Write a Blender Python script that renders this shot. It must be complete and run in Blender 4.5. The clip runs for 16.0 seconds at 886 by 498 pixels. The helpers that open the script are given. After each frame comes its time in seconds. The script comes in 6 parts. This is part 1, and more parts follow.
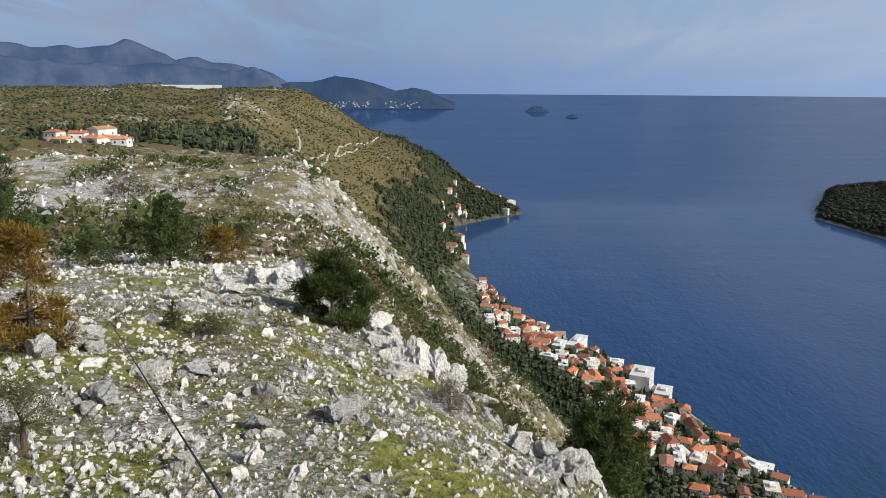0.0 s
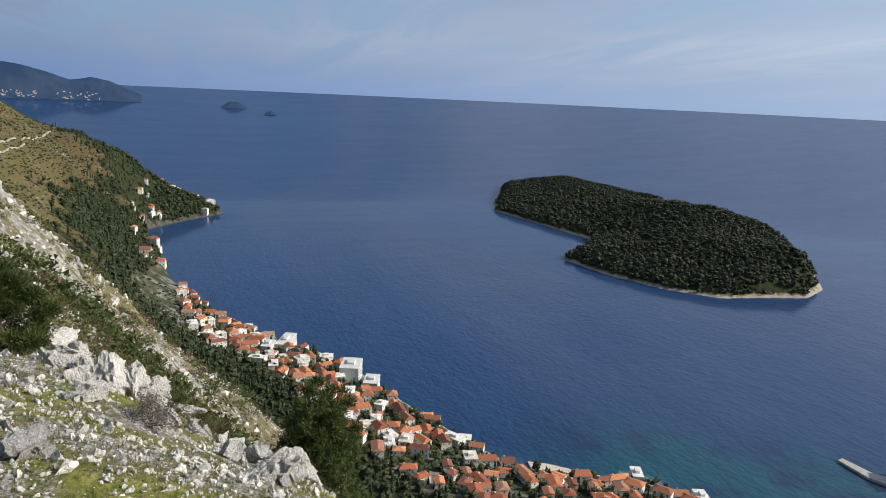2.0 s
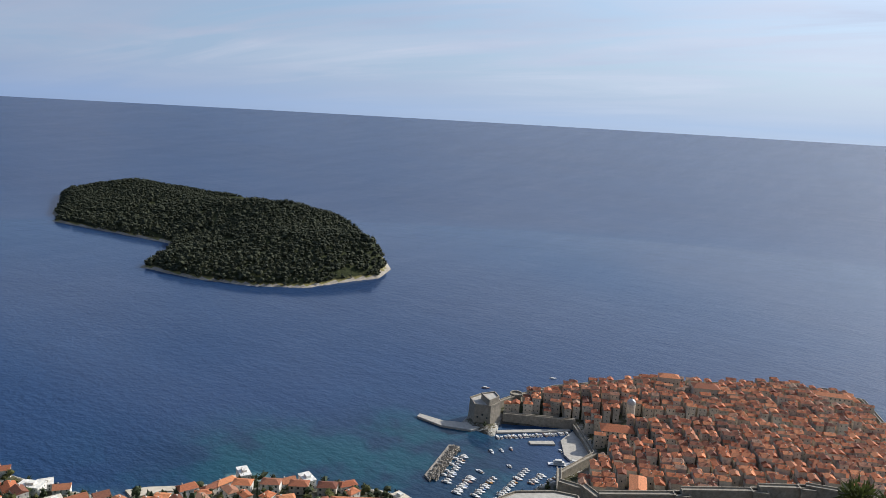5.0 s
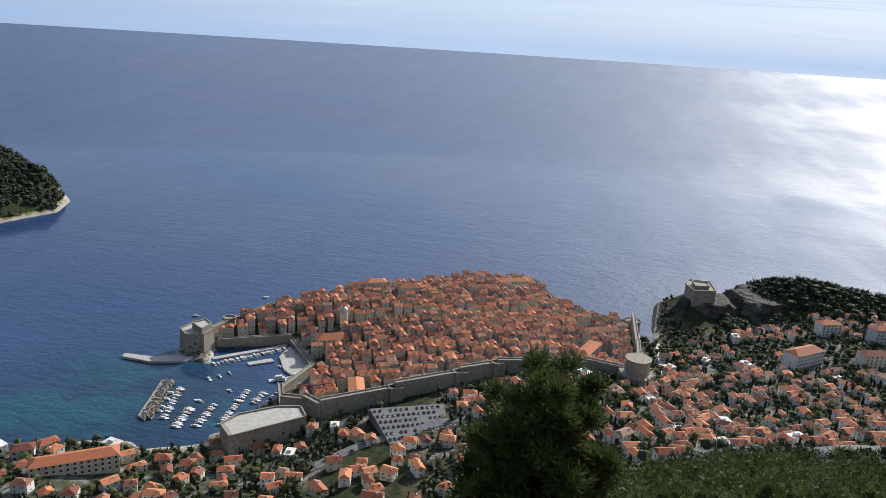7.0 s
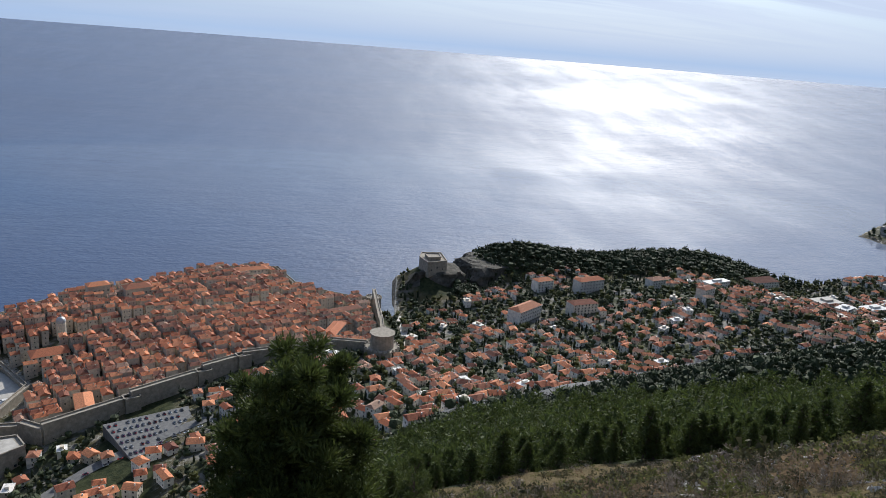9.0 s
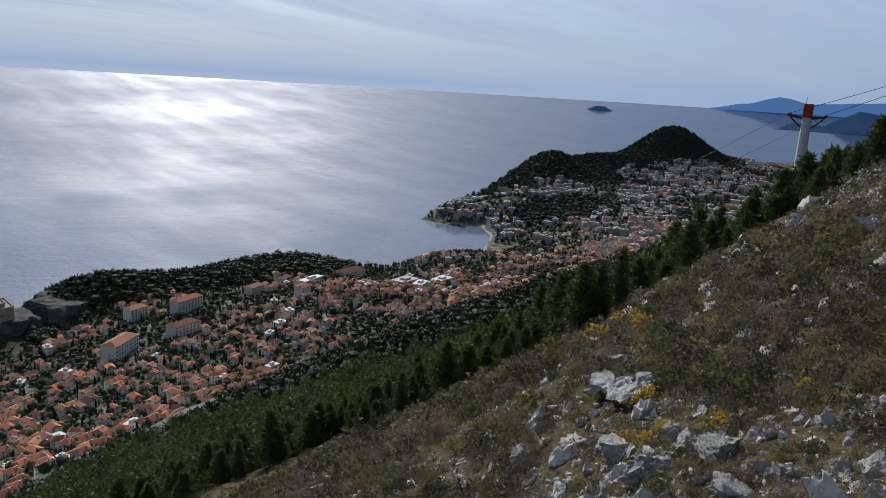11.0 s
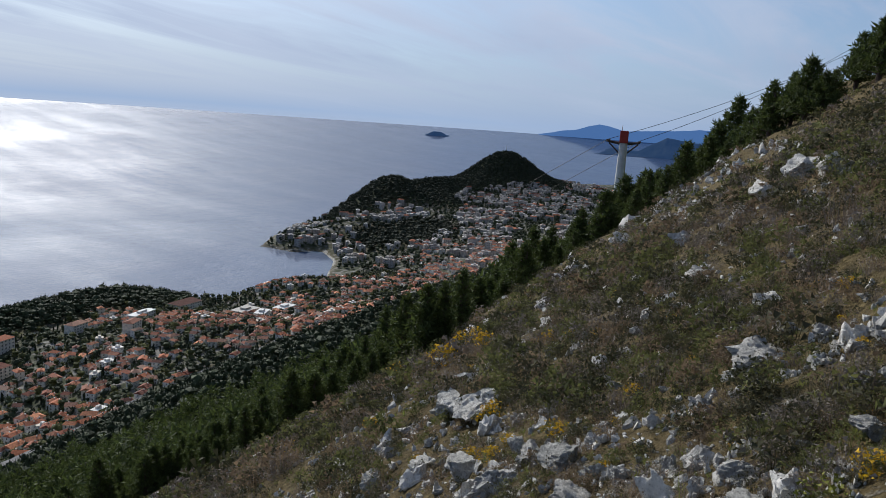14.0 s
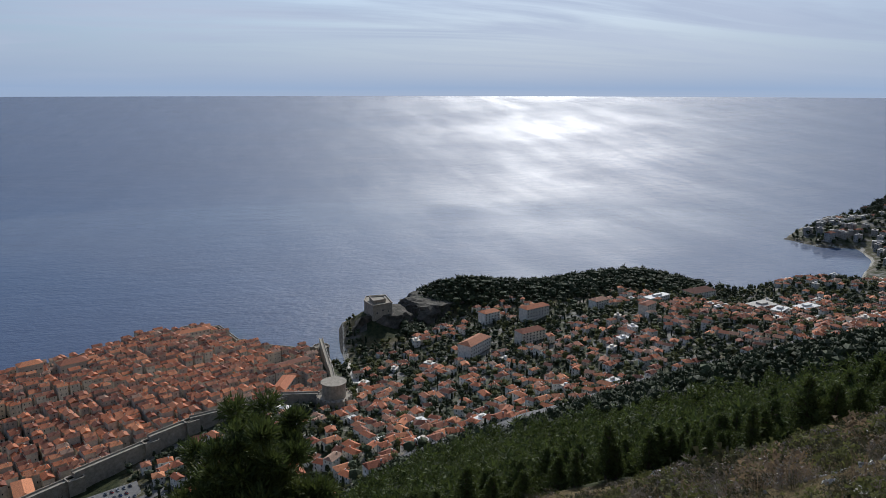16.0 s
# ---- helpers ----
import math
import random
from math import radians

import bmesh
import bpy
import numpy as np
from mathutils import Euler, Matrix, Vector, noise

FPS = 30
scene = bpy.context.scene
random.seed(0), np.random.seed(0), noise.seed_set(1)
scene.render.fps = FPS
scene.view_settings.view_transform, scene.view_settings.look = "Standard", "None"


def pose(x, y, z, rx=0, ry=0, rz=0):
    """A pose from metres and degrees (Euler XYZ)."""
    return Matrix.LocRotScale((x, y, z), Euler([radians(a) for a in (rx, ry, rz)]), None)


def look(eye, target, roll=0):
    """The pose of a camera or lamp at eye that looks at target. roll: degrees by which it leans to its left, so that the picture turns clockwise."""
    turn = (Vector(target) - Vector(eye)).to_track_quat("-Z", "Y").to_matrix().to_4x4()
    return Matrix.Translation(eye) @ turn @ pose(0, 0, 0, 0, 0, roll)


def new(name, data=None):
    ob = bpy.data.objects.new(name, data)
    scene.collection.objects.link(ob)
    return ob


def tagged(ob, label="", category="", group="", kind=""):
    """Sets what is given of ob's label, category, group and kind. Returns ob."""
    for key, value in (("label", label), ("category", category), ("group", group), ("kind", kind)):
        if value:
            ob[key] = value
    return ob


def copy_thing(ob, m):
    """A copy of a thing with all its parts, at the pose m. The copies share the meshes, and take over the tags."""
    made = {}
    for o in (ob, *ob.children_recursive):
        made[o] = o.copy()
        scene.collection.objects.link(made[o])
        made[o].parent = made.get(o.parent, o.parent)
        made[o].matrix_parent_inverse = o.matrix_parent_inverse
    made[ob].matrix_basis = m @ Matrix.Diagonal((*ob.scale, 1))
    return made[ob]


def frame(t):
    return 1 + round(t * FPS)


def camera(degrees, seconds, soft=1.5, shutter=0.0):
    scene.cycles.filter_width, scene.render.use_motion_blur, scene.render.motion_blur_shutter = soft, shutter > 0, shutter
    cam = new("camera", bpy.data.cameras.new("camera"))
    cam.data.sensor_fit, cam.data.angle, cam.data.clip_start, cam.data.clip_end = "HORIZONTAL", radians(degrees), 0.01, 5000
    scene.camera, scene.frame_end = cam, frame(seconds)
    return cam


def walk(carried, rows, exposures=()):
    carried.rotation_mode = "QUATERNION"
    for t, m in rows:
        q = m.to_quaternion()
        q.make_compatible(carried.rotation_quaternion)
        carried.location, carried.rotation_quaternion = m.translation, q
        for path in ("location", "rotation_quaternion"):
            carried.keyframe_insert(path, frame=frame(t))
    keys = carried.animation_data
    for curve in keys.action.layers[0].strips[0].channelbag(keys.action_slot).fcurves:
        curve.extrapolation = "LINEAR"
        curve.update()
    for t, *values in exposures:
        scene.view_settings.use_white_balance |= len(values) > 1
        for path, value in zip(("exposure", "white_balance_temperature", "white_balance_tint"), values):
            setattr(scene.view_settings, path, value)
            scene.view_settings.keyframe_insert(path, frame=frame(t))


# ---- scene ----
# The eye stands 340 m above the sea; +y is the first heading, azimuths run clockwise from it.
EYE = 340.0
cam = camera(62.4, 16.0, soft=0.7)
walk(cam, [
    (0.0, pose(0, 0, EYE, 77.44, -0.25, -0.00)),
    (0.5, pose(0, 0, EYE, 77.50, -0.46, -1.94)),
    (1.0, pose(0, 0, EYE, 77.61, -1.30, -6.99)),
    (1.5, pose(0, 0, EYE, 77.71, -2.28, -14.12)),
    (2.0, pose(0, 0, EYE, 77.83, -2.58, -22.84)),
    (2.5, pose(0, 0, EYE, 78.00, -3.22, -29.19)),
    (3.0, pose(0, 0, EYE, 78.19, -3.29, -34.79)),
    (5.5, pose(0, 0, EYE, 78.24, -2.77, -61.82)),
    (6.0, pose(0, 0, EYE, 76.11, -2.41, -69.16)),
    (6.5, pose(0, 0, EYE, 74.45, -2.78, -74.18)),
    (7.0, pose(0, 0, EYE, 74.18, -3.56, -78.44)),
    (7.5, pose(0, 0, EYE, 74.03, -3.95, -82.45)),
    (8.0, pose(0, 0, EYE, 73.94, -4.19, -86.90)),
    (10.5, pose(0, 0, EYE, 76.29, -3.66, -123.48)),
    (11.0, pose(0, 0, EYE, 77.25, -3.34, -131.69)),
    (11.5, pose(0, 0, EYE, 78.24, -3.97, -139.20)),
    (12.0, pose(0, 0, EYE, 79.25, -4.67, -145.79)),
    (12.5, pose(0, 0, EYE, 79.77, -4.73, -147.99)),
    (13.0, pose(0, 0, EYE, 80.04, -4.59, -148.13)),
    (13.5, pose(0, 0, EYE, 80.26, -4.48, -148.24)),
    (14.0, pose(0, 0, EYE, 79.95, -3.97, -144.08)),
    (14.5, pose(0, 0, EYE, 79.04, -1.96, -132.18)),
    (15.0, pose(0, 0, EYE, 78.38, -0.20, -122.59)),
    (15.5, pose(0, 0, EYE, 77.98, 0.40, -114.79)),
    (16.0, pose(0, 0, EYE, 77.60, -0.07, -105.11)),
], exposures=[(0.0, 0.10, 6050, 10), (2.5, 0.04, 6100, 10), (5.5, 0.12, 6000, 10), (7.2, 0.20, 5900, 10), (8.0, 0.18, 5850, 10), (10.5, -0.24, 5750, 10), (11.5, -0.38, 5750, 10), (12.5, -0.22, 5750, 10), (13.5, -0.22, 5750, 10), (14.8, -0.30, 5750, 10), (16.0, -0.36, 5750, 10)])

# ---- world, sun ----
SUN_AZ, SUN_EL = radians(113.5), radians(31)
world = bpy.data.worlds.new("sky")
scene.world = world
world.use_nodes = True


def make_sky(tree):
    nd, ln = tree.nodes, tree.links
    nd.clear()
    out = nd.new("ShaderNodeOutputWorld")
    bg = nd.new("ShaderNodeBackground")
    bg.inputs[1].default_value = 0.1
    sky = nd.new("ShaderNodeTexSky")
    sky.sky_type, sky.sun_disc = "NISHITA", False
    sky.sun_elevation, sky.sun_rotation = SUN_EL, SUN_AZ
    sky.altitude, sky.dust_density, sky.ozone_density = 300, 1.0, 2.0
    tc = nd.new("ShaderNodeTexCoord")
    sep = nd.new("ShaderNodeSeparateXYZ")
    ln.new(tc.outputs["Generated"], sep.inputs[0])

    def math_node(op, a, b=None, clamp=False):
        m = nd.new("ShaderNodeMath")
        m.operation, m.use_clamp = op, clamp
        for i, val in enumerate((a, b)):
            if val is None:
                continue
            if isinstance(val, (int, float)):
                m.inputs[i].default_value = val
            else:
                ln.new(val, m.inputs[i])
        return m.outputs[0]

    # a thin high layer: the direction is carried up to a flat sheet of cloud
    den = math_node("ADD", math_node("MAXIMUM", sep.outputs[2], 0.0), 0.10)
    px, py = math_node("DIVIDE", sep.outputs[0], den), math_node("DIVIDE", sep.outputs[1], den)
    com = nd.new("ShaderNodeCombineXYZ")
    ln.new(px, com.inputs[0]), ln.new(py, com.inputs[1])
    mp = nd.new("ShaderNodeMapping")
    mp.inputs["Rotation"].default_value = (0, 0, radians(-28))
    mp.inputs["Scale"].default_value = (0.55, 0.16, 1)
    ln.new(com.outputs[0], mp.inputs[0])
    n1 = nd.new("ShaderNodeTexNoise")
    n1.inputs["Scale"].default_value, n1.inputs["Detail"].default_value = 2.2, 9
    n1.inputs["Roughness"].default_value, n1.inputs["Distortion"].default_value = 0.58, 0.9
    ln.new(mp.outputs[0], n1.inputs["Vector"])
    r1 = nd.new("ShaderNodeValToRGB")
    r1.color_ramp.elements[0].position, r1.color_ramp.elements[1].position = 0.40, 0.62
    r1.color_ramp.elements[1].color = (0.92, 0.92, 0.92, 1)
    ln.new(n1.outputs["Fac"], r1.inputs[0])
    # broad grey-blue banks
    n2 = nd.new("ShaderNodeTexNoise")
    n2.inputs["Scale"].default_value, n2.inputs["Detail"].default_value = 0.9, 5
    mp2 = nd.new("ShaderNodeMapping")
    mp2.inputs["Scale"].default_value = (0.5, 0.3, 1)
    mp2.inputs["Location"].default_value = (3.1, 1.7, 0)
    ln.new(com.outputs[0], mp2.inputs[0])
    ln.new(mp2.outputs[0], n2.inputs["Vector"])
    bank = nd.new("ShaderNodeMixRGB")
    bank.inputs[1].default_value, bank.inputs[2].default_value = (2.2, 3.0, 4.6, 1), (6.6, 7.0, 7.7, 1)
    ln.new(n2.outputs["Fac"], bank.inputs[0])
    # the air is paler towards the sun, and near the horizon it is all haze
    dot = nd.new("ShaderNodeVectorMath")
    dot.operation = "DOT_PRODUCT"
    dot.inputs[1].default_value = (math.sin(SUN_AZ), math.cos(SUN_AZ), 0.35)
    ln.new(tc.outputs["Generated"], dot.inputs[0])
    side = math_node("ADD", math_node("MULTIPLY", dot.outputs["Value"], 0.72), 0.38, True)
    tone = nd.new("ShaderNodeMixRGB")
    tone.inputs[1].default_value, tone.inputs[2].default_value = (1.7, 2.6, 4.6, 1), (4.5, 5.5, 7.0, 1)
    ln.new(side, tone.inputs[0])
    veil = nd.new("ShaderNodeMixRGB")
    ln.new(math_node("POWER", math_node("SUBTRACT", 1.0, math_node("ABSOLUTE", sep.outputs[2]), True), 5.0), veil.inputs[0])
    ln.new(sky.outputs[0], veil.inputs[1])
    ln.new(tone.outputs[0], veil.inputs[2])
    bank2 = nd.new("ShaderNodeMixRGB")
    bank2.blend_type, bank2.inputs[0].default_value = "MULTIPLY", 1.0
    lift = nd.new("ShaderNodeMixRGB")
    lift.inputs[1].default_value, lift.inputs[2].default_value = (0.60, 0.61, 0.66, 1), (1.28, 1.23, 1.17, 1)
    ln.new(side, lift.inputs[0])
    ln.new(bank.outputs[0], bank2.inputs[1])
    ln.new(lift.outputs[0], bank2.inputs[2])
    mix = nd.new("ShaderNodeMixRGB")
    thin = math_node("SUBTRACT", 1.0, math_node("MULTIPLY", math_node("SUBTRACT", sep.outputs[2], 0.25), 1.1), True)
    low = math_node("ADD", math_node("MULTIPLY", sep.outputs[2], 11.0), 0.12, True)
    ln.new(math_node("MULTIPLY", math_node("MULTIPLY", r1.outputs[0], thin), low), mix.inputs[0])
    ln.new(veil.outputs[0], mix.inputs[1])
    ln.new(bank2.outputs[0], mix.inputs[2])
    # thin cloud glows round the sun
    ray = nd.new("ShaderNodeVectorMath")
    ray.operation = "DOT_PRODUCT"
    ray.inputs[1].default_value = (math.sin(SUN_AZ) * math.cos(SUN_EL), math.cos(SUN_AZ) * math.cos(SUN_EL), math.sin(SUN_EL))
    ln.new(tc.outputs["Generated"], ray.inputs[0])
    near = math_node("MAXIMUM", ray.outputs["Value"], 0.0)
    glow = math_node("ADD", math_node("MULTIPLY", math_node("POWER", near, 3.0), 3.6), math_node("MULTIPLY", math_node("POWER", near, 40.0), 6.0))
    up = math_node("MULTIPLY", math_node("SUBTRACT", sep.outputs[2], 0.06), 4.0, True)
    aura = nd.new("ShaderNodeMixRGB")
    aura.blend_type, aura.inputs[0].default_value = "ADD", 1.0
    tint = nd.new("ShaderNodeMixRGB")
    tint.blend_type, tint.inputs[0].default_value, tint.inputs[1].default_value = "MULTIPLY", 1.0, (1.0, 0.98, 0.93, 1)
    ln.new(math_node("MULTIPLY", glow, up), tint.inputs[2])
    ln.new(mix.outputs[0], aura.inputs[1])
    ln.new(tint.outputs[0], aura.inputs[2])
    ln.new(aura.outputs[0], bg.inputs[0])
    ln.new(bg.outputs[0], out.inputs[0])


make_sky(world.node_tree)
sun_data = bpy.data.lights.new("sun", "SUN")
sun_data.energy, sun_data.angle, sun_data.color = 5.0, radians(0.6), (1.0, 0.91, 0.77)
sun = new("sun", sun_data)
sun_dir = Vector((math.sin(SUN_AZ) * math.cos(SUN_EL), math.cos(SUN_AZ) * math.cos(SUN_EL), math.sin(SUN_EL)))
sun.matrix_world = look(sun_dir * 900 + Vector((0, 0, EYE)), (0, 0, EYE))

# ---- materials ----


class Mat:
    """A node material with a few short-hands."""

    def __init__(self, name, rough=0.8, metal=0.0, spec=0.3):
        self.m = bpy.data.materials.new(name)
        self.m.use_nodes = True
        self.nd, self.ln = self.m.node_tree.nodes, self.m.node_tree.links
        self.b = self.nd["Principled BSDF"]
        self.b.inputs["Roughness"].default_value = rough
        self.b.inputs["Metallic"].default_value = metal
        self.b.inputs["Specular IOR Level"].default_value = spec
        self.tc = self.nd.new("ShaderNodeTexCoord")

    def noise(self, scale, detail=5, rough=0.6, stretch=(1, 1, 1)):
        mp = self.nd.new("ShaderNodeMapping")
        mp.inputs["Scale"].default_value = stretch
        self.ln.new(self.tc.outputs["Object"], mp.inputs[0])
        n = self.nd.new("ShaderNodeTexNoise")
        n.inputs["Scale"].default_value, n.inputs["Detail"].default_value = scale, detail
        n.inputs["Roughness"].default_value = rough
        self.ln.new(mp.outputs[0], n.inputs["Vector"])
        return n.outputs["Fac"]

    def ramp(self, fac, *stops):
        r = self.nd.new("ShaderNodeValToRGB")
        el = r.color_ramp.elements
        while len(el) < len(stops):
            el.new(0.5)
        for e, (p, c) in zip(el, stops):
            e.position, e.color = p, (*c, 1) if len(c) == 3 else c
        self.ln.new(fac, r.inputs[0])
        return r.outputs[0]

    def mix(self, fac, a, b, kind="MIX"):
        n = self.nd.new("ShaderNodeMixRGB")
        n.blend_type = kind
        for i, val in enumerate((fac, a, b)):
            if isinstance(val, (int, float)):
                n.inputs[i].default_value = val
            elif isinstance(val, tuple):
                n.inputs[i].default_value = (*val, 1)
            else:
                self.ln.new(val, n.inputs[i])
        return n.outputs[0]

    def calc(self, op, a, b=0.0, clamp=False):
        n = self.nd.new("ShaderNodeMath")
        n.operation, n.use_clamp = op, clamp
        for i, val in enumerate((a, b)):
            if isinstance(val, (int, float)):
                n.inputs[i].default_value = val
            else:
                self.ln.new(val, n.inputs[i])
        return n.outputs[0]

    def attr(self, name):
        a = self.nd.new("ShaderNodeAttribute")
        a.attribute_name = name
        s = self.nd.new("ShaderNodeSeparateColor")
        self.ln.new(a.outputs["Color"], s.inputs[0])
        return s.outputs

    def island(self):
        return self.nd.new("ShaderNodeNewGeometry").outputs["Random Per Island"]

    def one(self):
        return self.nd.new("ShaderNodeObjectInfo").outputs["Random"]

    def color(self, socket):
        self.ln.new(socket, self.b.inputs["Base Color"])

    def rough(self, socket):
        self.ln.new(socket, self.b.inputs["Roughness"])

    def bump(self, fac, strength, dist):
        n = self.nd.new("ShaderNodeBump")
        n.inputs["Strength"].default_value, n.inputs["Distance"].default_value = strength, dist
        self.ln.new(fac, n.inputs["Height"])
        self.ln.new(n.outputs[0], self.b.inputs["Normal"])


def mat_ground():
    """Limestone, turf, scrub, forest floor and gardens, mixed by the cover of the land."""
    k = Mat("hillside", 0.95, 0, 0.1)
    big, mid, fine = k.noise(0.03, 6), k.noise(0.35, 7, 0.65), k.noise(4.0, 6, 0.7)
    turf = k.ramp(fine, (0.3, (0.10, 0.12, 0.022)), (0.5, (0.245, 0.25, 0.06)), (0.72, (0.40, 0.36, 0.15)))
    dry = k.ramp(fine, (0.3, (0.11, 0.088, 0.05)), (0.7, (0.29, 0.235, 0.135)))
    soil = k.mix(k.ramp(mid, (0.42, (0, 0, 0)), (0.62, (1, 1, 1))), turf, dry)
    brown = k.ramp(fine, (0.3, (0.038, 0.031, 0.016)), (0.5, (0.11, 0.083, 0.038)), (0.72, (0.20, 0.155, 0.07)))
    worn = k.attr("parched")
    soil = k.mix(worn[1], soil, k.mix(0.25, dry, turf))
    soil = k.mix(worn[0], soil, brown)
    stone = k.ramp(k.noise(1.6, 8, 0.7), (0.3, (0.26, 0.25, 0.22)), (0.55, (0.60, 0.58, 0.53)), (0.8, (0.74, 0.72, 0.67)))
    # rubble: pale stones with dark earth in their joints
    vor = k.nd.new("ShaderNodeTexVoronoi")
    vor.feature = "DISTANCE_TO_EDGE"
    vor.inputs["Scale"].default_value = 6.5
    warp = k.nd.new("ShaderNodeMixRGB")
    warp.inputs[0].default_value = 0.22
    wn = k.nd.new("ShaderNodeTexNoise")
    wn.inputs["Scale"].default_value = 3.0
    k.ln.new(k.tc.outputs["Object"], wn.inputs["Vector"])
    k.ln.new(k.tc.outputs["Object"], warp.inputs[1])
    k.ln.new(wn.outputs["Color"], warp.inputs[2])
    k.ln.new(warp.outputs[0], vor.inputs["Vector"])
    joint = k.ramp(vor.outputs["Distance"], (0.01, (0.6, 0.57, 0.48)), (0.12, (1, 1, 1)))
    stone = k.mix(1.0, stone, joint, "MULTIPLY")
    cover = k.attr("cover")
    strata = k.noise(0.11, 5, 0.7, (1, 1, 5))
    patch = k.calc("ADD", k.calc("ADD", k.calc("MULTIPLY", mid, 0.48), k.calc("MULTIPLY", fine, 0.22)), k.calc("MULTIPLY", strata, 0.30))
    need = k.calc("SUBTRACT", 1.0, cover[0])
    bare = k.calc("MULTIPLY", k.calc("SUBTRACT", patch, k.calc("ADD", k.calc("MULTIPLY", need, 0.34), 0.30)), 16.0, True)
    base = k.mix(bare, soil, stone)
    wood = k.ramp(k.noise(0.22, 6), (0.35, (0.018, 0.026, 0.011)), (0.7, (0.06, 0.065, 0.028)))
    base = k.mix(k.ramp(cover[1], (0.35, (0, 0, 0)), (0.65, (1, 1, 1))), base, wood)
    yard = k.ramp(k.noise(0.06, 5), (0.4, (0.045, 0.055, 0.025)), (0.53, (0.1, 0.1, 0.07)), (0.6, (0.22, 0.21, 0.19)))
    base = k.mix(cover[2], base, yard)
    k.color(k.mix(k.ramp(big, (0.3, (0.75, 0.75, 0.75)), (0.7, (1, 1, 1))), (0, 0, 0), base, "MIX"))
    k.bump(k.calc("ADD", k.calc("ADD", fine, k.calc("MULTIPLY", mid, 2.0)), k.calc("MULTIPLY", joint, k.calc("MULTIPLY", bare, 0.5))), 0.8, 0.25)
    return k.m


def mat_sea():
    k = Mat("sea_water", 0.2, 0, 0.5)
    k.b.inputs["IOR"].default_value = 1.20
    k.b.inputs["Coat Weight"].default_value = 0.6
    k.b.inputs["Coat Roughness"].default_value = 0.1
    k.b.inputs["Coat IOR"].default_value = 1.33
    cover = k.attr("cover")
    swell = k.noise(0.0022, 4, 0.55, (1.0, 0.35, 1))
    deep = k.ramp(swell, (0.3, (0.012, 0.037, 0.104)), (0.7, (0.019, 0.052, 0.132)))
    weed = k.ramp(k.noise(0.011, 5, 0.6), (0.44, (0.007, 0.032, 0.072)), (0.56, (0.006, 0.060, 0.092)))
    c = k.mix(cover[0], deep, weed)
    c = k.mix(cover[1], c, (0.30, 0.5, 0.46))
    k.color(c)
    # cat's paws and slicks drawn out along the wind
    paws = k.noise(0.0035, 6, 0.62, (0.55, 1.9, 1))
    k.rough(k.ramp(k.calc("ADD", k.calc("MULTIPLY", swell, 0.45), k.calc("MULTIPLY", paws, 0.55)), (0.40, (0.52, 0.52, 0.52)), (0.60, (0.67, 0.67, 0.67))))
    ripple = k.calc("ADD", k.noise(0.07, 5, 0.65, (1, 0.55, 1)), k.calc("MULTIPLY", k.noise(0.014, 4, 0.6, (1, 0.4, 1)), 2.0))
    chop = k.noise(0.16, 3, 0.6, (1, 0.6, 1))
    k.bump(k.calc("ADD", ripple, k.calc("MULTIPLY", chop, 0.7)), 1.0, 2.3)
    return k.m


def mat_plain(name, lo, hi, scale, rough=0.85, bump=0.0, dist=0.02, who="", spread=0.25, spec=0.3, metal=0.0, stretch=(1, 1, 1), leaf=0.0):
    """Two tones of one stuff by noise; who: vary by 'one' (object) or 'island'."""
    k = Mat(name, rough, metal, spec)
    n = k.noise(scale, 6, 0.65, stretch)
    c = k.ramp(n, (0.3, lo), (0.7, hi))
    if who:
        pick = k.one() if who == "one" else k.island()
        tint = k.ramp(pick, (0.0, (1 - spread,) * 3), (1.0, (1 + spread * 0.6,) * 3))
        c = k.mix(1.0, c, tint, "MULTIPLY")
    k.color(c)
    if leaf:
        # thin leaves let part of the light through
        tr = k.nd.new("ShaderNodeBsdfTranslucent")
        k.ln.new(c, tr.inputs[0])
        ms = k.nd.new("ShaderNodeMixShader")
        ms.inputs[0].default_value = leaf
        k.ln.new(k.b.outputs[0], ms.inputs[1])
        k.ln.new(tr.outputs[0], ms.inputs[2])
        k.ln.new(ms.outputs[0], k.nd["Material Output"].inputs[0])
    if bump:
        k.bump(n, bump, dist)
    return k.m


def mat_pick(name, stops, scale, rough=0.85, who="one", bump=0.2, dist=0.1):
    """One of several colours for each object or island, with stains over it."""
    k = Mat(name, rough, 0, 0.25)
    pick = k.one() if who == "one" else k.island()
    c = k.ramp(pick, *stops)
    n = k.noise(scale, 6, 0.65)
    k.color(k.mix(1.0, c, k.ramp(n, (0.3, (0.58, 0.58, 0.60)), (0.5, (0.95, 0.95, 0.95)), (0.7, (1.2, 1.16, 1.12))), "MULTIPLY"))
    k.bump(n, bump, dist)
    return k.m


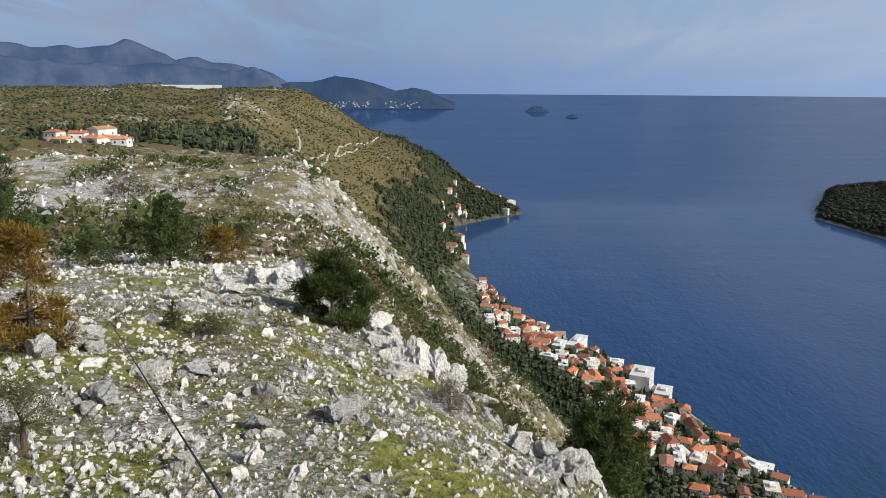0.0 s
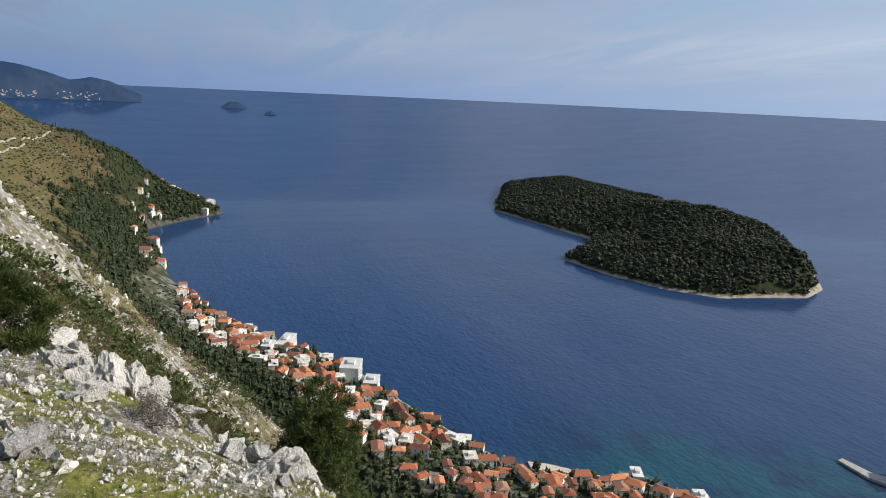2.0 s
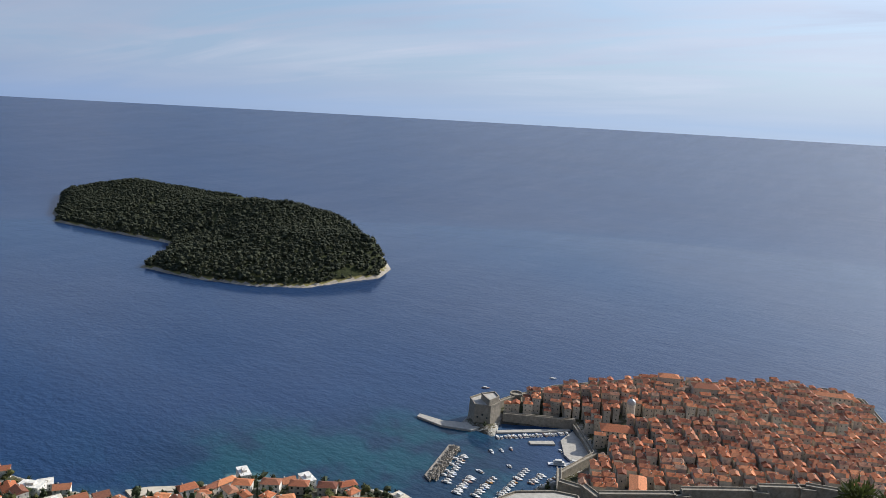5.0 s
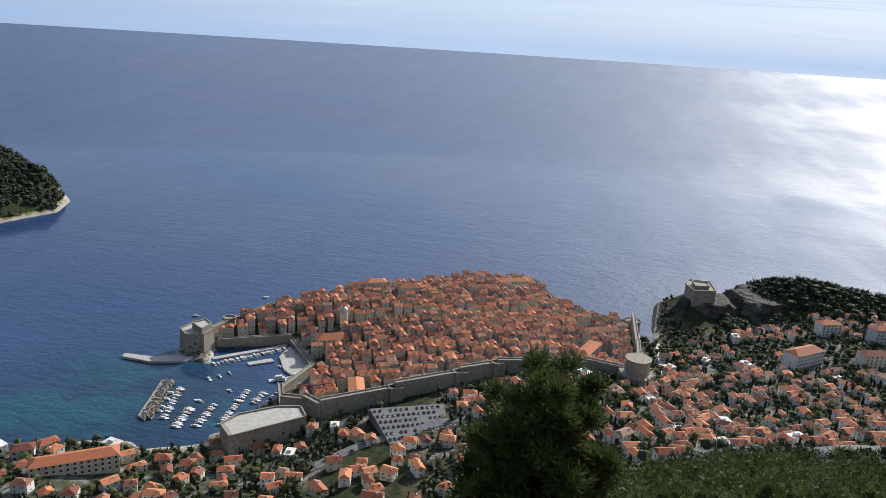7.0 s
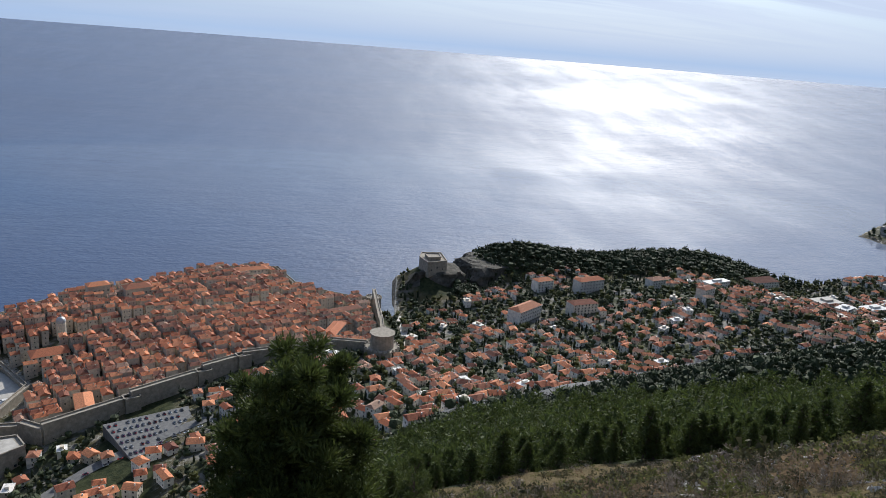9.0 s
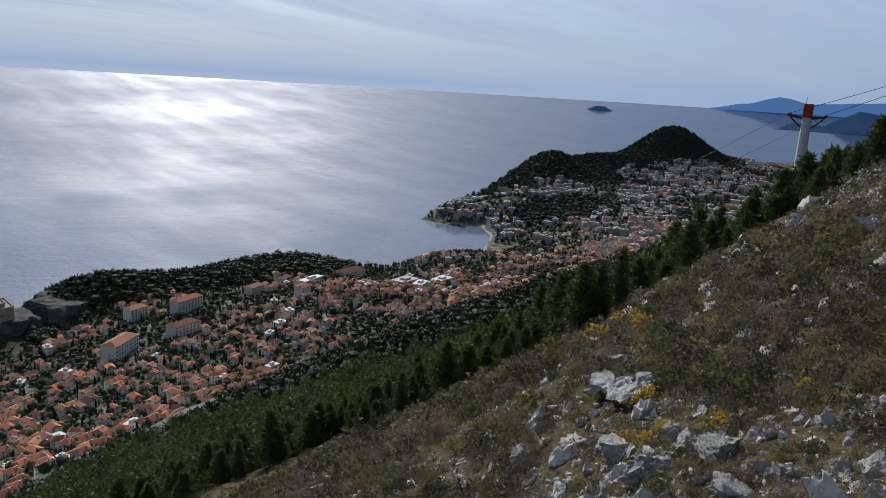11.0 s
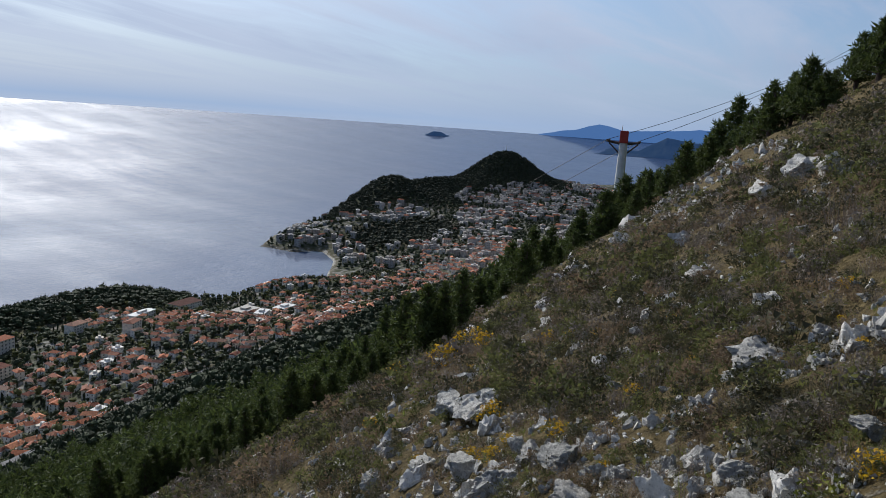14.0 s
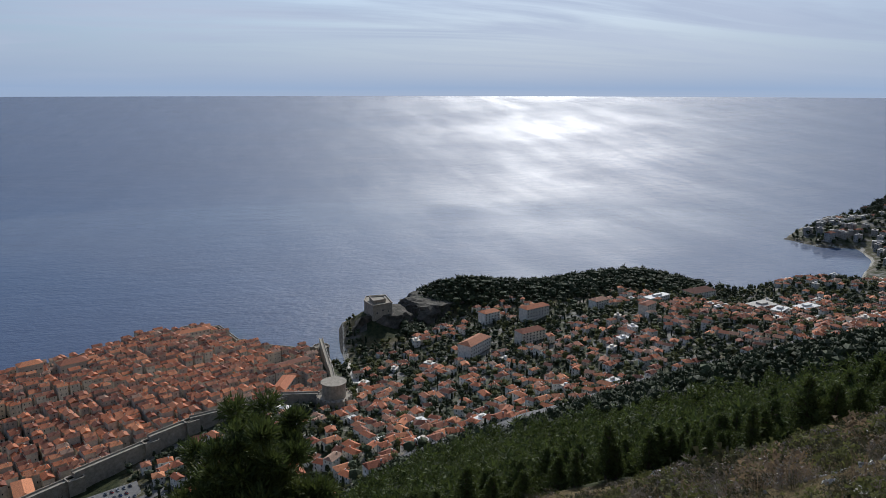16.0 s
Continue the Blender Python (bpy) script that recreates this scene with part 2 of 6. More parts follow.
def mat_stone(name, scale, stretch, who, relief=0.04):
    """Weathered limestone: chalky faces, grey lichen, dark flutes and cracks."""
    k = Mat(name, 0.95, 0, 0.15)
    a, b = k.noise(scale, 8, 0.7, stretch), k.noise(scale * 3.1, 6, 0.75, stretch)
    face = k.ramp(a, (0.28, (0.20, 0.19, 0.17)), (0.40, (0.48, 0.465, 0.43)), (0.55, (0.64, 0.62, 0.58)), (0.8, (0.76, 0.74, 0.71)))
    crack = k.ramp(b, (0.30, (0.30, 0.29, 0.27)), (0.46, (1, 1, 1)))
    pick = k.one() if who == "one" else k.island()
    low = 0.55 if who == "island" else 0.95
    tint = k.ramp(pick, (0.0, (low, low, low * 0.98)), (0.5, (0.95 + low * 0.1, 0.94 + low * 0.1, 0.92 + low * 0.1)), (1.0, (1.18, 1.16, 1.12)))
    k.color(k.mix(1.0, k.mix(1.0, face, crack, "MULTIPLY"), tint, "MULTIPLY"))
    k.bump(k.calc("ADD", a, k.calc("MULTIPLY", b, 0.5)), 1.0, relief)
    return k.m


TILE = [(0.0, (0.15, 0.062, 0.042)), (0.2, (0.30, 0.10, 0.052)), (0.4, (0.50, 0.175, 0.078)), (0.58, (0.20, 0.088, 0.06)), (0.74, (0.64, 0.265, 0.125)), (0.9, (0.40, 0.14, 0.068)), (1.0, (0.36, 0.24, 0.17))]
PLASTER = [(0.0, (0.72, 0.70, 0.64)), (0.4, (0.82, 0.80, 0.75)), (0.7, (0.62, 0.54, 0.42)), (0.85, (0.78, 0.77, 0.74)), (1.0, (0.55, 0.48, 0.38))]
OLDSTONE = [(0.0, (0.50, 0.43, 0.34)), (0.4, (0.66, 0.59, 0.48)), (0.7, (0.44, 0.39, 0.32)), (1.0, (0.60, 0.54, 0.45))]
CONCRETE = [(0.0, (0.36, 0.34, 0.31)), (0.5, (0.48, 0.46, 0.43)), (0.8, (0.30, 0.27, 0.23)), (1.0, (0.55, 0.53, 0.50))]
M_GROUND, M_SEA = mat_ground(), mat_sea()
M_TILE, M_TILES = mat_pick("roof_tile", TILE, 0.9, bump=0.6, dist=0.3), mat_pick("roof_tiles", TILE, 0.9, who="island", bump=0.6, dist=0.3)
M_WALL, M_WALLS = mat_pick("plaster", PLASTER, 0.35), mat_pick("plasters", PLASTER, 0.35, who="island")
M_OLD, M_OLDS = mat_pick("old_stone", OLDSTONE, 0.4), mat_pick("old_stones", OLDSTONE, 0.4, who="island")
M_BLOCKS = mat_pick("block_plaster", CONCRETE, 0.2, who="island")
M_RAMPART = mat_plain("rampart_stone", (0.20, 0.175, 0.14), (0.38, 0.34, 0.275), 0.3, 0.9, 0.6, 0.4)
M_PAVE = mat_plain("worn_paving", (0.33, 0.31, 0.27), (0.5, 0.47, 0.42), 0.25, 0.8, 0.2, 0.05)
M_GLASS = mat_plain("window_glass", (0.02, 0.025, 0.03), (0.05, 0.055, 0.06), 1.0, 0.15, spec=0.5)
M_ROCK = mat_stone("limestone", 6.0, (1, 1, 0.35), "one", 0.16)
M_ROCKS = mat_stone("limestones", 9.0, (1, 1, 0.6), "island")
# cliff tone holds dark scrub and the shade of the backlit faces
M_CLIFF = mat_plain("shaded_sea_cliff", (0.020, 0.022, 0.015), (0.13, 0.115, 0.095), 0.12, 0.95, 1.0, 3.0)
M_SHORE = mat_plain("shore_rock", (0.16, 0.14, 0.115), (0.44, 0.40, 0.34), 0.2, 0.9, 0.8, 0.6)
M_PINE = mat_plain("pine_needles", (0.038, 0.058, 0.016), (0.115, 0.142, 0.036), 0.9, 0.75, who="island", spread=0.45, leaf=0.3)
M_WOOD = mat_plain("dark_wood_crowns", (0.026, 0.037, 0.016), (0.060, 0.074, 0.030), 0.25, 0.85, who="island", spread=0.4)
M_ISLEWOOD = mat_plain("island_crowns", (0.030, 0.036, 0.020), (0.052, 0.058, 0.032), 0.1, 0.9, who="island", spread=0.25)
M_CYPRESS = mat_plain("cypress_leaf", (0.010, 0.018, 0.007), (0.028, 0.038, 0.014), 0.4, 0.85, who="island", spread=0.4)
M_SCRUB = mat_plain("dry_scrub", (0.11, 0.082, 0.052), (0.27, 0.195, 0.12), 1.3, 0.9, who="island", spread=0.2, leaf=0.4)
M_HEATH = mat_plain("green_scrub", (0.065, 0.075, 0.024), (0.17, 0.17, 0.06), 1.1, 0.9, who="island", spread=0.2, leaf=0.4)
M_GRASS = mat_plain("grass_blades", (0.11, 0.15, 0.025), (0.29, 0.31, 0.075), 0.7, 0.8, who="island", spread=0.5, leaf=0.4)
M_GORSE = mat_plain("gorse_bloom", (0.42, 0.25, 0.01), (0.72, 0.47, 0.02), 3.0, 0.8, who="island", spread=0.35, leaf=0.35)
M_RUST = mat_plain("rusty_foliage", (0.13, 0.075, 0.012), (0.30, 0.19, 0.03), 1.4, 0.85, who="island", spread=0.5, leaf=0.35)
M_TWIG = mat_plain("bare_twigs", (0.12, 0.10, 0.082), (0.27, 0.23, 0.19), 1.3, 0.9, who="island", spread=0.2, leaf=0.2)
M_STRAW = mat_plain("dry_grass", (0.15, 0.12, 0.05), (0.32, 0.26, 0.13), 0.8, 0.85, who="island", spread=0.4)
M_YELLOWGREEN = mat_plain("young_spurge", (0.12, 0.13, 0.02), (0.30, 0.30, 0.045), 2.0, 0.85, who="island", spread=0.4)
M_DARKSCRUB = mat_plain("dark_scrub", (0.035, 0.04, 0.018), (0.095, 0.085, 0.045), 1.1, 0.9, who="island", spread=0.2, leaf=0.3)
M_GREEN = mat_plain("green_boards", (0.012, 0.06, 0.045), (0.02, 0.085, 0.06), 2.0, 0.6)
M_BARK = mat_plain("bark", (0.045, 0.032, 0.024), (0.13, 0.10, 0.078), 3.0, 0.95, 0.6, 0.03)
M_ROAD = mat_plain("asphalt", (0.10, 0.10, 0.10), (0.19, 0.185, 0.175), 0.4, 0.9)
M_DUST = mat_plain("dirt_road", (0.30, 0.28, 0.23), (0.46, 0.43, 0.37), 0.2, 0.95)
M_SAND = mat_plain("beach_pebble", (0.46, 0.40, 0.31), (0.62, 0.56, 0.46), 0.2, 0.95)
M_WHITE = mat_plain("white_render", (0.52, 0.51, 0.48), (0.68, 0.67, 0.64), 0.3, 0.7)
M_HULL = mat_pick("boat_hull", [(0.0, (0.8, 0.8, 0.8)), (0.75, (0.72, 0.73, 0.74)), (0.9, (0.12, 0.2, 0.38)), (1.0, (0.6, 0.3, 0.08))], 1.0, 0.35, bump=0.0)
M_STEEL = mat_plain("galvanised_steel", (0.36, 0.37, 0.37), (0.55, 0.56, 0.56), 1.2, 0.5, metal=0.4)
M_PAINTED = mat_plain("painted_concrete", (0.55, 0.54, 0.5), (0.72, 0.71, 0.67), 0.8, 0.75)
M_RED = mat_plain("red_paint", (0.32, 0.035, 0.025), (0.45, 0.06, 0.04), 1.2, 0.6)
M_CABLE = mat_plain("black_cable", (0.012, 0.012, 0.013), (0.03, 0.03, 0.03), 4.0, 0.55)
M_CAR = mat_pick("car_paint", [(0.0, (0.7, 0.7, 0.7)), (0.35, (0.35, 0.36, 0.38)), (0.6, (0.03, 0.03, 0.035)), (0.8, (0.3, 0.03, 0.03)), (1.0, (0.05, 0.1, 0.25))], 1.0, 0.3, bump=0.0)


def mat_far_haze(name, near_c, far_c, glow):
    """Land a day's walk away, a plain backdrop: the air's haze is painted as faint blue glow."""
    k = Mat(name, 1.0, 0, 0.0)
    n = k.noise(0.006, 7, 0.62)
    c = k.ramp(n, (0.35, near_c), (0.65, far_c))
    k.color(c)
    # emission stands in for haze; the land is no light source
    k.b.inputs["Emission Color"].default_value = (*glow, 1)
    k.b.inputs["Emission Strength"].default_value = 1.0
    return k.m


# the haze sits in each last colour; base tones are kept dark under it
M_FARHILL = mat_far_haze("far_mountain_hazed", (0.012, 0.016, 0.022), (0.05, 0.052, 0.055), (0.042, 0.072, 0.145))
M_FARISLE = mat_far_haze("far_isle_hazed", (0.010, 0.014, 0.014), (0.028, 0.032, 0.03), (0.022, 0.048, 0.11))
M_FAINT = mat_far_haze("faint_isle_hazed", (0.02, 0.03, 0.04), (0.03, 0.04, 0.05), (0.085, 0.17, 0.36))

# ---- shapes and helpers ----
rng = np.random.default_rng(7)


def mesh_of(name, verts, faces, mats, index=None, smooth=False):
    me = bpy.data.meshes.new(name)
    verts = np.asarray(verts, np.float32)
    faces = np.asarray(faces, np.int32)
    k = faces.shape[1]
    me.vertices.add(len(verts))
    me.vertices.foreach_set("co", verts.ravel())
    me.loops.add(faces.size)
    me.loops.foreach_set("vertex_index", faces.ravel())
    me.polygons.add(len(faces))
    me.polygons.foreach_set("loop_start", np.arange(0, faces.size, k, dtype=np.int32))
    for m in mats:
        me.materials.append(m)
    if index is not None:
        me.polygons.foreach_set("material_index", np.asarray(index, np.int32))
    me.polygons.foreach_set("use_smooth", np.full(len(faces), smooth))
    me.update(calc_edges=True)
    me.validate()
    return me


def part(name, bm, material, parent, label=""):
    """Links a bmesh as one mesh object under a thing or a part."""
    me = bpy.data.meshes.new(name)
    bm.to_mesh(me)
    bm.free()
    me.materials.append(material)
    ob = new(name, me)
    ob.parent = parent
    if label:
        tagged(ob, label)
    return ob


def share(name, me, parent, m=None, label=""):
    ob = new(name, me)
    ob.parent = parent
    if m is not None:
        ob.matrix_basis = m
    if label:
        tagged(ob, label)
    return ob


def box(bm, x0, x1, y0, y1, z0, z1, bevel=0.0):
    r = bmesh.ops.create_cube(bm, size=1.0)
    for vtx in r["verts"]:
        vtx.co = Vector(((x0 + x1) / 2 + vtx.co.x * (x1 - x0), (y0 + y1) / 2 + vtx.co.y * (y1 - y0), (z0 + z1) / 2 + vtx.co.z * (z1 - z0)))
    if bevel:
        edges = {e for vtx in r["verts"] for e in vtx.link_edges}
        bmesh.ops.bevel(bm, geom=list(edges), offset=bevel, segments=1, affect="EDGES")


def tube(bm, p, q, r0, r1, sides=8):
    p, q = Vector(p), Vector(q)
    m = Matrix.Translation((p + q) / 2) @ (q - p).to_track_quat("Z", "Y").to_matrix().to_4x4()
    bmesh.ops.create_cone(bm, cap_ends=True, segments=sides, radius1=r0, radius2=r1, depth=(q - p).length, matrix=m)


def hash2(ix, iy, seed):
    h = (ix.astype(np.int64) * 374761393 + iy.astype(np.int64) * 668265263 + seed * 1442695041) & 0xFFFFFFFF
    h = ((h ^ (h >> 13)) * 1274126177) & 0xFFFFFFFF
    return ((h ^ (h >> 16)) & 0xFFFF) / 65535.0


def vnoise(x, y, seed=0):
    ix, iy = np.floor(x), np.floor(y)
    fx, fy = x - ix, y - iy
    fx, fy = fx * fx * (3 - 2 * fx), fy * fy * (3 - 2 * fy)
    a, b = hash2(ix, iy, seed), hash2(ix + 1, iy, seed)
    c, d = hash2(ix, iy + 1, seed), hash2(ix + 1, iy + 1, seed)
    return (a + (b - a) * fx) * (1 - fy) + (c + (d - c) * fx) * fy - 0.5


def fbm(x, y, octaves=5, seed=0, gain=0.5):
    s, amp = 0, 1.0
    for o in range(octaves):
        s = s + amp * vnoise(x * 2 ** o + 17.3 * o, y * 2 ** o - 9.1 * o, seed + o)
        amp *= gain
    return s


def smooth01(x, a, b):
    t = np.clip((x - a) / (b - a), 0, 1)
    return t * t * (3 - 2 * t)


def gauss(x, y, cx, cy, rx, ry, turn=0.0):
    c, s = math.cos(radians(turn)), math.sin(radians(turn))
    dx, dy = x - cx, y - cy
    return np.exp(-(((dx * c + dy * s) / rx) ** 2 + ((dy * c - dx * s) / ry) ** 2))


# ---- the lie of the land ----
COAST_EAST = [(-2500, 4300), (-700, 3400), (-200, 2700), (120, 2250), (205, 2080), (222, 1970), (129, 1890), (17, 1769), (10, 1650), (25, 1532),
              (49, 1358), (60, 1172), (122, 1032), (174, 952), (214, 892), (245, 808), (272, 692), (304, 582), (318, 548), (334, 534),
              (396, 485), (412, 494), (467, 400), (490, 355), (480, 330)]
COAST_TOWN = [(498, 296), (548, 282), (605, 264), (663, 249), (730, 300), (679, 374), (646, 361), (650, 405), (690, 415), (745, 398), (805, 375),
              (905, 300), (965, 215), (1035, 138), (1042, 42), (958, 8), (918, -50), (915, -88), (872, -94), (868, -110), (925, -110),
              (1015, -120), (1030, -185), (968, -204), (1000, -222), (1100, -240)]
COAST_WEST = [(1092, -400), (1112, -640), (1000, -760), (1015, -900), (1015, -1030), (1159, -1211), (1262, -1275), (1293, -1208), (1396, -1194),
              (1500, -1331), (1700, -1750), (2000, -2400), (2250, -3000), (2150, -3700), (1700, -4300), (-3500, -4300), (-3500, 4300)]
COAST = np.array(COAST_EAST + COAST_TOWN + COAST_WEST, float)


def inland(x, y, poly=COAST):
    """Metres from the shore, positive on land."""
    shape = np.shape(x)
    x, y = np.ravel(np.asarray(x, float)), np.ravel(np.asarray(y, float))
    best, inside = np.full(x.shape, 1e12), np.zeros(x.shape, bool)
    for (ax, ay), (bx, by) in zip(poly, np.roll(poly, -1, 0)):
        dx, dy = bx - ax, by - ay
        t = np.clip(((x - ax) * dx + (y - ay) * dy) / (dx * dx + dy * dy), 0, 1)
        best = np.minimum(best, (x - ax - t * dx) ** 2 + (y - ay - t * dy) ** 2)
        if dy:
            inside ^= ((ay > y) != (by > y)) & (x < ax + (y - ay) * dx / dy)
    return (np.sqrt(best) * np.where(inside, 1, -1)).reshape(shape)


def along(x, y):
    """u runs along the ridge (first heading), v down the slope to the sea."""
    a, b = radians(-5), radians(85)
    return x * math.sin(a) + y * math.cos(a), x * math.sin(b) + y * math.cos(b)


def height(x, y, d=None):
    x, y = np.asarray(x, float), np.asarray(y, float)
    u, v = along(x, y)
    r = np.hypot(x, y)
    if d is None:
        d = inland(x, y)
    top = np.interp(u, [-3000, -600, 0, 60, 110, 160, 260, 600, 1100, 1750, 2400, 4000],
                    [440, 380, 337, 326.2, 322.0, 323.6, 310, 287, 300, 329, 315, 300])
    crest = np.interp(u, [0, 10, 20, 60, 250, 800, 1300, 1800, 2600], [2.5, 2.2, 0.5, -5, -25, -140, -215, -190, -420])
    steep = np.interp(u, [0, 40, 700, 1000, 1750], [0.85, 1.12, 1.05, 0.8, 0.5])
    s = v - crest
    soft = 2.2 + 14 * smooth01(u, 150, 900)
    east_drop = steep * np.where(s > 20 * soft, s, np.log1p(np.exp(np.clip(s / soft, -40, 40))) * soft)
    vv = np.maximum(v, -110 - 0.05 * v)
    west_drop = np.where(v < 150, 0.70 * vv, 105 + 0.50 * (v - 150))
    w = smooth01(u / (6 + 0.42 * np.maximum(r - 14, 0)), -1, 1)
    hill = top - east_drop * w - west_drop * (1 - w)
    hill = hill + 6.5 * gauss(x, y, 14, -128, 34, 62)
    shelf = 2.5 + np.where(y < -1000, 0.13, 0.2) * np.minimum(d, 420)
    shelf = np.where(y < -1000, np.minimum(shelf, 50), shelf)
    old = gauss(x, y, 790, 130, 260, 300)
    shelf = shelf * (1 - 0.55 * old) + 0.55 * old * np.minimum(shelf, 12)
    shelf = shelf + 23 * gauss(x, y, 975, -158, 40, 38) + 30 * gauss(x, y, 1040, -300, 60, 110) + 30 * gauss(x, y, 1030, -560, 75, 170)
    shelf = shelf + 25 * gauss(x, y, 940, -880, 70, 120) - 8 * gauss(x, y, 490, 235, 45, 50)
    shelf = shelf + 104 * gauss(x, y, 1590, -1920, 125, 240, 40) + 62 * gauss(x, y, 1780, -2400, 170, 330)
    shelf = shelf + 148 * gauss(x, y, 1840, -3080, 195, 280, 32) + 22 * gauss(x, y, 1330, -1430, 90, 130)
    k = 9.0
    z = np.maximum(hill, shelf) + k * np.log1p(np.exp(-np.abs(hill - shelf) / k)) * smooth01(r, 60, 300)
    wild = smooth01(hill - shelf, 5, 60)
    z = z + wild * (fbm(x / 160, y / 160, 4, 3) * 26 * smooth01(r, 60, 600) + fbm(x / 26, y / 26, 4, 5) * 5.5 * smooth01(r, 18, 160))
    z = z + wild * (fbm(x / 4.2, y / 4.2, 4, 9) * 0.75 * smooth01(r, 2, 14))
    z = z + (1 - wild) * fbm(x / 90, y / 90, 4, 12) * 5 * smooth01(d, 5, 90)
    foot = 3.2 - 2.65 * np.clip(1.5 * gauss(x, y, 130, 1920, 150, 170), 0, 1)
    return np.where(d > 0, np.minimum(z, 1.0 + d * foot), np.maximum(-25, 1.0 + d * 0.9))


def ground_at(x, y):
    return float(height(np.array([x]), np.array([y]))[0])


def polar(az, r):
    a = radians(az)
    return r * math.sin(a), r * math.cos(a)


def on_ray(az, el, r):
    """A place r metres out on that bearing, at that angle of sight."""
    x, y = polar(az, r)
    return x, y, EYE + r * math.tan(radians(el))


REACH = np.linspace(2200, 4900, 400)
RISE = 288.7 * ((REACH - 2200) / 2700) ** 1.3
TRUE = REACH * EYE / (EYE - RISE)


def near_far(r):
    """Past 2.2 km the distance is drawn together, so that the horizon lies within the camera's reach."""
    return np.where(r < 2200, r, np.interp(r, TRUE, REACH))


def drawn_in(v):
    """Moves points past 2.2 km towards the eye along their own line of sight."""
    v = np.array(v, float)
    r = np.hypot(v[:, 0], v[:, 1])
    f = near_far(r) / np.maximum(r, 1e-6)
    v[:, 0] *= f
    v[:, 1] *= f
    v[:, 2] = EYE + (v[:, 2] - EYE) * f
    return v


def ring_grid(azs, rs):
    a, r = np.meshgrid(np.radians(azs), rs, indexing="ij")
    n, m = a.shape
    i = np.arange(n * m).reshape(n, m)
    wrap = np.roll(i, -1, 0)
    quads = np.stack([i[:, :-1], wrap[:, :-1], wrap[:, 1:], i[:, 1:]], -1).reshape(-1, 4)[:, ::-1]
    return (r * np.sin(a)).ravel(), (r * np.cos(a)).ravel(), quads


def paint(me, rgb, name="cover"):
    at = me.color_attributes.new(name, "FLOAT_COLOR", "POINT")
    at.data.foreach_set("color", np.concatenate([rgb, np.ones((len(rgb), 1))], 1).astype(np.float32).ravel())


def forest_cover(x, y, d, z):
    """Where the woods stand, 0 to 1."""
    u, v = along(x, y)
    n = fbm(x / 70, y / 70, 4, 31) + 0.5 * fbm(x / 14, y / 14, 3, 33)
    # pine belt on the eastern flank, above the houses
    crest = np.interp(u, [0, 250, 800, 1300, 1800], [2, -25, -140, -215, -190])
    f = smooth01(v - crest + n * 80, 95, 150) * smooth01(u, 20, 90) * smooth01(2300 - u, 0, 200) * smooth01(d + n * 30 + 110 * smooth01(u, 950, 1250), 115, 140)
    f = f * (1 - 0.92 * smooth01(u, 420, 760) * smooth01(z + n * 90, 105, 165))
    # planted pines on the western slope, down to the road
    line = np.interp(u, [-400, -130, 0, 80], [-160, 20, 136, 200])
    f = np.maximum(f, smooth01(v - line + n * 14, -5, 7) * smooth01(-u, -80, 10) * smooth01(z - 99 + n * 10, -4, 4))
    # headlands and the hills past the town
    f = np.maximum(f, gauss(x, y, 965, -178, 60, 40) * 1.6)
    f = np.maximum(f, gauss(x, y, 1050, -330, 70, 110) * 1.6 + gauss(x, y, 1045, -560, 85, 170) * 1.6)
    f = np.maximum(f, gauss(x, y, 1600, -1930, 170, 250) * 1.3 + gauss(x, y, 1840, -3080, 250, 290) * 1.6 + gauss(x, y, 1180, -1500, 90, 160) * 1.1 + gauss(x, y, 1790, -2400, 170, 330) * 1.2)
    f = np.maximum(f, gauss(x, y, 20, 1850, 160, 160) * 1.1)
    f = np.maximum(f, gauss(x, y, 110, 2000, 150, 170) * (1.15 + n))
    f = np.maximum(f, gauss(x, y, -230, 560, 120, 30) * 1.2)
    return np.clip(f, 0, 1)


def rock_cover(x, y):
    u, v = along(x, y)
    n = fbm(x / 30, y / 30, 4, 41)
    east = smooth01(u, -8, 10)
    c = 0.14 + 0.14 * east * smooth01(300 - u, 0, 180) + 0.40 * n + 0.02 * east
    c = c + 0.13 * gauss(u, v, 150, -20, 60, 90) + 0.04 * smooth01(u, 60, 120) * smooth01(2200 - u, 0, 300)
    crest = np.interp(u, [0, 20, 250, 800, 1300], [2.5, 0.5, -25, -140, -215])
    r = np.hypot(x, y)
    c = c + 0.1 * east * smooth01(r, 45, 110) * smooth01(450 - r, 0, 150)
    c = c * (1 - 0.2 * east * smooth01(v - crest, 5, 30))
    return np.clip(c + 0.05 * east - (0.3 - 0.38 * smooth01(15 - r, 0, 7)) * (1 - east), 0, 1)


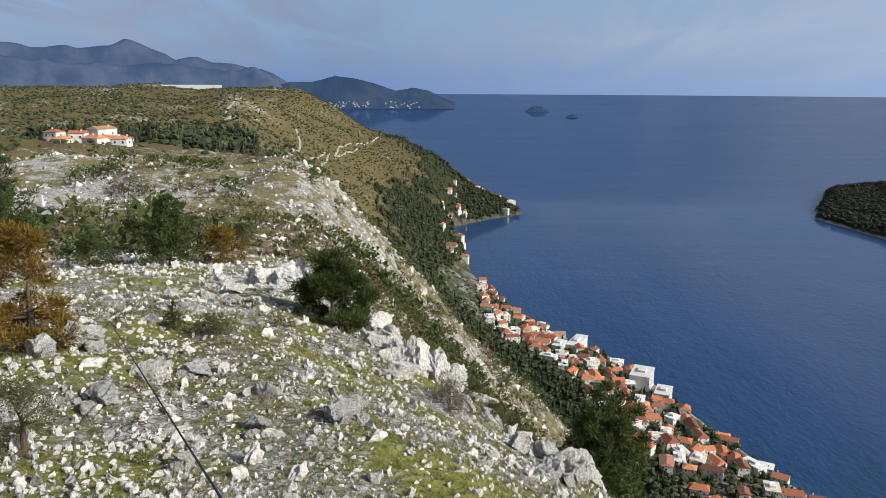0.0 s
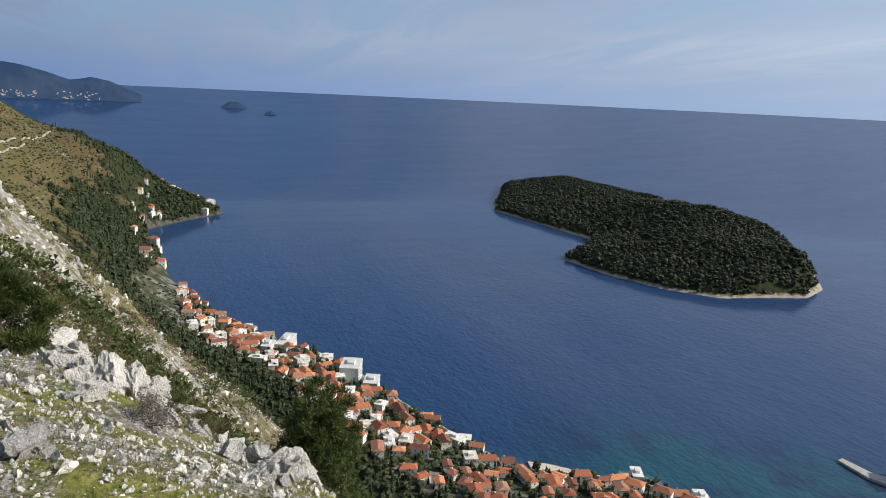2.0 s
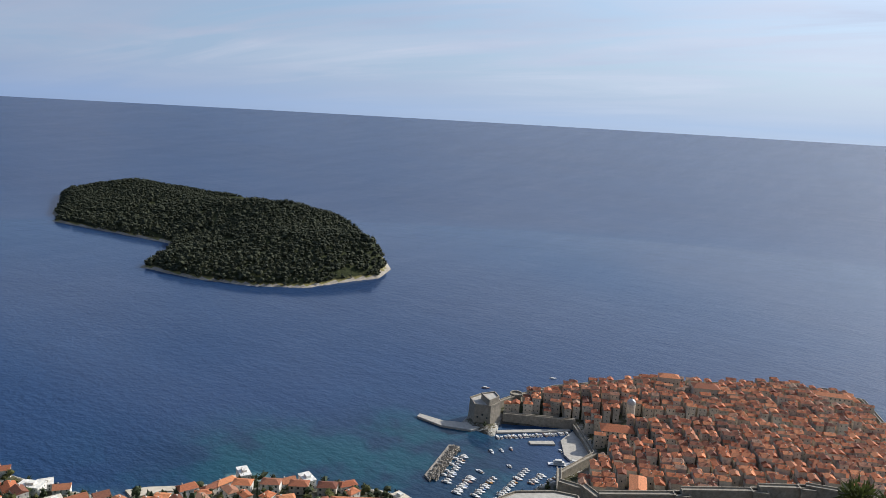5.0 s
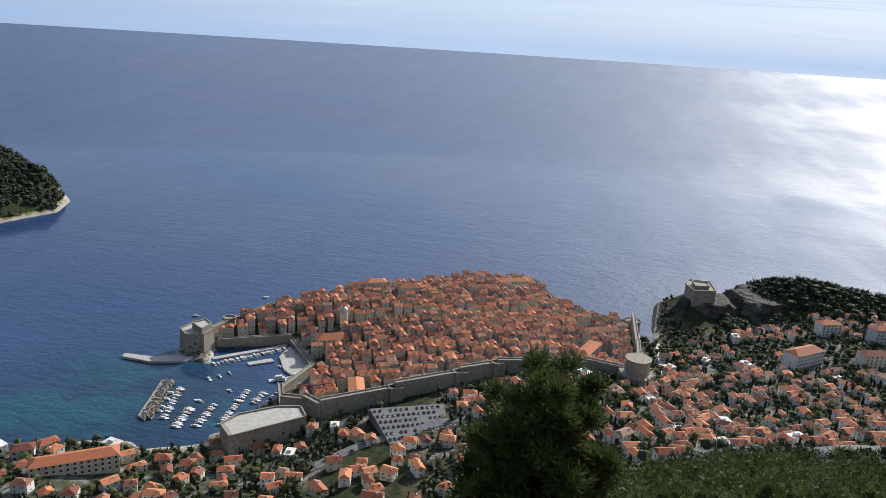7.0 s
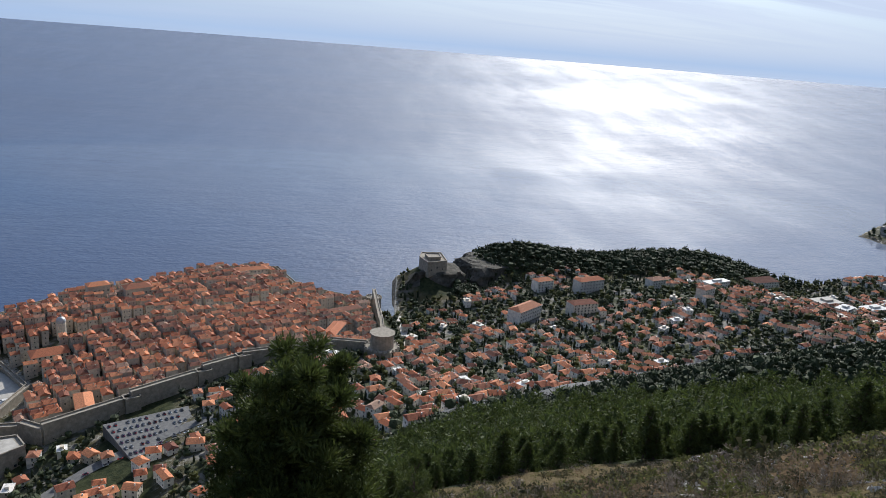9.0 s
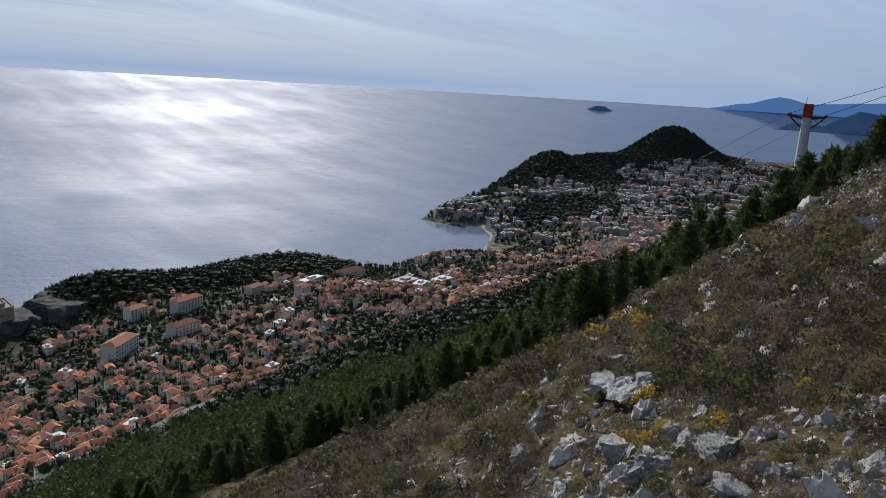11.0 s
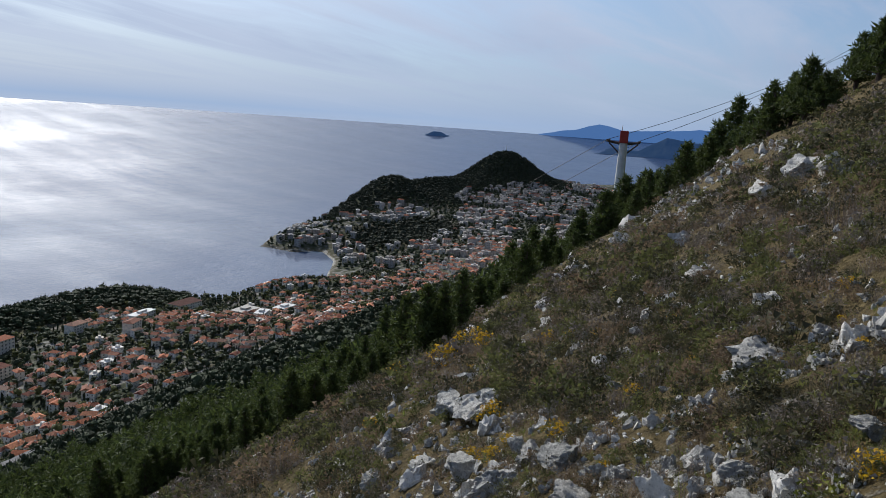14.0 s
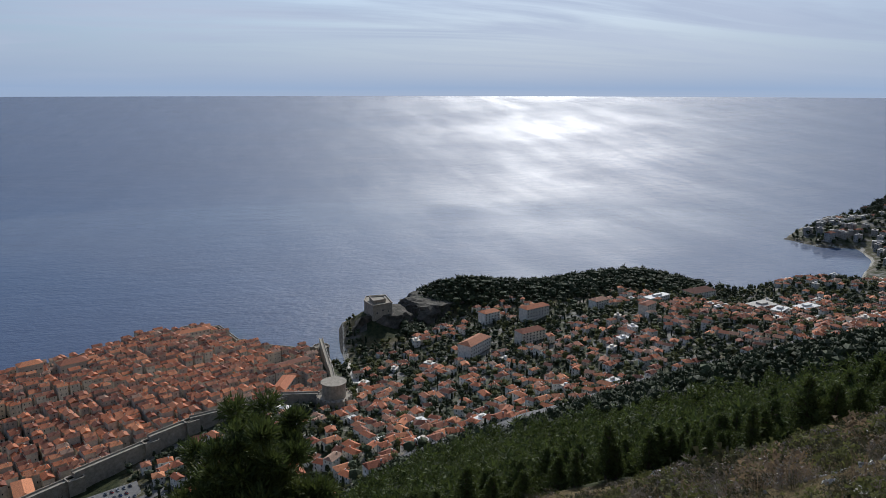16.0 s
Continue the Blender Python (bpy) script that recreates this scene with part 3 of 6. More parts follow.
def build_ground():
    fine = np.arange(-42, 192, 0.33)
    azs = np.concatenate([fine, np.arange(192, 318, 3.0)])
    rs = np.concatenate([[0.02], np.geomspace(1.2, 640, 255), np.arange(650, 1240, 10), np.geomspace(1250, 5200, 90)])
    x, y, q = ring_grid(azs, rs)
    x = x + 0.06
    d = inland(x, y)
    z = height(x, y, d)
    keep = (z[q] > -7).any(1)
    q = q[keep]
    used = np.unique(q)
    remap = np.zeros(len(x), np.int64)
    remap[used] = np.arange(len(used))
    x, y, z, d = x[used], y[used], z[used], d[used]
    rq = remap[q]
    # steep shore faces take the cliff tone with its shade put in
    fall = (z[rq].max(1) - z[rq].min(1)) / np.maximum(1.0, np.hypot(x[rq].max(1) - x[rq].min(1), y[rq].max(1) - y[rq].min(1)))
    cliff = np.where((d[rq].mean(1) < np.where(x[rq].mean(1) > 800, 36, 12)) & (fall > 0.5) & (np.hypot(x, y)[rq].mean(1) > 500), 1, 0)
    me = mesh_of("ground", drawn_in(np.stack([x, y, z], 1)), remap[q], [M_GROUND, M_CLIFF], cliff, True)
    u, v = along(x, y)
    town = smooth01(d, 0, 12) * (1 - smooth01(z, 84, 104)) * smooth01(1300 - u, 0, 150)
    town = np.maximum(town, 0.8 * gauss(x, y, 120, 1800, 120, 130))
    rock = rock_cover(x, y)
    rock = np.maximum(rock, 0.7 * smooth01(10 - d, 0, 8))
    woods = forest_cover(x, y, d, z)
    paint(me, np.stack([rock, woods, town * (1 - np.clip(woods * 1.5, 0, 1))], 1))
    parched = np.clip(1 - smooth01(u, -6, 6) + 0.45 * smooth01(np.hypot(x, y), 60, 200) + 0.4 * smooth01(np.hypot(x, y), 300, 500) + 0.45 * smooth01(v, 5, 20), 0, 1)
    tan = smooth01(u, 10, 40) * smooth01(np.hypot(x, y), 32, 70) * smooth01(480 - np.hypot(x, y), 0, 160)
    parched = parched * (1 - 0.6 * tan)
    paint(me, np.stack([parched, tan, tan], 1), "parched")
    tagged(new("ground", me), "limestone hillside with turf, scrub and forest floor down to the shore", "ground", kind="structure")


def build_sea():
    azs = np.concatenate([np.arange(-46, 200, 0.8), np.arange(200, 314, 4.0)])
    rs = np.concatenate([np.geomspace(150, 2180, 110), TRUE[::6], TRUE[-1:]])
    x, y, q = ring_grid(azs, rs)
    me = mesh_of("water", drawn_in(np.stack([x, y, np.zeros_like(x)], 1)), q, [M_SEA], smooth=True)
    d = -inland(x, y)
    bay = gauss(x, y, 470, 470, 130, 150) + 0.9 * gauss(x, y, 560, 380, 90, 90)
    shallow = np.clip(bay * 1.3, 0, 1) * smooth01(190 - d, 0, 120)
    shallow = np.maximum(shallow, 0.35 * smooth01(28 - d, 0, 24))
    foam = smooth01(9 - d, 0, 7) * gauss(x, y, 380, 505, 70, 50)
    paint(me, np.stack([shallow, foam, 0 * d], 1))
    tagged(new("water", me), "deep blue rippled sea reaching the horizon", "sea", kind="structure")


build_ground()
build_sea()

# ---- the wooded island ----
ISLE = np.array([(1048, 2044), (1150, 2200), (1256, 2400), (1420, 2480), (1600, 2330), (1640, 2120), (1700, 1990), (1730, 1950), (1640, 1930), (1585, 1960),
                 (1600, 1850), (1560, 1600), (1500, 1350), (1400, 1180), (1320, 1075), (1215, 962), (1129, 922), (1069, 941), (962, 963), (899, 1039),
                 (855, 1164), (840, 1306), (960, 1400), (1032, 1481), (1012, 1670), (985, 1920), (1020, 1960)], float)


def isle_height(x, y):
    d = inland(x, y, ISLE)
    z = np.minimum(3 + d * 0.9, 9 + d * 0.16)
    z = z + 20 * gauss(x, y, 1240, 1010, 50, 60) + 42 * gauss(x, y, 1330, 1380, 150, 230, 20) + 28 * gauss(x, y, 1180, 1080, 120, 110) + 16 * gauss(x, y, 1330, 2150, 200, 200)
    z = z * smooth01(d, -6, 40) + fbm(x / 60, y / 60, 4, 51) * 9 * smooth01(d, 8, 60)
    return np.where(d > 0, np.minimum(z, 0.5 + d * 2.2), np.maximum(-12, d * 0.8 + 0.5)), d


def build_isle():
    gx, gy = np.meshgrid(np.arange(800, 1780, 8.0), np.arange(880, 2520, 8.0), indexing="ij")
    z, d = isle_height(gx, gy)
    n, m = gx.shape
    i = np.arange(n * m).reshape(n, m)
    q = np.stack([i[:-1, :-1], i[1:, :-1], i[1:, 1:], i[:-1, 1:]], -1).reshape(-1, 4)
    q = q[(z.ravel()[q] > -8).any(1)]
    idx = np.where(d.ravel()[q].mean(1) < 9, 1, 0)
    me = mesh_of("island", drawn_in(np.stack([gx.ravel(), gy.ravel(), z.ravel()], 1)), q, [M_GROUND, M_SHORE], idx, True)
    w = smooth01(d.ravel(), 8, 20)
    paint(me, np.stack([0 * w, w, 0 * w], 1))
    paint(me, np.stack([w] * 3, 1), "parched")
    tagged(new("island", me), "low wooded island with a pale rocky shore", "island", kind="structure")


build_isle()


# ---- distance: mountains, peninsula and small isles ----
def far_land(name, label, az, el, r, mat, deep=0.12, foot=-0.62, wob=0.15):
    """A far mountain mass: its skyline over the bearings az rises to the angles el; it has a back and a foot."""
    a = np.linspace(az[0], az[-1], 260)
    top = np.interp(a, az, el)
    edge = np.clip(np.minimum(a - az[0], az[-1] - a) / 0.8, 0, 1)
    top = top + fbm(a * 0.9, a * 0 + r, 5, 61) * wob * 2 * edge
    steps = np.linspace(0, 1, 15)
    verts = []
    for s in steps:
        rr = EYE / math.tan(radians(-foot)) * 0.99 * (1 + deep * s)
        rough = fbm(a * 2.2, a * 0 + s * 3.5, 5, 67) * wob * 2.2 * math.sin(math.pi * s) * edge
        el_s = foot + (top - foot) * s ** 0.85 + rough
        verts.append(np.stack([rr * np.sin(np.radians(a)), rr * np.cos(np.radians(a)), EYE + rr * np.tan(np.radians(el_s))], 1))
    back = verts[-1] * [1.06, 1.06, 1]
    back[:, 2] = 0
    verts.append(back)
    v = np.concatenate(verts)
    n, m = len(steps) + 1, len(a)
    i = np.arange(n * m).reshape(n, m)
    q = np.stack([i[:-1, :-1], i[:-1, 1:], i[1:, 1:], i[1:, :-1]], -1).reshape(-1, 4)
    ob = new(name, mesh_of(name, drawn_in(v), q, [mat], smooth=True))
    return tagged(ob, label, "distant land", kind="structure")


far_land("backdrop_mountains", "mountain range behind the coast, its blue haze painted as glow",
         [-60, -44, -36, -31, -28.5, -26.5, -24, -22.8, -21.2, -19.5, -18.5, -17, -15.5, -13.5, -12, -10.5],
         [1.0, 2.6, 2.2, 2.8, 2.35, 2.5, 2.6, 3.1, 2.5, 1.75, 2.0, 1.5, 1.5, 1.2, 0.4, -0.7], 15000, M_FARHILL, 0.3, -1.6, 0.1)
far_land("backdrop_foothills", "foothills below the mountain range, hazed by a blue glow",
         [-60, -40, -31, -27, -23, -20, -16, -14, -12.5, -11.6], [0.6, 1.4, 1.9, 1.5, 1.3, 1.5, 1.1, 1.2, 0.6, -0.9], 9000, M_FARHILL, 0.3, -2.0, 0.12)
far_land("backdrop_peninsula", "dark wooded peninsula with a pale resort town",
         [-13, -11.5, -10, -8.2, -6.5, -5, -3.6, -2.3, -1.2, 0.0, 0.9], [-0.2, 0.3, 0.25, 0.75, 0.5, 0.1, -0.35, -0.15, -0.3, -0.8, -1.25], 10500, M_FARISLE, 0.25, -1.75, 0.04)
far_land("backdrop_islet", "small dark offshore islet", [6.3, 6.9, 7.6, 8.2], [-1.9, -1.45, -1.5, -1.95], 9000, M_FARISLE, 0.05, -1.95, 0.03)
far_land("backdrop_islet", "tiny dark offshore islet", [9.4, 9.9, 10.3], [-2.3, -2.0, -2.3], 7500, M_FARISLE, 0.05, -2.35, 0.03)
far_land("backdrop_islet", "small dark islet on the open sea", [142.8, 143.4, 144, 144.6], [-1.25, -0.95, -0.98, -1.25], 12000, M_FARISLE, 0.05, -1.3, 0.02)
far_land("backdrop_isles", "faint island on the horizon, hazed by a blue glow", [151.5, 154, 156, 158, 161, 166, 172], [-0.6, -0.1, 0.45, 0.1, 0.35, 0.6, -0.3], 25000, M_FAINT, 0.1, -0.65, 0.05)
far_land("backdrop_isles", "wooded island beyond the bay, hazed by a blue glow", [155.8, 157, 159, 161, 164, 168, 174], [-1.7, -1.2, -1.3, -0.2, -0.6, -0.1, -0.5], 11000, M_FARISLE, 0.25, -1.75, 0.06)


# ---- houses ----
class Batch:
    """Gathers many small pieces into one mesh of triangles."""

    def __init__(self):
        self.v, self.f, self.i, self.n = [], [], [], 0

    def add(self, v, f, slot=0):
        self.v.append(v)
        self.f.append(np.asarray(f) + self.n)
        self.i.append(np.full(len(f), slot) if np.isscalar(slot) else slot)
        self.n += len(v)

    def put(self, name, mats, label, category, smooth=False, far=False):
        v = np.concatenate(self.v)
        me = mesh_of(name, drawn_in(v) if far else v, np.concatenate(self.f), mats, np.concatenate(self.i), smooth)
        return tagged(new(name, me), label, category, kind="stuff")


BOX_F = np.array([(0, 1, 5), (0, 5, 4), (1, 2, 6), (1, 6, 5), (2, 3, 7), (2, 7, 6), (3, 0, 4), (3, 4, 7), (4, 5, 6), (4, 6, 7)])


def box_v(x0, x1, y0, y1, z0, z1):
    return np.array([(x0, y0, z0), (x1, y0, z0), (x1, y1, z0), (x0, y1, z0), (x0, y0, z1), (x1, y0, z1), (x1, y1, z1), (x0, y1, z1)], float)


ROOF_F = np.array([(0, 1, 5), (0, 5, 4), (2, 3, 4), (2, 4, 5), (1, 2, 5), (3, 0, 4), (0, 2, 1), (0, 3, 2)])


def roof_v(w, d, z, rise, hip, over=0.45):
    a, b = w / 2 + over, d / 2 + over
    k = a - hip * b * 0.9
    return np.array([(-a, -b, z), (a, -b, z), (a, b, z), (-a, b, z), (-k, 0, z + rise), (k, 0, z + rise)], float)


def pane_set(w, d, h, floors, cols, rows_only=None):
    """The window quads of a block, set 4 cm out of its walls: (verts, faces)."""
    v, f = [], []
    for k in range(floors):
        z0 = -0.2 + h * (k + 0.42) / floors
        z1 = z0 + 1.45
        for side, (length, off) in enumerate(((w, d), (d, w), (w, d), (d, w))):
            n = max(1, int(length / cols))
            for c in range(n):
                p = (c + 0.5) / n * length - length / 2
                q = off / 2 + 0.04
                pts = [(p - 0.5, -q), (p + 0.5, -q)] if side == 0 else [(q, p - 0.5), (q, p + 0.5)] if side == 1 else [(p + 0.5, q), (p - 0.5, q)] if side == 2 else [(-q, p + 0.5), (-q, p - 0.5)]
                n0 = len(v)
                v += [(*pts[0], z0), (*pts[1], z0), (*pts[1], z1), (*pts[0], z1)]
                f += [(n0, n0 + 1, n0 + 2), (n0, n0 + 2, n0 + 3)]
    return np.array(v, float), np.array(f)


def turned(v, x, y, z, a):
    c, s = math.cos(a), math.sin(a)
    out = np.empty_like(v)
    out[:, 0] = x + v[:, 0] * c - v[:, 1] * s
    out[:, 1] = y + v[:, 0] * s + v[:, 1] * c
    out[:, 2] = z + v[:, 2]
    return out


def batch_house(b, x, y, z, a, w, d, h, hip=0.5, rise=None, flat=False, floors=3):
    b.add(turned(box_v(-w / 2, w / 2, -d / 2, d / 2, -6, h), x, y, z, a), BOX_F, 0)
    if flat:
        b.add(turned(box_v(-w / 2 - 0.3, w / 2 + 0.3, -d / 2 - 0.3, d / 2 + 0.3, h, h + 0.5), x, y, z, a), BOX_F, 3)
        b.add(turned(box_v(-w / 5, w / 6, -d / 5, d / 5, h + 0.5, h + 2.6), x, y, z, a), BOX_F, 0)
    else:
        rise = rise or d * 0.27
        b.add(turned(roof_v(w, d, h, rise, hip), x, y, z, a), ROOF_F, 1)
        b.add(turned(box_v(w * 0.2, w * 0.2 + 0.8, -d * 0.2, -d * 0.2 + 0.8, h + 0.2, h + rise + 0.5), x, y, z, a), BOX_F, 0)
    pv, pf = pane_set(w, d, h, min(floors, 4), 4.2)
    b.add(turned(pv, x, y, z, a), pf, 2)


def tri_mesh(name, v, f, mat):
    return mesh_of(name, v, f, [mat])


def window_mesh():
    bm = bmesh.new()
    box(bm, -0.5, 0.5, -0.05, 0.05, 0, 1.45)
    box(bm, -0.58, 0.58, -0.09, 0.05, -0.14, 0)
    me = bpy.data.meshes.new("window")
    bm.to_mesh(me)
    bm.free()
    me.materials.append(M_GLASS)
    return me


WINDOW = window_mesh()


def house_kind(w, d, h, hip, wall_mat, label, category="house", floors=2):
    """A house with wall, roof, chimney and its windows; the first one, to be copied."""
    base = new("house")
    rise = d * 0.27
    share("wall", tri_mesh("wall", box_v(-w / 2, w / 2, -d / 2, d / 2, -6, h), BOX_F, wall_mat), base)
    share("roof", tri_mesh("roof", roof_v(w, d, h, rise, hip), ROOF_F, M_TILE), base)
    share("chimney", tri_mesh("chimney", box_v(w * 0.2, w * 0.2 + 0.8, -d * 0.2, -d * 0.2 + 0.8, h + 0.2, h + rise + 0.6), BOX_F, wall_mat), base)
    for sx in (-0.26, 0.26):
        for sy, turn in ((-d / 2, 0), (d / 2, 180)):
            share("window", WINDOW, base, pose(sx * w, sy * 1.004, h * 0.55, 0, 0, turn))
    for sy, turn in ((w / 2, 90), (-w / 2, -90)):
        share("window", WINDOW, base, pose(sy * 1.004, 0, h * 0.55, 0, 0, turn))
    return tagged(base, label, category)


def kinds_of(mat, label, sizes):
    return [house_kind(w, d, h, hip, mat, label) for w, d, h, hip in sizes]


STONE_KINDS = kinds_of(M_OLD, "old stone town house under a weathered red tile roof",
                       [(9.4, 7.2, 12, 0.0), (10.5, 8, 15, 0.5), (7.6, 7, 10, 0.0), (13, 8.4, 13, 0.4), (9.6, 7.4, 17, 0.0)])
VILLA_KINDS = kinds_of(M_WALL, "pale plastered house with an orange tile roof among gardens",
                       [(10, 7.4, 7, 0.9), (11.5, 8, 8.5, 0.6), (8.4, 7.4, 6.5, 1.0), (15, 8.6, 9, 0.3), (8.8, 6.6, 7.5, 0.0)])


def in_poly(x, y, poly):
    return inland(np.array([x]), np.array([y]), poly)[0]


OLD_LOOP = [(561, 243), (552, 202), (598, 147), (641, 94), (666, 61), (694, -22), (684, -72), (740, -80), (800, -82), (905, -82), (908, -50), (946, 17),
            (1025, 48), (1019, 132), (953, 210), (899, 289), (797, 362), (737, 383), (690, 392), (686, 372), (724, 303), (663, 252)]
OLD_POLY = np.array(OLD_LOOP, float)
placed = []     # (x, y, radius) of all buildings, for the gardens' trees


def blocked(x, y, r):
    return any((x - px) ** 2 + (y - py) ** 2 < (r + pr) ** 2 for px, py, pr in placed if abs(x - px) < 60 and abs(y - py) < 60)


def big_block(x, y, w, d, h, a, mat, label, roof="flat", floors=4, roof_mat=None):
    """A large building: body, roof, and every window a part."""
    z = ground_at(x, y)
    base = tagged(new("apartment_block" if roof == "flat" else "large_house"), label, "building")
    base.matrix_basis = pose(x, y, z, 0, 0, a)
    bm = bmesh.new()
    box(bm, -w / 2, w / 2, -d / 2, d / 2, -8, h)
    part("body", bm, mat, base)
    if roof == "flat":
        bm = bmesh.new()
        box(bm, -w / 2 - 0.5, w / 2 + 0.5, -d / 2 - 0.5, d / 2 + 0.5, h, h + 0.8, 0.1)
        box(bm, -w / 6, w / 5, -d / 5, d / 5, h + 0.8, h + 3.2, 0.1)
        part("roof", bm, roof_mat or M_WHITE, base)
    else:
        share("roof", tri_mesh("roof", roof_v(w, d, h, d * 0.22, 0.8, 0.7), ROOF_F, M_TILE), base)
    cols = max(3, int(w / 4.5))
    for k in range(floors):
        for c in range(cols):
            for s, turn in ((-1, 0), (1, 180)):
                share("window", WINDOW, base, pose((c + 0.5) / cols * w - w / 2, s * (d / 2 + 0.02), h * (k + 0.4) / floors, 0, 0, turn) @ Matrix.Diagonal((1.6, 1, 1.1, 1)))
    placed.append((x, y, max(w, d) * 0.55))
    return base


# landmarks within the walls
big_block(864, 201, 30, 17, 22, -63, M_OLD, "tall pale stone church with a long tile roof", "tile", 2)
big_block(871, 247, 24, 15, 24, -63, M_OLD, "great stone church above the steps with a tile roof", "tile", 2)
big_block(821, -39, 46, 12, 12, -63, M_OLD, "long stone monastery wing with a red tile roof", "tile", 2)
big_block(746, -27, 40, 14, 13, -20, M_OLD, "stone monastery wing round a cloister with a grey-brown roof", "tile", 2)
big_block(594, 184, 34, 14, 14, 20, M_OLD, "stone friary with a broad tile roof by the harbour gate", "tile", 2)
big_block(713, 250, 34, 20, 12, -63, M_OLD, "pale stone palace with a tile roof behind the harbour", "tile", 3)
big_block(968, 78, 40, 13, 16, -70, M_OLD, "long red-roofed building on the seaward height", "tile", 3)


def dome(x, y, r, z0):
    """A church dome: drum, cap and lantern."""
    base = tagged(new("church_dome"), "grey lead dome of the cathedral above the roofs", "dome")
    bm = bmesh.new()
    tube(bm, (x, y, z0 - 26), (x, y, z0), r, r, 16)
    part("drum", bm, M_OLD, base)
    bm = bmesh.new()
    bmesh.ops.create_uvsphere(bm, u_segments=20, v_segments=12, radius=r * 1.05)
    bmesh.ops.translate(bm, verts=bm.verts, vec=(x, y, z0))
    part("cap", bm, M_STEEL, base, "grey lead cap")
    bm = bmesh.new()
    tube(bm, (x, y, z0 + r), (x, y, z0 + r + 3.4), 1.1, 0.5, 8)
    part("lantern", bm, M_OLD, base)
    placed.append((x, y, r + 3))


dome(763, 254, 4.6, 33)


def old_town():
    b = Batch()
    e1, e2 = Vector((0.45, -0.893)), Vector((0.893, 0.45))
    a0 = math.atan2(e1.y, e1.x)
    spots = []
    for i in range(-36, 56):
        for j in range(-15, 72):
            col = i * 9.6 + (i // 2) * 3.2
            row = j * 8.4
            if j in (18, 19):
                continue
            p = Vector((600, 200)) + e1 * col + e2 * row
            x, y = p.x + random.uniform(-1, 1), p.y + random.uniform(-1, 1)
            if not (540 < x < 1040 and -90 < y < 400):
                continue
            edge = in_poly(x, y, OLD_POLY)
            if edge < 9 or (edge < 16 and random.random() < 0.4) or random.random() < 0.05:
                continue
            if blocked(x, y, 3):
                continue
            spots.append((x, y))
    spots.sort(key=lambda p: p[0] ** 2 + p[1] ** 2)
    for k, (x, y) in enumerate(spots):
        z = ground_at(x, y)
        a = a0 + random.choice((0, 0, math.pi / 2)) + random.uniform(-0.07, 0.07)
        placed.append((x, y, 6.5))
        if k < 175:
            ob = copy_thing(random.choice(STONE_KINDS), pose(x, y, z, 0, 0, math.degrees(a)))
            tagged(ob, group="old town houses")
        else:
            batch_house(b, x, y, z, a, random.uniform(7.5, 11.5), random.uniform(6.2, 8.6), random.uniform(9, 18.5), random.choice((0, 0, 0.6)))
    b.put("town_houses", [M_OLDS, M_TILES, M_GLASS, M_OLDS], "crowded old stone houses with red tile roofs within the ramparts", "houses")


old_town()


# ---- ramparts and forts ----
def rampart(points, width, tall, name, label):
    """A wall walk: one mesh a stretch, with a parapet on both edges."""
    thing = new(name)
    tagged(thing, label, "city wall")
    for (x0, y0), (x1, y1) in zip(points, points[1:]):
        dx, dy = x1 - x0, y1 - y0
        n = math.hypot(dx, dy)
        a = math.atan2(dy, dx)
        z0 = min(ground_at(x0, y0), ground_at(x1, y1))
        top = max(ground_at(x0, y0), ground_at(x1, y1)) + tall
        bm = bmesh.new()
        box(bm, -1, n + 1, -width / 2, width / 2, z0 - 8, top)
        box(bm, -1, n + 1, -width / 2 - 0.3, -width / 2 + 0.5, top - 0.6, top + 1.3)
        box(bm, -1, n + 1, width / 2 - 0.5, width / 2 + 0.3, top - 0.6, top + 1.3)
        bmesh.ops.rotate(bm, verts=bm.verts, matrix=Matrix.Rotation(a, 3, "Z"))
        bmesh.ops.translate(bm, verts=bm.verts, vec=(x0, y0, 0))
        part("wall_stretch", bm, M_RAMPART, thing)
    return thing


def round_tower(x, y, r, z0, z1, name="tower", label="round stone tower with a crenellated top", category="tower", drum=None):
    thing = tagged(new(name), label, category)
    bm = bmesh.new()
    tube(bm, (x, y, z0 - 6), (x, y, z1), r * 1.08, r, 28)
    tube(bm, (x, y, z1 - 0.1), (x, y, z1 + 0.5), r + 0.8, r + 0.8, 28)
    part("drum", bm, M_RAMPART, thing)
    bm = bmesh.new()
    for k in range(20):
        c = Matrix.Rotation(k / 20 * math.tau, 4, "Z")
        n0 = len(bm.verts)
        box(bm, r - 0.7, r + 0.6, -0.9, 0.9, z1 + 0.5, z1 + 2.4)
        bm.verts.ensure_lookup_table()
        for vtx in bm.verts[n0:]:
            vtx.co = c @ vtx.co + Vector((x, y, 0))
    part("battlement", bm, M_RAMPART, thing)
    if drum:
        r2, z2 = drum
        bm = bmesh.new()
        tube(bm, (x, y, z1), (x, y, z2), r2 * 1.04, r2, 24)
        tube(bm, (x, y, z2), (x, y, z2 + 1.6), r2 + 1.0, r2 + 1.2, 24)
        part("upper_drum", bm, M_RAMPART, thing)
    return thing


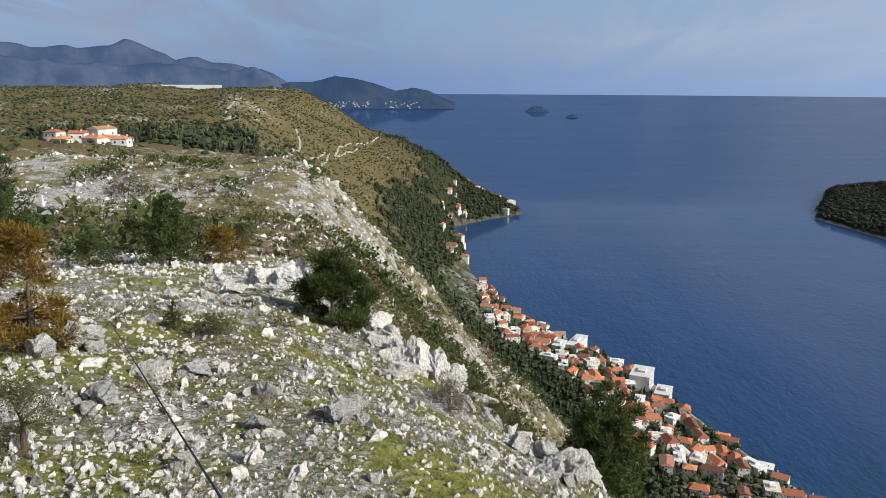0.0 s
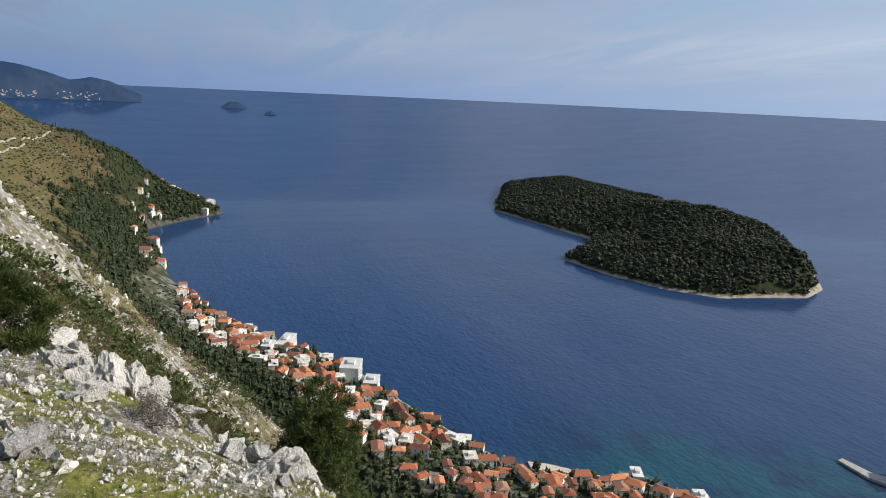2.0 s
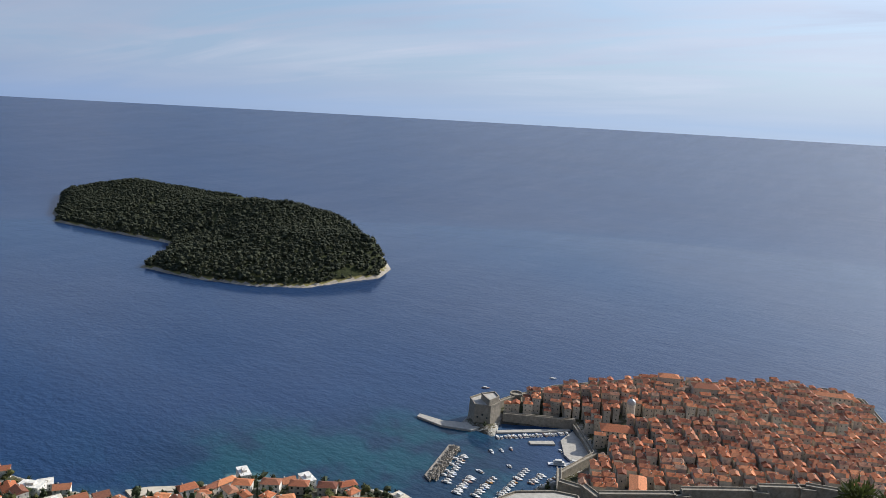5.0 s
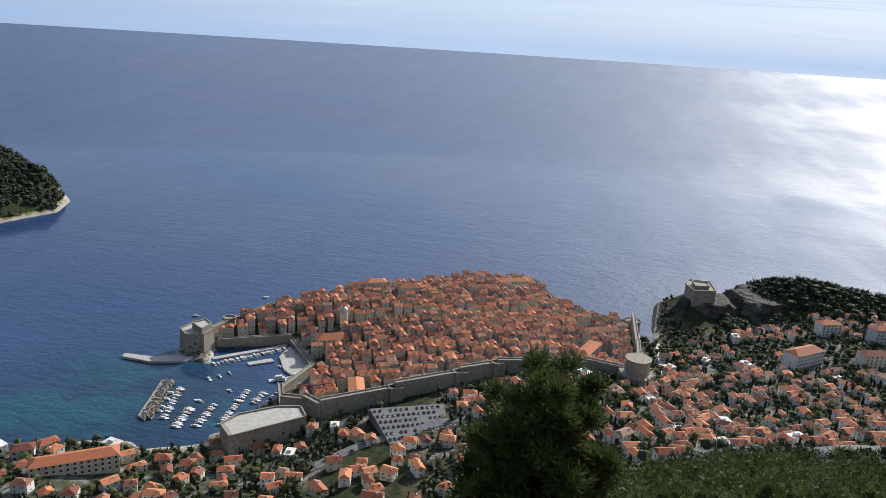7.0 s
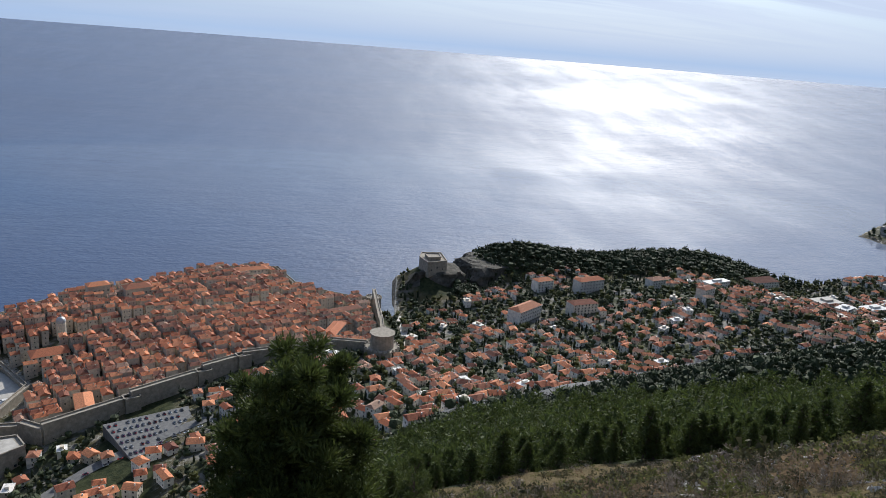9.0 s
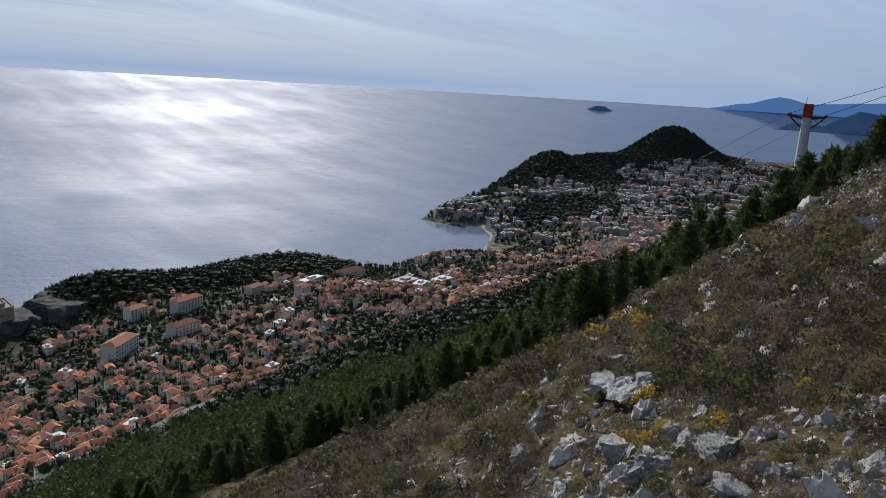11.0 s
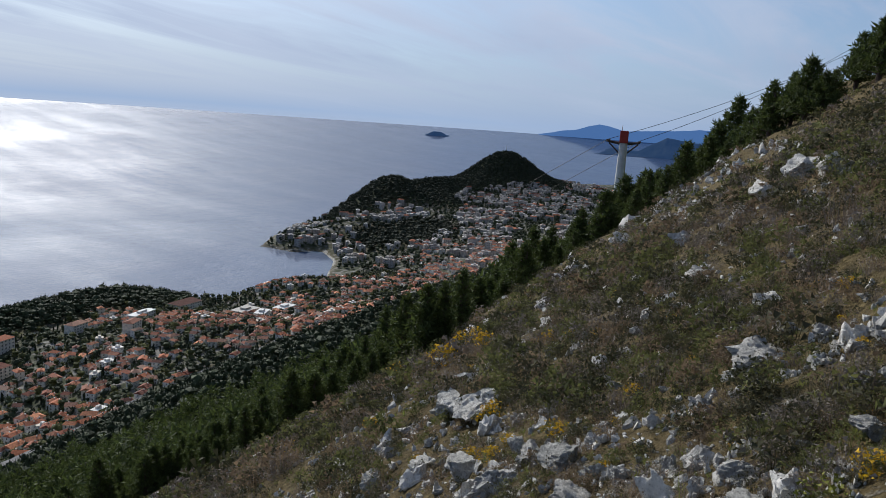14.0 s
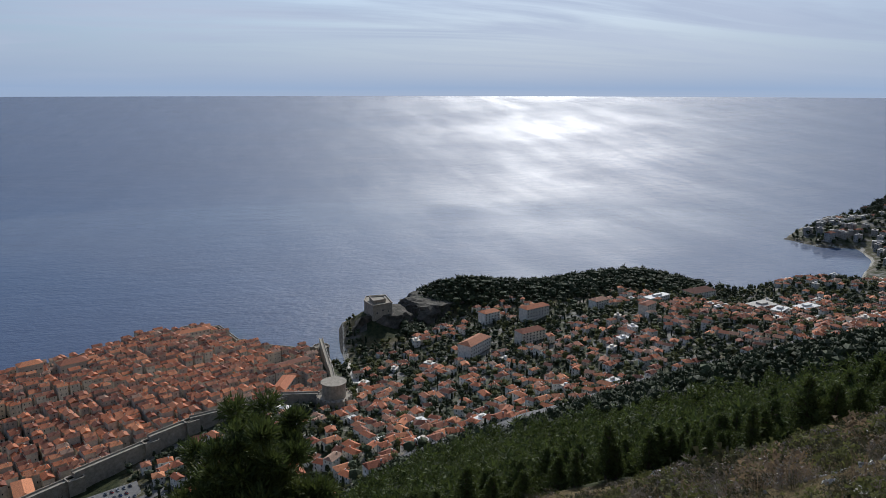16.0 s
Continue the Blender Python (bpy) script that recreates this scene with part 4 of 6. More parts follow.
def prism(points, z0, z1, mat, name, label, category, cap=None, slope=1.0, holes=0):
    """A many-sided block of stone with a parapet, and openings where it has them."""
    thing = tagged(new(name), label, category)
    cx, cy = sum(p[0] for p in points) / len(points), sum(p[1] for p in points) / len(points)
    bm = bmesh.new()
    low = [bm.verts.new((cx + (x - cx) * slope, cy + (y - cy) * slope, z0)) for x, y in points]
    high = [bm.verts.new((x, y, z1)) for x, y in points]
    n = len(points)
    for i in range(n):
        bm.faces.new((low[i], low[(i + 1) % n], high[(i + 1) % n], high[i]))
    bm.faces.new(high)
    bmesh.ops.recalc_face_normals(bm, faces=bm.faces)
    part("body", bm, mat, thing)
    bm = bmesh.new()
    for i in range(n):
        (x0, y0), (x1, y1) = points[i], points[(i + 1) % n]
        m = Matrix.Translation((x0, y0, 0)) @ Matrix.Rotation(math.atan2(y1 - y0, x1 - x0), 4, "Z")
        k = len(bm.verts)
        box(bm, -0.5, math.hypot(x1 - x0, y1 - y0) + 0.5, -0.5, 0.6, z1 - 0.4, z1 + 1.4)
        bm.verts.ensure_lookup_table()
        for vtx in bm.verts[k:]:
            vtx.co = m @ vtx.co
    part("parapet", bm, mat, thing)
    if cap:
        bm = bmesh.new()
        inner = [bm.verts.new((cx + (x - cx) * 0.9, cy + (y - cy) * 0.9, z1 + 0.06)) for x, y in points]
        bm.faces.new(inner)
        bmesh.ops.recalc_face_normals(bm, faces=bm.faces)
        if bm.faces[:][0].normal.z < 0:
            bmesh.ops.reverse_faces(bm, faces=bm.faces)
        bmesh.ops.solidify(bm, geom=bm.faces[:], thickness=0.05)
        part("roof_terrace", bm, cap, thing, "pale paved roof terrace")
    for k in range(holes):
        (x0, y0), (x1, y1) = points[0], points[1]
        t = (k + 0.7) / (holes + 0.4)
        a = math.atan2(y1 - y0, x1 - x0)
        bm = bmesh.new()
        box(bm, -1.0, 1.0, -0.25, 0.6, -1.1, 1.1, 0.3)
        ob = part("embrasure", bm, M_GLASS, thing, "dark gun opening")
        f = slope + (1 - slope) * 0.55
        px, py = x0 + (x1 - x0) * t, y0 + (y1 - y0) * t
        ob.matrix_basis = Matrix.Translation((cx + (px - cx) * f, cy + (py - cy) * f, z0 + (z1 - z0) * (0.5 + 0.12 * (k % 2)))) @ Matrix.Rotation(a, 4, "Z")
    return thing


rampart([(561, 243), (563, 222), (552, 202), (598, 147), (641, 94), (666, 61), (694, -22), (684, -72)], 6, 13, "landward_wall", "high grey stone city wall facing the hill")
rampart([(684, -72), (740, -80), (800, -82), (905, -82), (908, -50), (946, 17), (1025, 48), (1019, 132), (953, 210), (899, 289), (797, 362), (737, 383), (690, 392)], 4, 8,
        "seaward_wall", "long stone city wall along the sea cliffs")
rampart([(686, 372), (724, 303), (663, 252), (600, 262), (561, 243)], 4, 7, "harbour_wall", "pale stone wall above the old harbour quay")
round_tower(676, -72, 17, ground_at(676, -72) - 12, ground_at(676, -72) + 11, "fortress_tower", "massive round stone fortress with a raised drum", "tower", drum=(11.5, ground_at(676, -72) + 25))
for tx, ty in ((598, 147), (641, 94), (666, 61), (694, -22)):
    prism([(tx - 9, ty + 3), (tx - 3, ty - 8), (tx + 5, ty - 4), (tx - 1, ty + 8)], ground_at(tx, ty) - 8, ground_at(tx, ty) + 13, M_RAMPART, "wall_tower", "square stone wall tower of the landward wall", "tower")
for tx, ty, tr in ((905, -82, 10), (946, 17, 7), (1022, 90, 8), (899, 289, 7), (737, 385, 7)):
    round_tower(tx, ty, tr, 4, ground_at(tx, ty) + 9)
prism([(482, 254), (531, 208), (546, 219), (540, 238), (517, 264), (498, 270)], 0, 25, M_RAMPART, "harbour_fortress", "great angular stone fortress with a pale flat roof", "fort", M_PAVE, 1.05, 5)
prism([(657, 393), (664, 377), (682, 375), (696, 388), (691, 404), (670, 408)], -3, 24, M_RAMPART, "mole_fortress", "tall rounded harbour fortress on the mole", "fort", M_PAVE, 1.08, 3)
prism([(948, -158), (958, -186), (998, -184), (998, -156), (976, -150)], ground_at(975, -165) - 6, ground_at(975, -165) + 15, M_RAMPART, "cliff_fortress", "square stone fortress on a sheer sea rock", "fort", None, 1.03, 3)


prism([(958, -160), (963, -178), (980, -178), (980, -158)], ground_at(975, -165) + 14, ground_at(975, -165) + 19, M_RAMPART, "fortress_keep", "upper stone terrace of the sea fortress", "fort", None, 1.0)
prism([(664, 379), (681, 377), (690, 388), (676, 397)], 23, 30, M_RAMPART, "mole_fortress_keep", "upper battery of the rounded harbour fortress", "fort", M_PAVE, 1.02)


def slab(name, points, z0, z1, mat, label, category, kind=""):
    bm = bmesh.new()
    f = bm.faces.new([bm.verts.new((x, y, z0)) for x, y in points])
    r = bmesh.ops.extrude_face_region(bm, geom=[f])
    bmesh.ops.translate(bm, verts=[e for e in r["geom"] if isinstance(e, bmesh.types.BMVert)], vec=(0, 0, z1 - z0))
    bmesh.ops.recalc_face_normals(bm, faces=bm.faces)
    bmesh.ops.bevel(bm, geom=bm.edges[:], offset=0.15, segments=1, affect="EDGES")
    me = bpy.data.meshes.new(name)
    bm.to_mesh(me)
    bm.free()
    me.materials.append(mat)
    return tagged(new(name, me), label, category, kind=kind)


slab("mole", [(655, 380), (640, 386), (628, 418), (630, 452), (638, 454), (640, 424), (652, 402), (662, 396)], -6, 2.4, M_PAVE, "curved stone mole ending in the harbour mouth", "pier")
slab("quay", [(648, 272), (655, 282), (684, 300), (714, 300), (668, 252)], -5, 2.0, M_PAVE, "pale stone quay of the old harbour", "quay")
slab("jetty", [(672, 300), (678, 306), (660, 326), (655, 321)], -5, 1.5, M_PAVE, "narrow stone landing jetty", "pier")
slab("mole", [(660, 366), (718, 306), (714, 302), (655, 362)], -5, 1.6, M_PAVE, "narrow quay at the foot of the harbour wall", "quay")


def breakwater():
    b = Batch()
    r = np.random.default_rng(5)
    for _ in range(420):
        t = r.uniform(0, 1)
        x, y = 526 + 70 * t + r.normal(0, 2.6) * 0.3, 358 + 19 * t
        off = r.uniform(-6.5, 6.5)
        x, y = x - 0.26 * off, y + 0.965 * off
        h = 3.6 * (1 - (abs(off) / 7.5) ** 2) + r.uniform(-0.3, 0.5)
        v, f = ROCK_SMALL[r.integers(len(ROCK_SMALL))]
        b.add(turned(v * r.uniform(1.3, 2.4), x, y, h - 1.0, r.uniform(0, 6)), f)
    slab("breakwater_core", [(522, 356), (527, 366), (596, 385), (600, 374)], -6, 1.8, M_SHORE, "rubble core of the harbour breakwater", "breakwater")
    b.put("breakwater_boulders", [M_SHORE], "pale rubble boulders heaped along the breakwater", "boulders")


# ---- stone and leaf shapes ----
def ico(sub):
    bm = bmesh.new()
    bmesh.ops.create_icosphere(bm, subdivisions=sub, radius=1.0)
    v = np.array([vtx.co[:] for vtx in bm.verts])
    f = np.array([[vtx.index for vtx in face.verts] for face in bm.faces])
    bm.free()
    return v, f


ICO1, ICO2, ICO3, ICO4 = ico(1), ico(2), ico(3), ico(4)


def rock_shape(base, seed, jag, stretch):
    """A weathered limestone: chopped by a few planes, fluted, with a flat foot."""
    v, f = base[0].copy(), base[1]
    r = np.random.default_rng(seed)
    for _ in range(16):
        n = r.normal(size=3)
        n /= np.linalg.norm(n)
        c = r.uniform(0.38, 0.8)
        over = np.maximum(v @ n - c, 0)
        v = v - over[:, None] * n
    d = np.array([noise.fractal(Vector(p * 2.1 + seed), 0.9, 2.0, 4) for p in v])
    flute = np.array([noise.noise(Vector((p[0] * 8 + seed, p[1] * 8, p[2] * 1.6))) for p in v])
    chip = np.array([noise.noise(Vector(p * 13 + seed)) for p in v])
    v = v * (1 + jag * d - jag * 1.1 * np.abs(flute) + jag * 0.3 * chip)[:, None]
    return v * np.array(stretch), f


ROCK_SMALL = [rock_shape(ICO2, 40 + k, 0.42, (1, random.uniform(0.35, 0.7), random.uniform(0.6, 1.25))) for k in range(10)]
ROCK_BIG = [rock_shape(ICO4, 70 + k, 0.30, (1, random.uniform(0.55, 0.9), random.uniform(0.5, 0.9))) for k in range(8)]


def leaves(r, centres, radii, count, size, flat=1.0):
    """Small leaf triangles on the skins of a set of clumps."""
    k = r.integers(len(centres), size=count)
    n = r.normal(size=(count, 3))
    n /= np.linalg.norm(n, axis=1)[:, None]
    n[:, 2] *= flat
    p = centres[k] + n * (radii[k] * r.uniform(0.45, 1.08, count))[:, None]
    a, b = r.normal(size=(count, 3)), r.normal(size=(count, 3))
    a /= np.linalg.norm(a, axis=1)[:, None]
    b /= np.linalg.norm(b, axis=1)[:, None]
    s = size * r.uniform(0.6, 1.4, count)[:, None]
    v = np.stack([p, p + a * s, p + (a * 0.4 + b * 0.75) * s], 1).reshape(-1, 3)
    return v, np.arange(count * 3).reshape(-1, 3)


def needles(r, centres, radii, count, size):
    """Slim needle sprays that point out of and up from their clumps."""
    k = r.integers(len(centres), size=count)
    n = r.normal(size=(count, 3))
    n /= np.linalg.norm(n, axis=1)[:, None]
    p = centres[k] + n * (radii[k] * r.uniform(0.1, 0.95, count))[:, None] * (1, 1, 0.75)
    out = n + r.normal(0, 0.35, (count, 3)) + (0, 0, 0.45)
    out /= np.linalg.norm(out, axis=1)[:, None]
    side = np.cross(out, r.normal(size=(count, 3)))
    side /= np.linalg.norm(side, axis=1)[:, None] + 1e-9
    s = 0.62 * size * r.uniform(0.6, 1.5, count)[:, None]
    v = np.stack([p - side * s * 0.28, p + side * s * 0.28, p + out * s * 1.9], 1).reshape(-1, 3)
    return v, np.arange(count * 3).reshape(-1, 3)


def crown_clumps(r, tall, wide, form):
    """Centres and radii of the clumps of a crown; the foot of the stem is at 0."""
    c, rad = [], []
    if form == "pine":
        # whorls of boughs, shorter towards a pointed top, with gaps between them
        z, whorls = 0.14, 9
        for w in range(whorls):
            t = w / (whorls - 1)
            reach = wide * (1.0 - 0.84 * t ** 1.5) * r.uniform(0.7, 1.12)
            a0 = r.uniform(0, math.tau)
            for j in range(6 - int(3 * t)):
                a = a0 + j * math.tau / (6 - int(3 * t)) + r.uniform(-0.35, 0.35)
                far = reach * r.uniform(0.65, 1.12)
                for q in ((0.4, 0.75, 1.0) if t < 0.7 else (0.6, 1.0)):
                    c.append((far * q * math.cos(a), far * q * math.sin(a), (z + 0.05 * q) * tall))
                    rad.append(wide * (0.30 - 0.12 * t) * (1.15 - 0.45 * q) * r.uniform(0.8, 1.2))
            z += (0.84 / whorls) * r.uniform(0.8, 1.15)
        c.append((0, 0, 0.985 * tall))
        rad.append(wide * 0.09)
        return np.array(c), np.array(rad)
    if form == "lobed":
        # several leaders of unequal height grown into one broad crown
        for j in range(7):
            a, off = j * math.tau / 6 + r.uniform(-0.3, 0.3), (0.0 if j == 6 else r.uniform(0.45, 0.68)) * wide
            top = r.uniform(0.80, 0.96) if j < 6 else 1.0
            for w in range(8):
                t = w / 7
                reach = wide * (0.56 - 0.38 * t)
                for m in range(4 if t < 0.8 else 2):
                    b = r.uniform(0, math.tau)
                    f = reach * r.uniform(0.3, 1.0)
                    c.append((off * math.cos(a) * (1 - 0.25 * t) + f * math.cos(b), off * math.sin(a) * (1 - 0.25 * t) + f * math.sin(b), (0.24 + (top - 0.24) * t) * tall))
                    rad.append(wide * (0.25 - 0.09 * t) * r.uniform(0.75, 1.2))
        return np.array(c), np.array(rad)
    for _ in range(34):
        t = r.uniform(0, 1)
        reach = wide * math.sqrt(max(0.05, 1 - t * t))
        a, q = r.uniform(0, math.tau), math.sqrt(r.uniform(0.05, 1))
        c.append((reach * q * math.cos(a), reach * q * math.sin(a), (0.08 + 0.8 * t) * tall))
        rad.append(0.32 * wide * r.uniform(0.6, 1.25))
    return np.array(c), np.array(rad)


def tree_kind(name, seed, tall, wide, form, count, size, leaf_mat, label, category, trunk=True):
    """A tree: tapered trunk with limbs, and a crown of small leaves in clumps."""
    r = np.random.default_rng(seed)
    base = new(name)
    c, rad = crown_clumps(r, tall, wide, form)
    v, f = needles(r, c, rad, int(count * 1.6), size) if leaf_mat in (M_PINE, M_RUST) else leaves(r, c, rad, count, size)
    v[:, 2] = np.maximum(v[:, 2], 0.05)
    share("crown", mesh_of("crown", v, f, [leaf_mat]), base)
    if trunk:
        bm = bmesh.new()
        lean = r.normal(0, 0.04, 2) * tall
        top = 0.85 if form != "bush" else 0.5
        mid = (lean[0] * 0.4, lean[1] * 0.6, tall * top * 0.5)
        tr = tall * 0.026 + 0.03
        tube(bm, (0, 0, -0.6), mid, tr, tr * 0.65)
        tube(bm, mid, (lean[0], lean[1], tall * top), tr * 0.65, tr * 0.2)
        for q in c[:: max(1, len(c) // 14)]:
            z = max(0.12 * tall, min(q[2] - 0.1 * tall, 0.75 * tall))
            tube(bm, (lean[0] * 0.5, lean[1] * 0.5, z), tuple(q), tr * 0.32, tr * 0.08, 5)
        part("trunk", bm, M_BARK, base)
    return tagged(base, label, category)


def blob_tree(r, form):
    """A far tree of a few ragged lumps."""
    v, f, n = [], [], 0
    if form in ("pine", "round"):
        lumps = []
        for k in range(2):
            t = (k + 0.5) / 2
            reach, a = (0.30 * (1 - t) + 0.03, 0.36 * math.sin(math.pi * (0.2 + 0.7 * t)))[form == "round"], r.uniform(0, math.tau)
            q = r.uniform(0.3, 1.0)
            lumps.append((reach * q * math.cos(a), reach * q * math.sin(a), 0.2 + 0.68 * t, (0.36 - 0.22 * t, 0.35)[form == "round"] * r.uniform(0.8, 1.2), 0.25))
    else:
        lumps = {"low": [(0, 0, 0.3, 0.5, 0.32)],
                 "cypress": [(0, 0, 0.3, 0.17, 0.34), (0.01, 0, 0.62, 0.14, 0.32), (0, 0.01, 0.88, 0.08, 0.2)]}[form]
    for cx, cy, cz, rx, rz in lumps:
        w = ICO1[0] * (1 + r.uniform(-0.38, 0.38, (len(ICO1[0]), 1)))
        v.append(w * (rx, rx, rz) + (cx, cy, cz))
        f.append(ICO1[1] + n)
        n += len(w)
    if form in ("pine", "round"):
        c = np.array([q[:3] for q in lumps])
        sv, sf = needles(r, c, np.array([q[3] for q in lumps]) * 1.15, 28, 0.23)
        v.append(sv)
        f.append(sf + n)
    return np.concatenate(v), np.concatenate(f)


def leafy_tree(r, form):
    """A middle-distance tree of loose leaf sprays."""
    c, rad = crown_clumps(r, 1.0, 0.34, "pine" if form == "leafy" else "bush")
    v, f = needles(r, c, rad, 130, 0.15)
    v[:, 2] = np.maximum(v[:, 2], 0.0)
    return v, f


def sea_rock(x, y, rx, ry, top, turn, seed, label="dark sheer rock rising from the sea"):
    """A cliff standing in the sea: a fluted crag with a broken top."""
    v, f = rock_shape(ICO4, seed, 0.16, (1, 1, 1))
    v = v * (rx, ry, 1)
    v[:, 2] = np.clip(v[:, 2] * 1.7, -1, 0.82 + 0.1 * v[:, 0] / rx) / 0.9 * top * 0.62 + top * 0.38
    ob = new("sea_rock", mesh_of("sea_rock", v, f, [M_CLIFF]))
    ob.matrix_basis = pose(x, y, 0, 0, 0, turn)
    tagged(ob, label, "rock")


sea_rock(972, -166, 62, 54, ground_at(975, -165) + 3, 20, 901, "dark sheer rock carrying the sea fortress")
sea_rock(1018, -258, 66, 62, ground_at(1020, -262) + 4, 70, 902, "dark cliff below the headland park")
sea_rock(1068, -345, 55, 60, 34, 100, 903, "dark cliff of the wooded headland")
sea_rock(925, -128, 7, 6, 6, 10, 904, "small dark skerry off the city gate")

BLOBS = {k: [blob_tree(np.random.default_rng(90 + i), k) for i in range(8)] for k in ("pine", "round", "cypress", "low")}
BLOBS.update({k: [leafy_tree(np.random.default_rng(110 + i), k) for i in range(8)] for k in ("leafy", "leafy_round")})
breakwater()


# ---- quarters outside the walls ----
LOT = np.array([(550, 158), (580, 98), (528, 82), (500, 126)], float)


big_block(228, 782, 34, 22, 17, 65, M_WHITE, "white modern hotel of stacked balconies above the sea", floors=5)
big_block(244, 752, 28, 16, 9, 65, M_WHITE, "low white hotel wing with a flat roof", floors=2)
big_block(176, 905, 46, 15, 10, 62, M_WHITE, "long pale hotel with a flat roof", floors=3)
big_block(150, 885, 26, 12, 7, 62, M_WHITE, "small white flat-roofed villa block", floors=2)
big_block(330, 612, 44, 16, 13, 60, M_WALL, "long ochre stone palace with a red tile roof by the bay", "tile", 3)
big_block(419, 345, 60, 15, 12, -54, M_WALL, "long school-like house with a bright orange tile roof", "tile", 3)
big_block(877, -364, 40, 16, 17, -70, M_WALL, "tall yellow apartment building with a red hipped roof", "tile", 4)
big_block(905, -310, 26, 15, 15, -70, M_WALL, "pale corner building with a red hipped roof", "tile", 4)
big_block(782, -250, 44, 18, 17, -50, M_WALL, "long balconied hotel with an orange roof", "tile", 4)
big_block(777, -318, 34, 16, 14, -75, M_WALL, "pale hotel with an orange tile roof", "tile", 4)
big_block(864, -452, 24, 14, 14, -70, M_WALL, "cream house with a red roof beside the wood", "tile", 4)
big_block(913, -641, 44, 24, 12, -78, M_WALL, "broad pale hospital building with a red roof", "tile", 3)
big_block(872, -545, 42, 12, 8, -70, M_WHITE, "white low flat-roofed school", floors=2)
big_block(800, -660, 36, 24, 9, -75, M_WALL, "low tan flat-roofed hall", floors=2, roof_mat=M_PAVE)
big_block(775, -710, 34, 18, 8, -75, M_WHITE, "low hall with a white sheet roof", floors=2)
big_block(768, -468, 22, 12, 14, -60, M_WALL, "tall narrow cream house with twin gables", "tile", 4)
big_block(742, -640, 26, 14, 10, -60, M_STEEL, "grey modern office block with a flat roof", floors=3)
big_block(188, 2010, 26, 16, 12, 20, M_WHITE, "white hotel on the headland above the cove", floors=3)
for k in range(4):
    x, y = 391 + 14 * k, 462 - 20 * k
    big_block(x, y, 16, 11, 9, -55, M_WALL, "ochre hotel pavilion with a pitched roof by the beach", "tile", 2)


def suburb(test, step, keep, things, group, sizes, far=False, flat=0.06, order=None, aim=None):
    """Houses on a jittered grid wherever test(x, y) allows; the first ones are things, the rest one mass."""
    (x0, x1), (y0, y1) = order
    spots = []
    for x in np.arange(x0, x1, step):
        for y in np.arange(y0, y1, step):
            px, py = x + random.uniform(-0.3, 0.3) * step, y + random.uniform(-0.3, 0.3) * step
            if random.random() < keep:
                spots.append((px, py))
    if not spots:
        return
    p = np.array(spots)
    d = inland(p[:, 0], p[:, 1])
    z = height(p[:, 0], p[:, 1], d)
    good = test(p[:, 0], p[:, 1], d, z) & (inland(p[:, 0], p[:, 1], OLD_POLY) < -26) & (inland(p[:, 0], p[:, 1], LOT) < -8)
    p, z = p[good], z[good]
    o = np.argsort(p[:, 0] ** 2 + p[:, 1] ** 2)
    b, made = Batch(), 0
    for (x, y), zz in zip(p[o], z[o]):
        if blocked(x, y, step * 0.2):
            continue
        a = aim(x, y) + random.choice((0, math.pi / 2)) + random.gauss(0, 0.3)
        if made < things:
            size = (1.3, 1.25, 0.85) if group == "shore houses" else (1.0, 1.0, 1.0)
            ob = copy_thing(random.choice(VILLA_KINDS), pose(x, y, zz, 0, 0, math.degrees(a)) @ Matrix.Diagonal((*size, 1)))
            ob.scale = size
            tagged(ob, group=group)
        else:
            w, dd, h = random.uniform(*sizes[0]), random.uniform(*sizes[1]), random.uniform(*sizes[2])
            batch_house(b, x, y, zz, a, w, dd, h, random.choice((0, 0.5, 0.9)), flat=random.random() < flat, floors=max(2, int(h / 3.2)))
        placed.append((x, y, step * 0.3))
        made += 1
    if b.n:
        b.put("suburb_houses", [M_BLOCKS if far else M_WALLS, M_TILES, M_GLASS, M_BLOCKS if far else M_WALLS], "scattered plastered houses with tile roofs among gardens", "houses", far=far)


slope_aim = lambda x, y: radians(-63)
east_aim = lambda x, y: radians(78)
# along the shore to the east, then below the hill, then the western quarters
suburb(lambda x, y, d, z: (d > 9) & (d < 118) & (along(x, y)[0] > 330), 16.5, 0.66, 50, "shore houses", ((12, 20), (9, 12.5), (5, 9)), flat=0.22, order=((60, 480), (330, 1130)), aim=east_aim)
suburb(lambda x, y, d, z: (d > 14) & (z < 92) & (x > 330), 15.0, 0.48, 50, "houses below the hill", ((8, 14), (6.5, 9.5), (5, 8.5)), order=((330, 700), (-130, 360)), aim=slope_aim)
suburb(lambda x, y, d, z: (d > 26) & (z < 102) & (forest_cover(x, y, d, z) < 0.45) & (fbm(x / 85, y / 85, 3, 71) > -0.2 + 0.22 * smooth01(x, 640, 800)), 14.0, 0.56, 0, "western houses", ((7, 12.5), (6, 8.8), (4.5, 8.5)), order=((300, 1010), (-1650, -70)), aim=slope_aim)
suburb(lambda x, y, d, z: (d > 22) & (z < 110) & (forest_cover(x, y, d, z) < 0.35) & (fbm(x / 130, y / 130, 3, 73) > -0.12), 25, 0.62, 0, "far houses", ((12, 26), (9, 14), (8, 18)), far=True, flat=0.75,
       order=((560, 1980), (-3500, -1180)), aim=slope_aim)
suburb(lambda x, y, d, z: (d > 10) & (z < 92) & ((d < 75) | (y > 1800)) & (d < 190) & (fbm(x / 90, y / 90, 3, 77) > -0.22), 19, 0.5, 0, "cove houses", ((11, 20), (9, 13), (6, 11)), flat=0.25,
       order=((-60, 235), (1180, 2090)), aim=east_aim)


